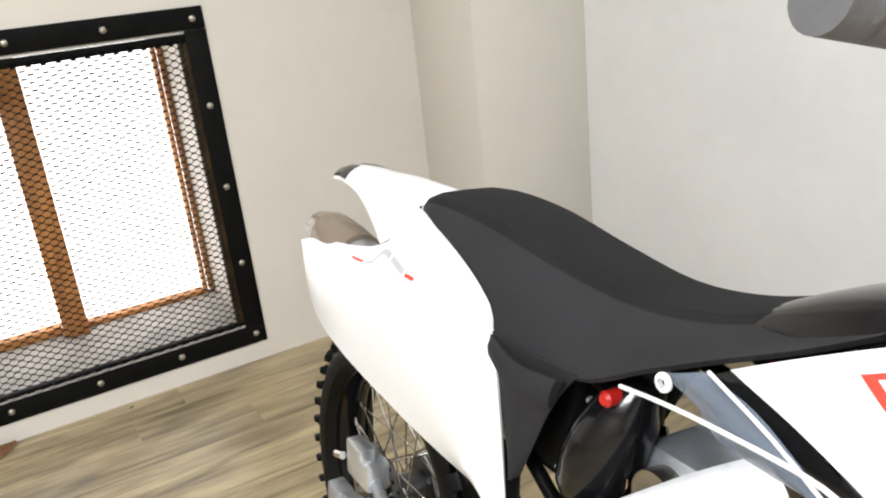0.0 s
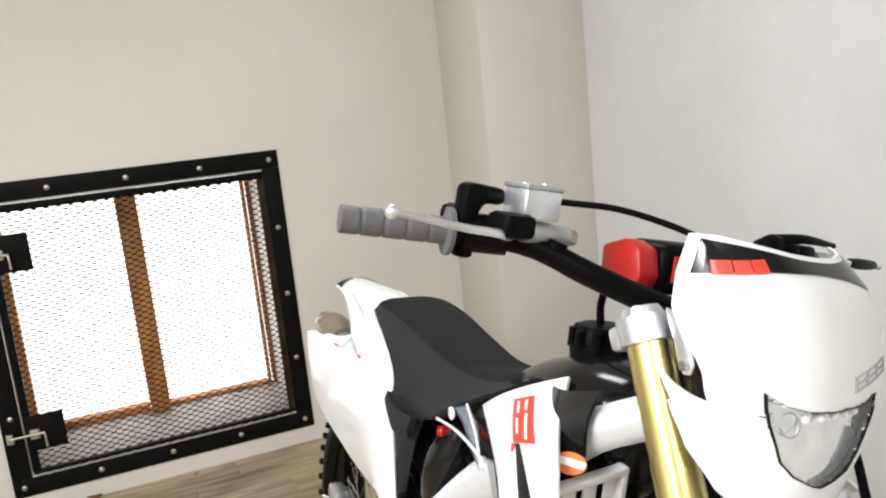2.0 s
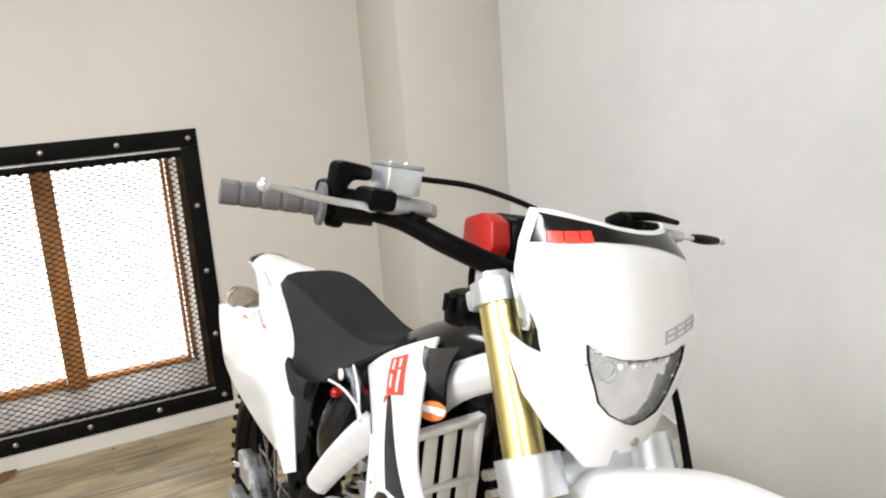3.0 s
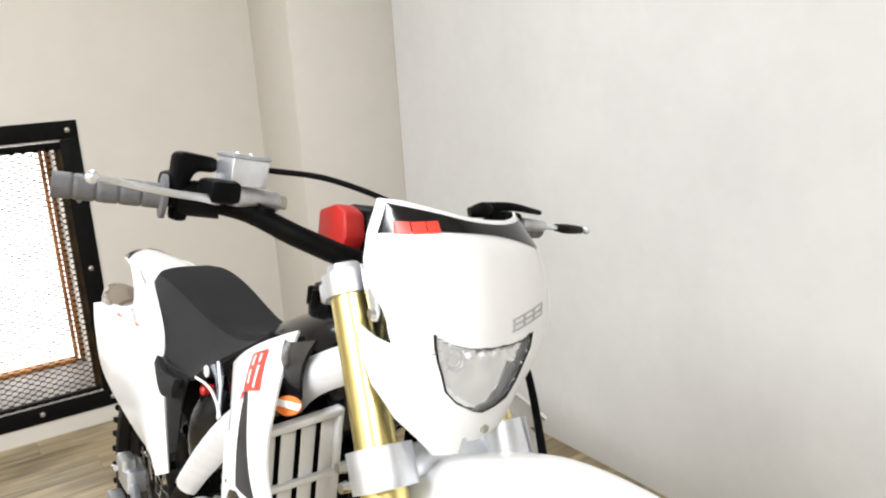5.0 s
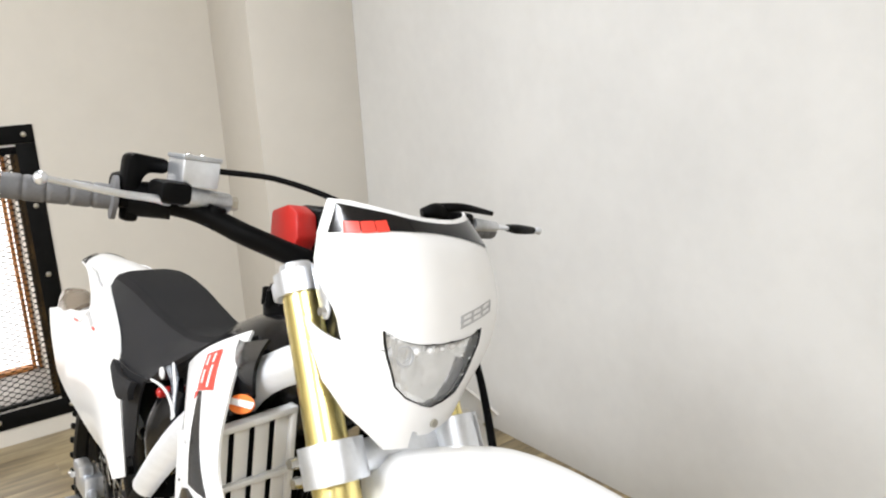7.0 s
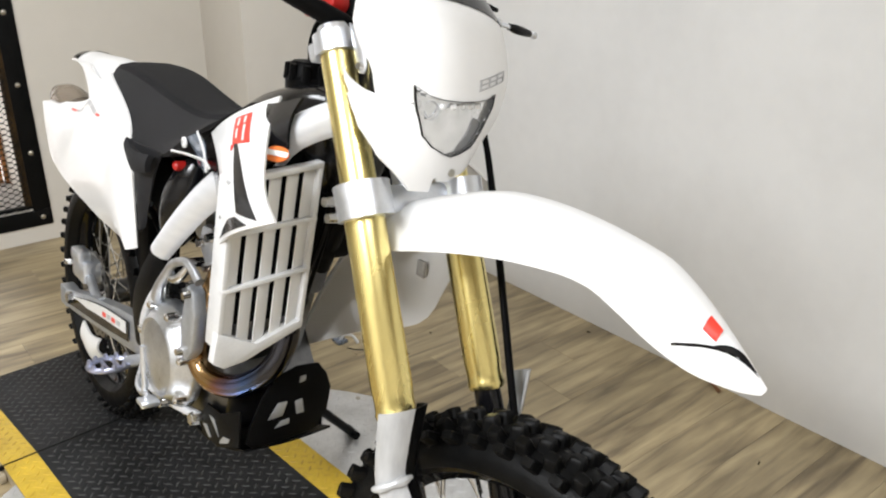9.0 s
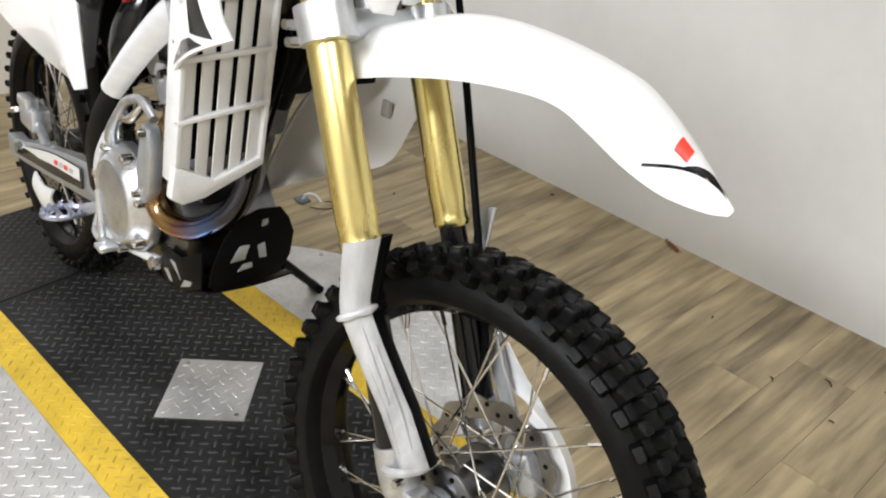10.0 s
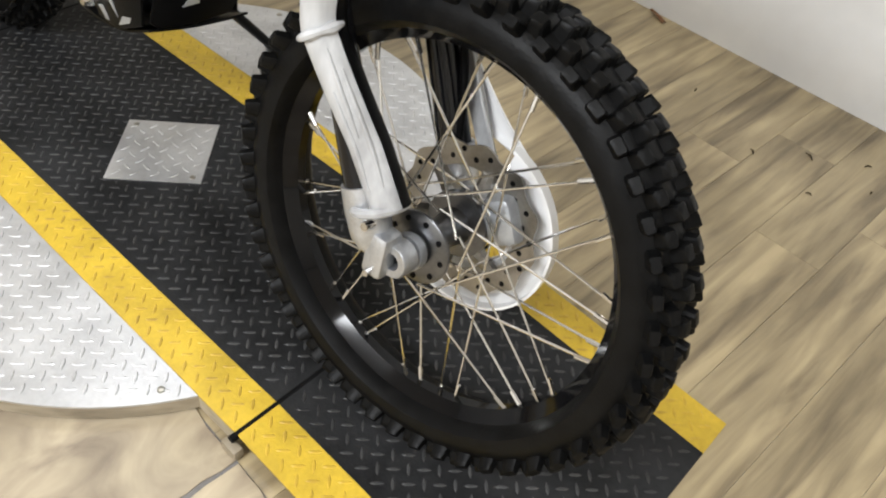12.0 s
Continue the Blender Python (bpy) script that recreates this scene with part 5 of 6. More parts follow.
# -- front brake: caliper and white disc guard
def build_front_brake():
    c = AXLE_F
    n = 40
    bm = bmesh.new()
    prof = [(0.074, 0.070), (0.088, 0.075), (0.094, 0.10), (0.092, 0.128), (0.080, 0.142), (0.062, 0.143), (0.062, 0.139), (0.078, 0.138), (0.088, 0.127), (0.090, 0.10), (0.084, 0.079), (0.074, 0.074)]
    rings = []
    for i in range(n + 1):
        a = radians(-165 + 240 * i / n)
        rings.append([c + Vector((r * math.cos(a), h, r * math.sin(a))) for h, r in prof])
    front("disc_guard", loft(rings, True, True, bm), WHITE, None, "white plastic brake disc guard")
    bm = box((-0.035, 0.040, 0.045), (0.035, 0.088, 0.095), 0.012, turn=Matrix.Translation(c) @ Matrix.Rotation(radians(58), 4, "Y") @ Matrix.Scale(-1, 4, (1, 0, 0)))
    cal = front("front_caliper", bm, ALU, None, "cast front brake caliper")
    front("guard_tail", Sheet([(0.26, 0.128, 0.54), (0.32, 0.126, 0.48), (0.40, 0.11, 0.475)], [(0.29, 0.128, 0.56), (0.35, 0.126, 0.51), (0.44, 0.10, 0.47)], (0, 0.006, 0), 10, 4).solid(0.003), WHITE, cal)


build_front_brake()


# -- tank and seat
def build_tank_seat():
    rings = []
    for x, w, z0, z1 in ((-0.42, 0.050, 0.95, 1.000), (-0.34, 0.080, 0.93, 1.042), (-0.26, 0.100, 0.90, 1.073), (-0.18, 0.102, 0.90, 1.090), (-0.11, 0.084, 0.92, 1.086), (-0.085, 0.052, 0.95, 1.060)):
        ring = []
        for j in range(24):
            a = 2 * math.pi * j / 24
            ca, sa = math.cos(a), math.sin(a)
            ring.append((x, w * math.copysign(abs(ca) ** 0.7, ca), (z0 + z1) / 2 + (z1 - z0) / 2 * math.copysign(abs(sa) ** 0.8, sa)))
        rings.append(ring)
    fine = []
    for k in range(24):
        fine.append(spline([r[k] for r in rings], 18))
    tank = part("fuel_tank", loft([[fine[k][i] for k in range(24)] for i in range(18)], True, True), GLOSS_BLACK, bike, "gloss black plastic fuel tank")
    for q in (-1, 1):
        part("tank_side", Sheet([(-0.215, q * 0.092, 1.050), (-0.150, q * 0.108, 1.062), (-0.080, q * 0.105, 1.082)], [(-0.160, q * 0.140, 0.960), (-0.110, q * 0.138, 0.975), (-0.075, q * 0.128, 1.010)], (0, q * 0.008, 0.004), 14, 8).solid(0.005, -q), GLOSS_BLACK, tank)
    cap = part("tank_cap", lathe([(1.060, 0.040), (1.088, 0.041), (1.093, 0.036), (1.110, 0.034), (1.117, 0.029), (1.119, 0.0)], "Z", (-0.245, 0, 0), 32), BLACK, tank)
    for i in range(9):
        a = 2 * math.pi * i / 9
        x, y = -0.245 + 0.036 * math.cos(a), 0.036 * math.sin(a)
        part("cap_lug", lathe([(1.086, 0.0), (1.086, 0.0085), (1.112, 0.0065), (1.114, 0.0)], "Z", (x, y, 0), 8), BLACK, tank)
    part("vent_hose", tube([(-0.245, 0, 1.117), (-0.243, -0.002, 1.15), (-0.215, -0.005, 1.186), (-0.160, -0.004, 1.196), (-0.10, 0, 1.175)], 0.0055, 10, 28), BLACK, bike, "black tank vent hose")
    # seat: rounded top, sides fall to a dipped lower edge
    prof = [(-1.034, 0.060, 0.050, 0.990, 0.974), (-1.005, 0.078, 0.066, 1.006, 0.958), (-0.94, 0.100, 0.074, 1.017, 0.935), (-0.82, 0.122, 0.074, 1.013, 0.900), (-0.68, 0.130, 0.068, 0.993, 0.884),
            (-0.56, 0.130, 0.060, 0.982, 0.886), (-0.46, 0.127, 0.058, 0.994, 0.936), (-0.38, 0.120, 0.052, 1.019, 0.976), (-0.31, 0.112, 0.044, 1.049, 1.010), (-0.255, 0.100, 0.030, 1.066, 1.040)]
    rings = []
    for x, wl, wt, zt, zl in prof:
        half = [(0.0, zt), (wt * 0.55, zt - 0.001), (wt * 0.86, zt - 0.006), (wt, zt - 0.016), (wt + (wl - wt) * 0.45, zt - 0.016 - (zt - zl) * 0.30), (wt + (wl - wt) * 0.85, zl + (zt - zl) * 0.25), (wl, zl + 0.006), (wl - 0.006, zl)]
        rings.append([(x, -y, z) for y, z in half] + [(x, y, z) for y, z in half[:0:-1]])
    n = len(rings[0])
    fine = [spline([r[k] for r in rings], 40) for k in range(n)]
    bm = loft([[fine[k][i] for k in range(n)] for i in range(40)], True, True)
    bm.faces.ensure_lookup_table()
    for i, face in enumerate(bm.faces):
        face.material_index = 0 if i % n in (0, 1, 2, n - 1, n - 2, n - 3) else 1
    seat = part("seat", bm, [SEAT, SEAT_SIDE], bike, "seat with a black grained top and grey vinyl sides", 24)
    return tank, seat


build_tank_seat()


# -- body panels, both sides
def build_panels():
    for s in (-1, 1):
        # white rear side panel
        a = [(-1.375, s * 0.118, 0.848), (-1.366, s * 0.128, 0.782), (-1.290, s * 0.138, 0.722), (-1.17, s * 0.142, 0.694), (-1.00, s * 0.142, 0.676), (-0.88, s * 0.140, 0.666), (-0.692, s * 0.134, 0.657)]
        b = [(-1.350, s * 0.110, 0.858), (-1.25, s * 0.108, 0.872), (-1.13, s * 0.105, 0.894), (-1.06, s * 0.095, 0.925), (-1.015, s * 0.080, 0.984), (-0.93, s * 0.093, 0.973), (-0.84, s * 0.108, 0.955), (-0.765, s * 0.120, 0.930), (-0.725, s * 0.129, 0.903), (-0.690, s * 0.137, 0.80), (-0.670, s * 0.134, 0.666)]
        sh = Sheet(a, b, (0, s * 0.022, 0.0), 56, 16)
        panel = part("side_panel", sh.solid(0.004, -s), WHITE, bike, "glossy white rear side panel")
        for (u0, v0), (u1, v1), high, mat in (((0.22, 0.865), (0.275, 0.825), 0.022, DECAL_RED), ((0.29, 0.810), (0.35, 0.765), 0.018, DECAL_GREY), ((0.365, 0.742), (0.43, 0.712), 0.034, DECAL_GREY),
                                              ((0.44, 0.712), (0.495, 0.715), 0.034, DECAL_GREY), ((0.505, 0.720), (0.535, 0.738), 0.020, DECAL_RED)):
            part("panel_mark", sh.patch([(u0, v0), (u1, v1), (u1, v1 + high), (u0, v0 + high)], -s, 0.0012, 4), mat, panel)
        part("panel_bolt", lathe([(s * 0.128, 0.009), (s * 0.158, 0.008), (s * 0.160, 0.0)], "Y", (-0.735, 0, 0.700), 14), WHITE, panel)
        # dark number panel before it
        a = [(-0.735, s * 0.128, 0.890), (-0.69, s * 0.130, 0.780), (-0.675, s * 0.125, 0.700)]
        b = [(-0.553, s * 0.129, 0.897), (-0.578, s * 0.129, 0.868), (-0.605, s * 0.128, 0.825), (-0.660, s * 0.121, 0.712)]
        abp = part("airbox_panel", Sheet(a, b, (0, s * 0.010, 0), 12, 8).solid(0.004, -s), SEAT_SIDE, bike, "dark grey plastic airbox panel")
        part("panel_ridge", Sheet([(-0.700, s * 0.136, 0.892), (-0.640, s * 0.142, 0.880), (-0.568, s * 0.138, 0.886)], [(-0.690, s * 0.140, 0.872), (-0.630, s * 0.148, 0.845), (-0.575, s * 0.142, 0.855)], (0, s * 0.004, 0), 10, 4).solid(0.012, -s), SEAT_SIDE, abp)
        # tank shroud
        a = [(-0.375, s * 0.112, 0.972), (-0.262, s * 0.155, 0.966), (-0.170, s * 0.190, 0.950), (-0.122, s * 0.209, 0.906), (-0.112, s * 0.215, 0.862)]
        b = [(-0.182, s * 0.088, 1.070), (-0.130, s * 0.132, 1.036), (-0.068, s * 0.170, 1.010), (-0.014, s * 0.200, 0.988), (0.034, s * 0.220, 0.969), (0.080, s * 0.232, 0.954)]
        if s > 0:
            b = [(x - 0.12 * max(0.0, x + 0.10), y, z) if x < -0.05 else (-0.05 + (x + 0.05) * 0.45, y * 0.94, z) for x, y, z in b]
        sh = Sheet(a, b, (0, s * 0.014, 0.004), 28, 12)
        shr = part("tank_shroud", sh.solid(0.004, -s), WHITE, bike, "white radiator shroud with red and black stickers")
        part("red_mark", sh.patch([(0.085, 0.535), (0.385, 0.530), (0.385, 0.790), (0.085, 0.745)], -s, 0.0016, 6), DECAL_RED, shr)
        for u0, u1, v0, v1 in ((0.110, 0.190, 0.585, 0.610), (0.225, 0.330, 0.580, 0.605), (0.110, 0.175, 0.670, 0.695), (0.200, 0.365, 0.680, 0.708)):
            part("pale_slot", sh.patch([(u0, v0), (u1, v0), (u1, v1), (u0, v1)], -s, 0.0024, 3), WHITE, shr)
        part("red_mark", sh.patch([(0.392, 0.500), (0.450, 0.488), (0.440, 0.520), (0.392, 0.560)], -s, 0.0016, 3), DECAL_RED, shr)
        part("black_flash", sh.patch([(0.392, 0.560), (0.90, 0.560), (0.97, 0.83), (0.392, 0.612)], -s, 0.0016, 8), GLOSS_BLACK, shr)
        part("black_flash", sh.patch([(0.915, 0.40), (0.980, 0.08), (0.982, 0.70), (0.920, 0.54)], -s, 0.0016, 6), GLOSS_BLACK, shr)
        # black inner band behind the shroud's edge, with a clear film tag over it
        a = [(-0.420, s * 0.108, 0.944), (-0.335, s * 0.128, 0.905), (-0.250, s * 0.150, 0.875), (-0.160, s * 0.185, 0.855)]
        b = [(-0.362, s * 0.112, 0.978), (-0.243, s * 0.162, 0.960), (-0.158, s * 0.196, 0.938), (-0.106, s * 0.218, 0.905)]
        part("inner_shroud", Sheet(a, b, (0, s * 0.002, 0), 16, 5).solid(0.004, -s), GLOSS_BLACK, bike, "black inner shroud panel")
        fl = part("film_flap", Sheet([(-0.440, s * 0.130, 0.948), (-0.385, s * 0.136, 0.936), (-0.350, s * 0.146, 0.922), (-0.225, s * 0.184, 0.940)], [(-0.385, s * 0.130, 0.970), (-0.320, s * 0.148, 0.966), (-0.270, s * 0.168, 0.958), (-0.221, s * 0.185, 0.945)], (0, s * 0.006, 0), 12, 6).solid(0.0012, -s), WRAP, bike, "crumpled clear packing film")
        part("film_edge", tube([(-0.480, s * 0.140, 0.918), (-0.420, s * 0.144, 0.927), (-0.350, s * 0.156, 0.938), (-0.245, s * 0.182, 0.955), (-0.200, s * 0.194, 0.955)], 0.0024, 8, 20), WHITE, fl, "white plastic tie")
        part("film_edge", tube([(-0.378, s * 0.136, 0.974), (-0.290, s * 0.162, 0.958), (-0.218, s * 0.190, 0.945)], 0.0020, 8, 14), WHITE, fl)
        part("film_knot", lathe([(s * 0.136, 0.005), (s * 0.138, 0.010), (s * 0.141, 0.010), (s * 0.143, 0.005)], "Y", (-0.425, 0, 0.945), 14, closed=True), WHITE, fl)
    # rear fender and tail
    rows = []
    for x, w, z, d in ((-1.430, 0.046, 0.974, 0.012), (-1.38, 0.052, 0.986, 0.018), (-1.28, 0.060, 0.990, 0.028), (-1.20, 0.068, 0.996, 0.042), (-1.10, 0.078, 0.998, 0.066), (-1.0, 0.088, 0.996, 0.06)):
        rows.append([(x + 0.02 * (abs(q) ** 2), w * q, z - d * abs(q) ** 3) for q in (-1, -0.92, -0.75, -0.5, -0.25, 0, 0.25, 0.5, 0.75, 0.92, 1)])
    cols = [spline([r[k] for r in rows], 24) for k in range(11)]
    bm = bmesh.new()
    o = [[bm.verts.new(cols[k][i]) for k in range(11)] for i in range(24)]
    q = [[bm.verts.new(cols[k][i] - Vector((0, 0, 0.005))) for k in range(11)] for i in range(24)]
    for g in (o, q):
        for i in range(23):
            for k in range(10):
                bm.faces.new((g[i][k], g[i + 1][k], g[i + 1][k + 1], g[i][k + 1]))
    for i in range(23):
        for k in (0, 10):
            bm.faces.new((o[i][k], o[i + 1][k], q[i + 1][k], q[i][k]))
    for k in range(10):
        for i in (0, 23):
            bm.faces.new((o[i][k], o[i][k + 1], q[i][k + 1], q[i][k]))
    tail = part("rear_fender", bm, WHITE, bike, "white rear fender with a pointed tail")
    for side in (0, 1):
        bm = bmesh.new()
        ks = range(0, 5) if side == 0 else range(6, 11)
        lay = [[[bm.verts.new(cols[k][i] + Vector((0, 0, h))) for k in ks] for i in range(0, 5)] for h in (0.0022, -0.001)]
        for g in lay:
            for i in range(4):
                for k in range(4):
                    bm.faces.new((g[i][k], g[i + 1][k], g[i + 1][k + 1], g[i][k + 1]))
        part("tail_insert", bm, GLOSS_BLACK, tail, "gloss black insert")
    for s in (-1, 1):
        part("tail_side", Sheet([(-1.350, s * 0.050, 0.962), (-1.25, s * 0.066, 0.955), (-1.16, s * 0.082, 0.925), (-1.10, s * 0.098, 0.905)], [(-1.345, s * 0.049, 0.966), (-1.20, s * 0.066, 0.978), (-1.10, s * 0.078, 0.962), (-0.99, s * 0.090, 0.962)], (0, s * 0.004, 0), 16, 6).solid(0.004, -s), WHITE, tail)
        part("tail_slot", box((-0.975, s * 0.100 - 0.004, 0.915), (-0.955, s * 0.100 + 0.004, 0.94), 0.003), BLACK, tail)
    # silencer under the right panel, its end in smoked film
    muf = part("silencer", tube([(-1.355, -0.070, 0.848), (-1.20, -0.066, 0.825), (-0.90, -0.070, 0.77), (-0.72, -0.07, 0.73)], (0.046, 0.045, 0.042, 0.025), 22, 22), BRUSHED, bike, "brushed metal silencer")
    part("silencer_end", tube([(-1.425, -0.070, 0.858), (-1.40, -0.070, 0.856), (-1.34, -0.070, 0.852), (-1.24, -0.07, 0.84)], (0.032, 0.047, 0.049, 0.047), 22, 14), SMOKE, muf, "end wrapped in brown smoked film")


build_panels()


# -- frame, engine and running gear
def build_frame():
    for s in (-1, 1):
        a = [(-0.030, s * 0.070, 1.096), (-0.10, s * 0.104, 1.058), (-0.20, s * 0.116, 1.000), (-0.34, s * 0.132, 0.905), (-0.45, s * 0.140, 0.812), (-0.545, s * 0.143, 0.722)]
        b = [(-0.022, s * 0.070, 1.044), (-0.088, s * 0.104, 1.004), (-0.17, s * 0.116, 0.925), (-0.30, s * 0.130, 0.856), (-0.405, s * 0.136, 0.774), (-0.494, s * 0.138, 0.698)]
        part("frame_spar", Sheet(a, b, (0, s * 0.020, 0), 24, 12, 0.6).solid(0.03, -s), FRAME, bike, "satin aluminium frame spar")
        a = [(-0.547, s * 0.144, 0.716), (-0.605, s * 0.152, 0.640), (-0.665, s * 0.146, 0.550), (-0.700, s * 0.128, 0.445)]
        b = [(-0.484, s * 0.140, 0.684), (-0.545, s * 0.152, 0.610), (-0.605, s * 0.146, 0.530), (-0.640, s * 0.128, 0.440)]
        part("frame_tube", tube([(x + 0.006, y, z - 0.004) for x, y, z in b], 0.009, 10, 24), FRAME, bike)
        part("pivot_plate", Sheet(a, b, (0, s * 0.004, 0), 16, 4, 0.4).solid(0.03, -s), BLACK, bike, "black frame guard plate")
        part("subframe_tube", tube([(-0.50, s * 0.075, 0.86), (-0.80, s * 0.075, 0.90), (-1.10, s * 0.06, 0.93)], 0.011, 10, 16), BLACK, bike)
        part("subframe_tube", tube([(-0.60, s * 0.085, 0.66), (-0.80, s * 0.080, 0.78), (-1.05, s * 0.06, 0.92)], 0.010, 10, 16), BLACK, bike)
        # swingarm
        rings = []
        for x, z, h, w, y in ((-0.66, 0.445, 0.045, 0.018, 0.098), (-0.85, 0.415, 0.043, 0.016, 0.106), (-1.05, 0.375, 0.036, 0.015, 0.108), (-1.20, 0.342, 0.028, 0.014, 0.108), (-1.285, 0.325, 0.024, 0.013, 0.108)):
            rings.append([(x, s * (y + dy * w), z + dz * h) for dy, dz in ((-1, -0.8), (-0.8, -1), (0.8, -1), (1, -0.8), (1, 0.8), (0.8, 1), (-0.8, 1), (-1, 0.8))])
        arm = part("swingarm", loft(rings, True, True), ALU, bike, "aluminium swingarm")
        sh = Sheet([(-0.76, s * 0.1235, 0.458), (-0.95, s * 0.1245, 0.428), (-1.22, s * 0.1235, 0.352)], [(-0.76, s * 0.1235, 0.408), (-0.95, s * 0.1245, 0.372), (-1.22, s * 0.1235, 0.326)], (0, 0, 0), 12, 4)
        part("arm_sticker", sh.solid(0.0012, -s), GLOSS_BLACK, arm)
        part("arm_sticker", sh.patch([(0.02, 0.04), (0.92, 0.04), (0.62, 0.50), (0.02, 0.62)], -s, 0.002, 6), WHITE, arm, "white sticker with red lettering bars")
        for k in range(4):
            part("arm_mark", sh.patch([(0.10 + 0.07 * k, 0.25), (0.15 + 0.07 * k, 0.25), (0.15 + 0.07 * k, 0.46), (0.10 + 0.07 * k, 0.46)], -s, 0.0028, 2), DECAL_RED if k % 2 else DECAL_GREY, arm)
        part("axle_block", box((-1.29, s * 0.108 - 0.018, 0.308), (-1.235, s * 0.108 + 0.018, 0.362), 0.005), ALU, arm)
        part("axle_nut", lathe([(s * 0.124, 0.017), (s * 0.138, 0.016), (s * 0.140, 0.0)], "Y", (AXLE_R.x, 0, AXLE_R.z), 6), STEEL, arm)
        # footpeg with teeth
        oval = [(-0.735 + 0.030 * math.cos(a), s * (0.172 + 0.046 * math.sin(a)), 0.373) for a in (2 * math.pi * k / 24 for k in range(25))]
        peg = part("footpeg", tube(oval, 0.0065, 8, smooth=False, caps=False), PEG, bike, "oval toothed steel footpeg")
        for e in (-0.012, 0.012):
            part("peg_bar", tube([(-0.762, s * (0.172 + e), 0.373), (-0.708, s * (0.172 + e), 0.373)], 0.0045, 8), PEG, peg)
        for i in range(12):
            a = 2 * math.pi * i / 12
            part("peg_tooth", lathe([(0.377, 0.0065), (0.386, 0.0035), (0.387, 0.0)], "Z", (-0.735 + 0.030 * math.cos(a), s * (0.172 + 0.046 * math.sin(a)), 0), 6), PEG, peg)
        part("peg_bracket", tube([(-0.732, s * 0.132, 0.372), (-0.68, s * 0.105, 0.40)], 0.014, 10), ALU, peg)
    part("rear_axle", tube([(AXLE_R.x, -0.128, AXLE_R.z), (AXLE_R.x, 0.128, AXLE_R.z)], 0.011, 16), STEEL, bike)
    cal = part("rear_caliper", box((-1.235, -0.110, 0.405), (-1.135, -0.055, 0.468), 0.012), BRUSHED, bike, "cast rear brake caliper")
    part("caliper_cap", box((-1.215, -0.118, 0.462), (-1.15, -0.082, 0.495), 0.008), BRUSHED, cal)
    part("caliper_pin", tube([(-1.24, -0.112, 0.44), (-1.27, -0.112, 0.43)], 0.008, 10), STEEL, cal)
    part("caliper_arm", tube([(-1.15, -0.09, 0.43), (-1.05, -0.10, 0.40), (-0.98, -0.11, 0.42)], 0.012, 10, 12), ALU, cal)
    part("disc_guard", Sheet([(-1.14, -0.105, 0.305), (-1.08, -0.105, 0.29), (-1.02, -0.1, 0.30)], [(-1.15, -0.095, 0.225), (-1.09, -0.095, 0.205), (-1.03, -0.09, 0.245)], (0, -0.012, 0), 10, 6).solid(0.005), WHITE, bike, "white rear disc guard")
    # shock with its red adjuster and bottle
    part("shock_reservoir", tube([(-0.515, -0.070, 0.885), (-0.520, -0.072, 0.875), (-0.530, -0.076, 0.850), (-0.565, -0.080, 0.770), (-0.590, -0.080, 0.715), (-0.596, -0.080, 0.700)], (0.020, 0.040, 0.048, 0.048, 0.042, 0.020), 24, 22), GLOSS_BLACK, bike, "gloss black shock reservoir")
    part("shock_adjuster", lathe([(-0.117, 0.0), (-0.117, 0.006), (-0.113, 0.0095), (-0.095, 0.0095)], "Y", (-0.527, 0, 0.876), 14), RED, bike, "red adjuster knob")
    for k in range(5):
        part("reservoir_bolt", lathe([(-0.096, 0.0), (-0.096, 0.004), (-0.09, 0.005)], "Y", (-0.572 - 0.012 * k, 0, 0.85 - 0.028 * k), 8), BRUSHED, bike)
    part("airbox", box((-0.86, -0.085, 0.70), (-0.60, 0.085, 0.875), 0.03, segs=3), BLACK, bike, "black plastic airbox")
    pts = [(-0.60 + 0.05 * math.cos(0.5 * k) * 0.9, 0.048 * math.sin(0.5 * k), 0.50 + 0.0042 * k) for k in range(66)]
    part("shock_spring", tube(pts, 0.006, 8, 200), GLOSS_BLACK, bike, "dark coil spring")
    part("inner_guard", box((-0.99, -0.045, 0.50), (-0.86, 0.045, 0.90), 0.02), BLACK, bike, "black inner mudguard")


build_frame()


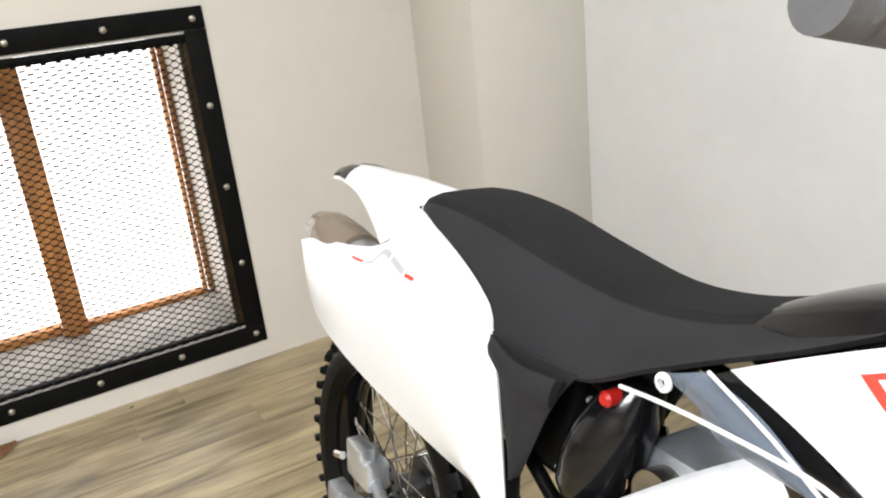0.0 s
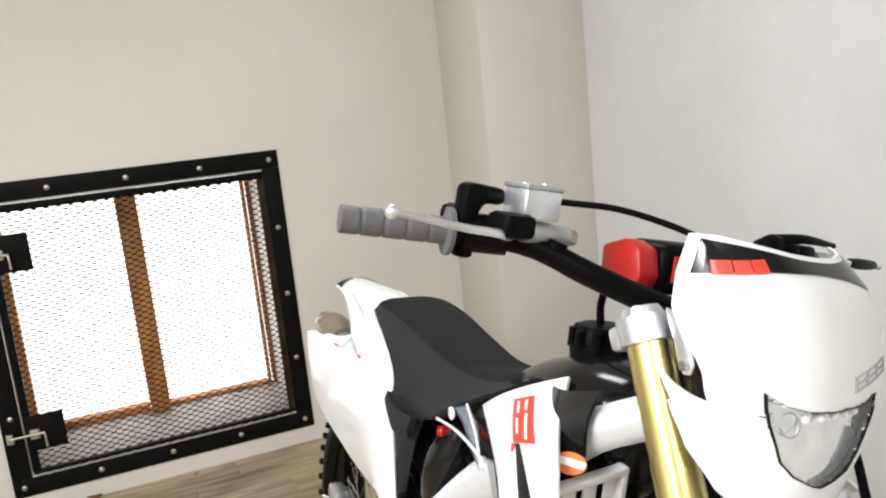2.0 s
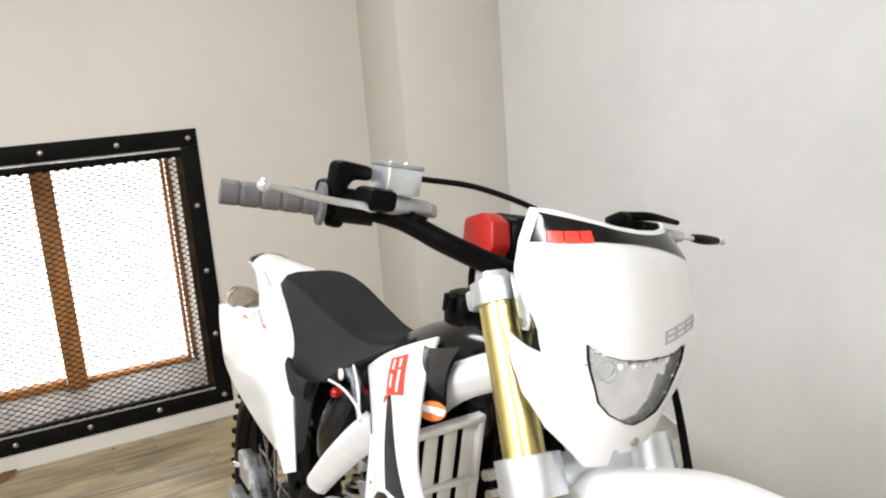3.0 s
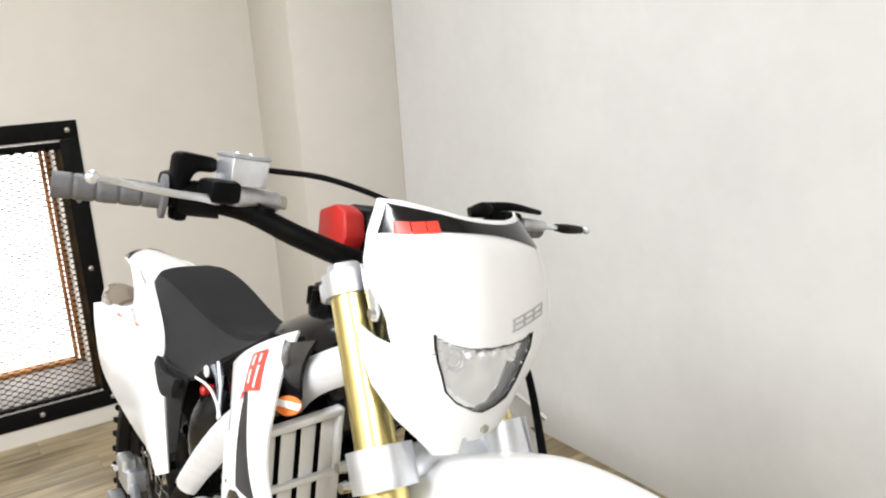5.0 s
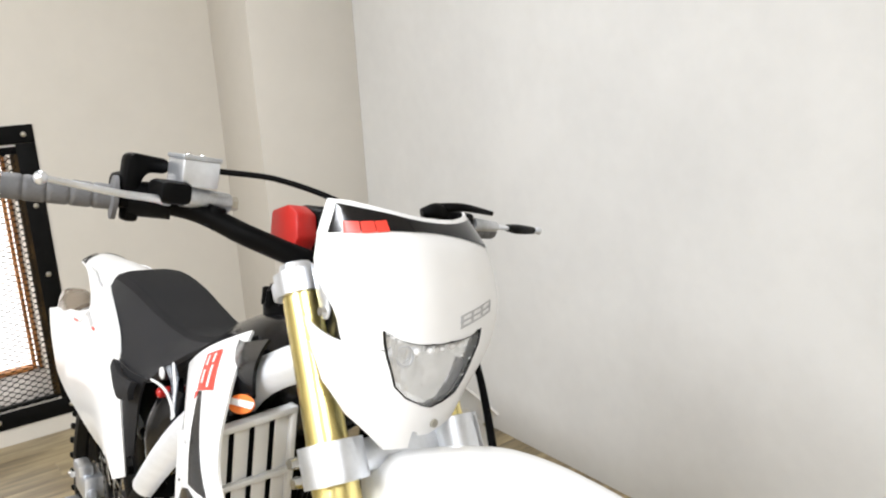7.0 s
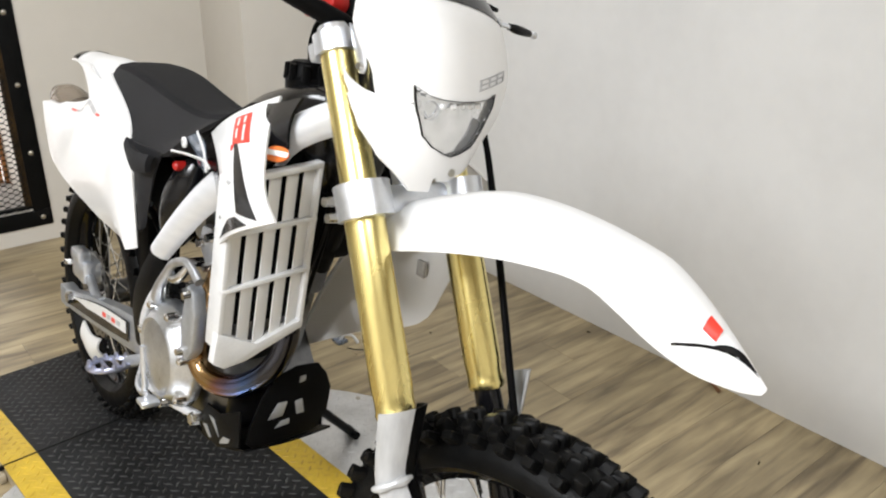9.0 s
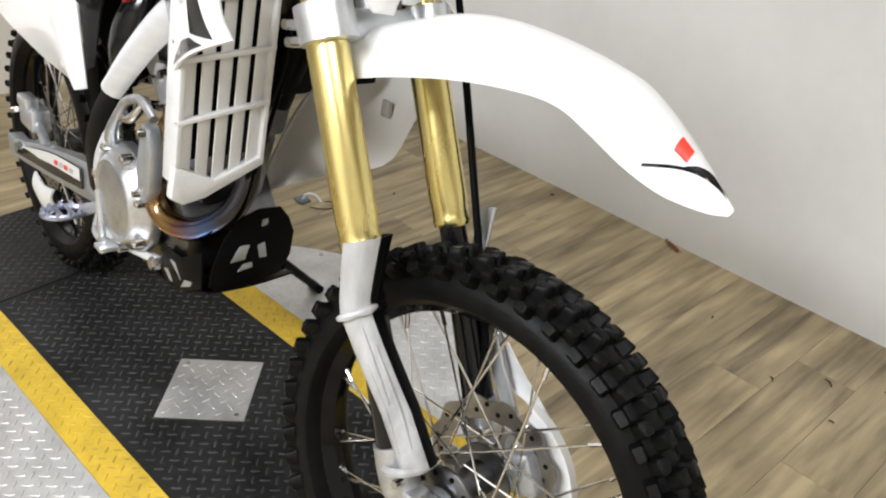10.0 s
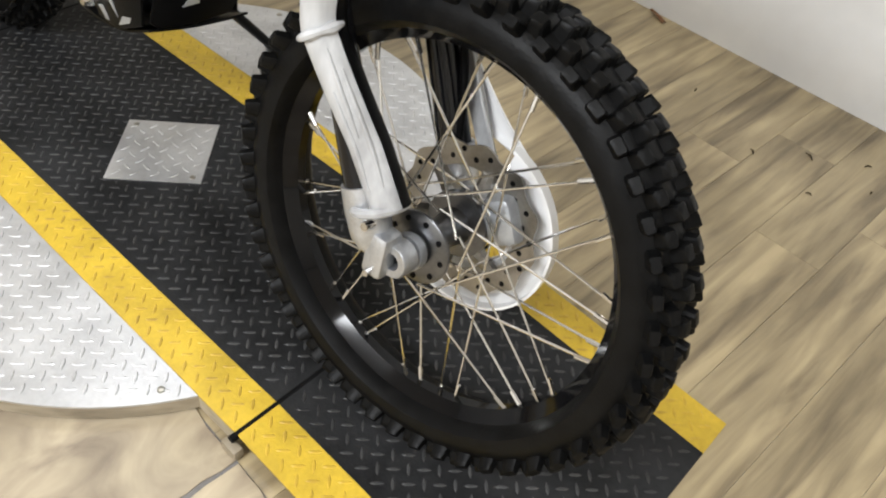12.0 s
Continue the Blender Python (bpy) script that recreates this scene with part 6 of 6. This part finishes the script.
def build_engine():
    case = part("crankcase", prism([(-0.62, 0.43), (-0.60, 0.55), (-0.50, 0.60), (-0.36, 0.58), (-0.30, 0.50), (-0.31, 0.40), (-0.40, 0.365), (-0.56, 0.37)], "Y", -0.100, 0.10, 0.018), HUB, bike, "dull cast aluminium engine case")
    part("cylinder", prism([(-0.44, 0.56), (-0.31, 0.545), (-0.265, 0.69), (-0.40, 0.72)], "Y", -0.070, 0.060, 0.012), HUB, bike, "dark cast cylinder")
    part("cylinder_head", prism([(-0.41, 0.715), (-0.255, 0.685), (-0.225, 0.80), (-0.38, 0.84)], "Y", -0.075, 0.070, 0.015), HUB, bike)
    part("rocker_cover", prism([(-0.385, 0.842), (-0.228, 0.803), (-0.215, 0.835), (-0.36, 0.880)], "Y", -0.07, 0.07, 0.014), BLACK, bike)
    cov = part("clutch_cover", lathe([(-0.115, 0.108), (-0.132, 0.109), (-0.142, 0.104), (-0.158, 0.088), (-0.164, 0.084), (-0.167, 0.078), (-0.163, 0.072), (-0.168, 0.040), (-0.170, 0.0)], "Y", (-0.482, 0, 0.505), 48), COVER, bike, "round aluminium clutch cover")
    for i in range(7):
        a = 2 * math.pi * i / 7 + 0.3
        part("cover_bolt", lathe([(-0.14, 0.009), (-0.160, 0.009), (-0.163, 0.005), (-0.163, 0.0)], "Y", (-0.482 + 0.103 * math.cos(a), 0, 0.505 + 0.103 * math.sin(a)), 10), STEEL, cov)
    for k in range(3):
        x = -0.56 + 0.055 * k
        part("case_rib", prism([(x, 0.385), (x + 0.008, 0.385), (x + 0.012, 0.46), (x + 0.004, 0.46)], "Y", -0.124, -0.113, 0.002), ALU, case)
        part("case_bolt", lathe([(-0.128, 0.0), (-0.128, 0.006), (-0.113, 0.0075)], "Y", (x + 0.02, 0, 0.395 + 0.006 * (k % 2)), 8), STEEL, case)
    part("oil_plug", lathe([(-0.135, 0.0), (-0.135, 0.012), (-0.128, 0.014), (-0.11, 0.014)], "Y", (-0.385, 0, 0.405), 6), STEEL, case)
    part("frame_rail", tube([(-0.640, -0.128, 0.372), (-0.52, -0.128, 0.385), (-0.38, -0.120, 0.412)], (0.012, 0.011, 0.009), 10, 12), FRAME, bike, "satin aluminium lower frame rail")
    part("coolant_pipe", tube([(-0.530, -0.128, 0.590), (-0.524, -0.146, 0.610), (-0.505, -0.150, 0.645), (-0.462, -0.150, 0.692), (-0.440, -0.149, 0.712), (-0.388, -0.149, 0.733), (-0.350, -0.152, 0.732), (-0.312, -0.155, 0.720)], (0.012, 0.012, 0.009, 0.0085, 0.0085, 0.0085, 0.008, 0.008), 14, 48), LUG, bike, "bent grey coolant pipe")
    gate = part("side_casting", prism([(-0.396, 0.560), (-0.368, 0.540), (-0.340, 0.572), (-0.328, 0.650), (-0.340, 0.692), (-0.366, 0.700), (-0.382, 0.650), (-0.392, 0.610)], "Y", -0.156, -0.128, 0.008), ALU, bike, "upright cast aluminium housing")
    for x, z in ((-0.378, 0.560), (-0.352, 0.682)):
        part("flange_bolt", lathe([(-0.168, 0.0), (-0.168, 0.007), (-0.154, 0.009)], "Y", (x, 0, z), 10), STEEL, gate)
    head = part("head_casting", prism([(-0.455, 0.745), (-0.415, 0.700), (-0.395, 0.690), (-0.370, 0.720), (-0.350, 0.765), (-0.400, 0.790), (-0.440, 0.785)], "Y", -0.098, -0.074, 0.010), BRUSHED, bike, "bright cast cylinder head side")
    for x, z in ((-0.428, 0.752), (-0.392, 0.772), (-0.398, 0.712)):
        part("head_bolt", lathe([(-0.110, 0.0), (-0.110, 0.008), (-0.096, 0.010)], "Y", (x, 0, z), 8), STEEL, head)
    part("oil_line", tube([(-0.53, -0.13, 0.60), (-0.50, -0.14, 0.66), (-0.44, -0.14, 0.68), (-0.42, -0.12, 0.72)], 0.009, 10, 20), STEEL, bike)
    part("oil_line", tube([(-0.56, -0.128, 0.52), (-0.59, -0.135, 0.61), (-0.52, -0.14, 0.72)], 0.007, 10, 20), BRUSHED, bike)
    part("carburettor", box((-0.52, -0.06, 0.71), (-0.43, 0.06, 0.82), 0.018), ALU, bike)
    part("throttle_wheel", lathe([(-0.085, 0.0), (-0.085, 0.03), (-0.06, 0.03), (-0.06, 0.0)], "Y", (-0.475, 0, 0.775), 20), ZINC, bike)
    # header: leaves the head, drops before the case, loops back up the right side
    pts = [(-0.262, -0.02, 0.730), (-0.222, -0.024, 0.690), (-0.212, -0.034, 0.622), (-0.226, -0.058, 0.565), (-0.278, -0.090, 0.518), (-0.342, -0.114, 0.508), (-0.382, -0.124, 0.540), (-0.364, -0.127, 0.610), (-0.356, -0.118, 0.668), (-0.385, -0.085, 0.712), (-0.44, -0.062, 0.735), (-0.60, -0.060, 0.740), (-0.73, -0.070, 0.735)]
    part("exhaust_header", tube(pts, (0.021, 0.021, 0.021, 0.022, 0.022, 0.021, 0.020, 0.0175, 0.0165, 0.017, 0.018, 0.018, 0.018), 18, 80), HEAT, bike, "heat-tinted bronze exhaust header")
    # skid plate with cut-outs
    sk = part("skid_plate", prism([(-0.098, 0.428), (-0.092, 0.462), (-0.070, 0.515), (-0.044, 0.552), (0.0, 0.566), (0.045, 0.563), (0.064, 0.538), (0.076, 0.507), (0.071, 0.460), (0.050, 0.424), (-0.02, 0.414), (-0.085, 0.416)], "X", -0.224, -0.219, 0.0012), BLACK, bike, "black skid plate with bright cut-outs")
    for hole in ([(0.005, 0.530), (0.018, 0.534), (0.018, 0.545), (0.006, 0.544)], [(-0.057, 0.468), (-0.027, 0.470), (-0.018, 0.498), (-0.038, 0.499)],
                 [(0.003, 0.466), (0.019, 0.466), (0.013, 0.497), (-0.002, 0.494)], [(-0.042, 0.447), (-0.011, 0.450), (-0.012, 0.461), (-0.030, 0.460)]):
        part("cut_out", prism(hole, "X", -0.2195, -0.2180, 0.0004), ALU, sk)
    run = [(-0.58, 0.352), (-0.42, 0.352), (-0.315, 0.372), (-0.222, 0.412)]
    part("skid_floor", Sheet([(x, -0.100, z) for x, z in run], [(x, 0.085, z) for x, z in run], (0, 0, -0.006), 18, 8).solid(0.004, -1), BLACK, sk)
    for s in (-1, 1):
        edge = -0.110 if s < 0 else 0.062
        wing = part("skid_plate_side", prism([(-0.394, 0.404), (-0.357, 0.449), (-0.300, 0.455), (-0.222, 0.499), (-0.222, 0.424), (-0.308, 0.380), (-0.376, 0.376)], "Y", edge - 0.002, edge + 0.002, 0.0008), BLACK, bike, "black skid plate wing")
        for hole in ([(-0.345, 0.430), (-0.325, 0.432), (-0.302, 0.405)], [(-0.372, 0.398), (-0.356, 0.404), (-0.335, 0.386), (-0.345, 0.382)], [(-0.300, 0.392), (-0.262, 0.412), (-0.255, 0.424), (-0.285, 0.414)]):
            part("cut_out", prism(hole, "Y", edge + s * 0.0025 - 0.0006, edge + s * 0.0025 + 0.0006, 0.0), ALU, wing)
    part("brake_pedal", tube([(-0.66, -0.125, 0.40), (-0.62, -0.150, 0.375), (-0.54, -0.165, 0.40), (-0.545, -0.168, 0.50)], 0.007, 10, 24), BRUSHED, bike, "forged brake pedal")
    part("pedal_tip", box((-0.495, -0.200, 0.404), (-0.460, -0.162, 0.416), 0.004), BRUSHED, bike)
    part("pedal_arm", tube([(-0.54, -0.165, 0.395), (-0.48, -0.172, 0.408)], 0.007, 10), BRUSHED, bike)


build_engine()


def build_radiators():
    shear = Matrix.Identity(4)
    shear[0][2], shear[0][3] = 0.115, -0.113

    def leaning(name, bm, mat, parent, label=""):
        bm.transform(shear)
        return part(name, bm, mat, parent, label)
    for s in (-1, 1):
        x0 = -0.085
        leaning("radiator", box((x0 - 0.035, -0.200 if s < 0 else 0.060, 0.72 if s < 0 else 0.82), (x0 - 0.010, -0.072 if s < 0 else 0.150, 0.975), 0.004), BLACK, bike, "black radiator core behind a pale louvred guard")
        if s > 0:
            continue
        # guard: frame, four columns of slanted louvres, two cross ribs
        ya, yb = 0.068, 0.216

        def top(y):
            return 0.990 - (y - ya) / (yb - ya) * 0.022

        def bot(y):
            return max(0.660, 0.706 - (y - ya) * 0.47)
        fr = leaning("radiator_guard", prism([(s * ya, bot(ya)), (s * ya, top(ya)), (s * (ya + 0.008), top(ya)), (s * (ya + 0.008), bot(ya))], "X", x0 - 0.006, x0 + 0.012, 0.002), PALE, bike, "pale plastic louvred radiator guard")
        leaning("guard_rail", prism([(s * yb, 0.690), (s * yb, top(yb)), (s * (yb - 0.010), top(yb)), (s * (yb - 0.010), 0.690)], "X", x0 - 0.03, x0 + 0.012, 0.002), PALE, fr)
        leaning("guard_rail", prism([(s * ya, top(ya)), (s * yb, top(yb)), (s * yb, top(yb) - 0.010), (s * ya, top(ya) - 0.010)], "X", x0 - 0.006, x0 + 0.0125, 0.002), PALE, fr)
        leaning("guard_rail", prism([(s * ya, bot(ya)), (s * 0.165, 0.661), (s * 0.200, 0.655), (s * (yb + 0.004), 0.668), (s * yb, 0.722), (s * (yb - 0.030), 0.708), (s * 0.150, 0.690), (s * ya, bot(ya) + 0.016)], "X", x0 - 0.006, x0 + 0.0125, 0.002), PALE, fr)
        for k in range(5):
            y = ya + 0.018 + (yb - ya - 0.036) * k / 4
            m = Matrix.Translation((x0 + 0.002, s * y, 0)) @ Matrix.Rotation(s * radians(-14), 4, "Z")
            leaning("louvre", box((-0.0016, -0.0112, bot(y) + 0.004), (0.0016, 0.0112, top(y) - 0.004), 0.001, turn=m), LOUVRE, fr)
        for f in (0.36, 0.66):
            za, zb = bot(ya) + (top(ya) - bot(ya)) * f, bot(yb) + (top(yb) - bot(yb)) * f + 0.015
            leaning("guard_rib", prism([(s * ya, za), (s * yb, zb), (s * yb, zb + 0.008), (s * ya, za + 0.008)], "X", x0 + 0.002, x0 + 0.013, 0.0015), PALE, fr)
    part("down_tube", tube([(-0.075, 0, 1.02), (-0.120, 0, 0.90), (-0.175, 0, 0.78)], (0.024, 0.022, 0.020), 14, 14), BLACK, bike, "black frame down tube")
    # Black boxes added to darken the gaps behind and between the radiators.
    part("rear_filler", box((-0.190, -0.125, 0.72), (-0.145, -0.075, 0.965), 0.010), BLACK, bike, "black filler box behind the radiator")
    part("middle_filler", box((-0.195, -0.078, 0.80), (-0.135, 0.045, 0.99), 0.016), BLACK, bike, "black filler box between the radiators")
    part("coolant_hose", tube([(-0.12, -0.070, 0.955), (-0.10, 0.0, 0.965), (-0.12, 0.065, 0.945)], 0.014, 12, 16), BLACK, bike)
    part("coolant_hose", tube([(-0.150, -0.080, 0.745), (-0.175, -0.03, 0.72), (-0.22, -0.02, 0.70)], 0.014, 12, 12), BLACK, bike)
    lab = Matrix.Translation((-0.080, -0.146, 1.003)) @ Matrix.Rotation(radians(28), 4, "Z") @ Matrix.Rotation(radians(-42), 4, "X") @ Matrix.Diagonal((0.86, 1, 0.55, 1))
    ob = part("warning_label", lathe([(0.0, 0.0), (0.0, 0.024), (0.0022, 0.024), (0.0022, 0.0)], "Y", (0, 0, 0), 28), ORANGE, bike, "oval orange and white warning label")
    bm = box((-0.0225, -0.0012, -0.007), (0.0225, -0.0004, 0.009), 0.0)
    part("label_band", bm, WHITE, ob)
    ob.matrix_basis = lab
    # left lower shroud that shows between the forks
    rear = [(-0.176, 0.212, 0.959), (-0.298, 0.169, 0.786), (-0.359, 0.137, 0.661), (-0.387, 0.100, 0.525)]
    low = part("lower_shroud", Sheet(rear, [(0.024, 0.201, 0.921), (-0.023, 0.168, 0.781), (-0.058, 0.146, 0.694), (-0.189, 0.128, 0.628), (-0.378, 0.098, 0.519)], (0, 0.012, 0), 24, 10).solid(0.0012), THIN, bike, "thin white lower side shroud")
    part("shroud_flange", Sheet([(x, y - 0.003, z) for x, y, z in rear], [(x + 0.034 - 0.008 * k, y - 0.008, z + 0.016 - 0.004 * k) for k, (x, y, z) in enumerate(rear)], (0, -0.003, 0.003), 20, 5).solid(0.003), WHITE, low)
    part("shroud_vent", box((-0.105, 0.160, 0.765), (-0.085, 0.168, 0.795), 0.002), SILL, low)
    for k, y in enumerate((-0.045, -0.03)):
        part("wiring", tube([(-0.09, y, 1.0), (-0.105 - 0.01 * k, y * 0.8, 0.88), (-0.15, y, 0.76), (-0.20, y * 0.9, 0.64)], 0.005 - 0.001 * k, 8, 20), BLACK, bike)


build_radiators()

def build_stand():
    inv = BIKE_POSE.inverted()
    foot = inv @ Vector((1.150, 0.622, 0.012))
    hip = Vector((-0.53, 0.12, 0.375))
    st = part("side_stand", tube([hip, foot], (0.013, 0.011), 12), BLACK, bike, "black steel side stand")
    part("stand_foot", tube([foot - Vector((0.03, 0, 0.0)), foot + Vector((0.02, 0, 0.0))], 0.012, 10), BLACK, st)
    part("stand_bracket", box((-0.56, 0.09, 0.35), (-0.50, 0.125, 0.40), 0.006), BLACK, st)


build_stand()

# ---- small scraps on the floor ----
leaf = thing("dry_leaf", Sheet([(2.19, 0.155, FLOOR + 0.003), (2.205, 0.19, FLOOR + 0.010), (2.225, 0.225, FLOOR + 0.004)], [(2.205, 0.15, FLOOR + 0.004), (2.222, 0.185, FLOOR + 0.003), (2.23, 0.222, FLOOR + 0.006)], (0, 0, 0.004), 8, 4).solid(0.001), LEAF, "small dry brown leaf on the floor", "leaf", "leaves on the floor")
thing("dry_leaf", Sheet([(-0.03, 2.66, FLOOR + 0.003), (0.0, 2.69, FLOOR + 0.030), (0.045, 2.72, FLOOR + 0.004)], [(-0.01, 2.64, FLOOR + 0.004), (0.02, 2.665, FLOOR + 0.008), (0.055, 2.70, FLOOR + 0.020)], (0, 0, 0.010), 8, 4).solid(0.001), LEAF, "curled dry brown leaf by the wall", "leaf", "leaves on the floor")

for x, y, ang, ln in ((1.978, -0.11, 20, 0.016), (1.966, -0.455, 60, 0.03), (2.05, -0.569, 140, 0.018), (1.96, -0.62, 10, 0.010), (1.833, -0.527, 100, 0.015), (1.865, -0.355, 45, 0.02), (1.726, 1.008, 80, 0.012), (1.579, 0.94, 15, 0.010), (2.169, 0.665, 120, 0.016), (0.42, 2.70, 30, 0.02)):
    c, s = math.cos(radians(ang)) * ln / 2, math.sin(radians(ang)) * ln / 2
    thing("wood_chip", tube([(x - c, y - s, FLOOR + 0.0022), (x + s * 0.2, y - c * 0.2, FLOOR + 0.0045), (x + c, y + s, FLOOR + 0.0022)], (0.0012, 0.0024, 0.001), 6, 8), RUST, "small dark wood chip on the floor", "chip", "chips on the floor")
tie = tagged(new("plastic_bracket"), "clear plastic bracket lying on the floor beside the turntable", "bracket")
part("base", box((1.425, 1.13, FLOOR), (1.465, 1.18, FLOOR + 0.012), 0.004), WRAP, tie)
part("hook", tube([(1.445, 1.15, FLOOR + 0.010), (1.455, 1.14, FLOOR + 0.03), (1.475, 1.12, FLOOR + 0.028), (1.485, 1.10, FLOOR + 0.006)], 0.005, 8, 14), PALE, tie)
thing("wire_scrap", tube([(1.44, 1.10, FLOOR + 0.003), (1.46, 1.06, FLOOR + 0.006), (1.50, 1.05, FLOOR + 0.003), (1.53, 1.08, FLOOR + 0.004), (1.50, 1.10, FLOOR + 0.003)], 0.0018, 6, 30), IRON, "thin curled wire scrap on the floor", "wire")

# ---- floor pieces ----
lay_planks()
lay_stone()

# ---- plan to metres ----
for ob in list(scene.collection.objects):
    if ob.parent is None and ob.type != "CAMERA":
        ob.matrix_basis = Matrix.Scale(UNIT, 4) @ ob.matrix_basis
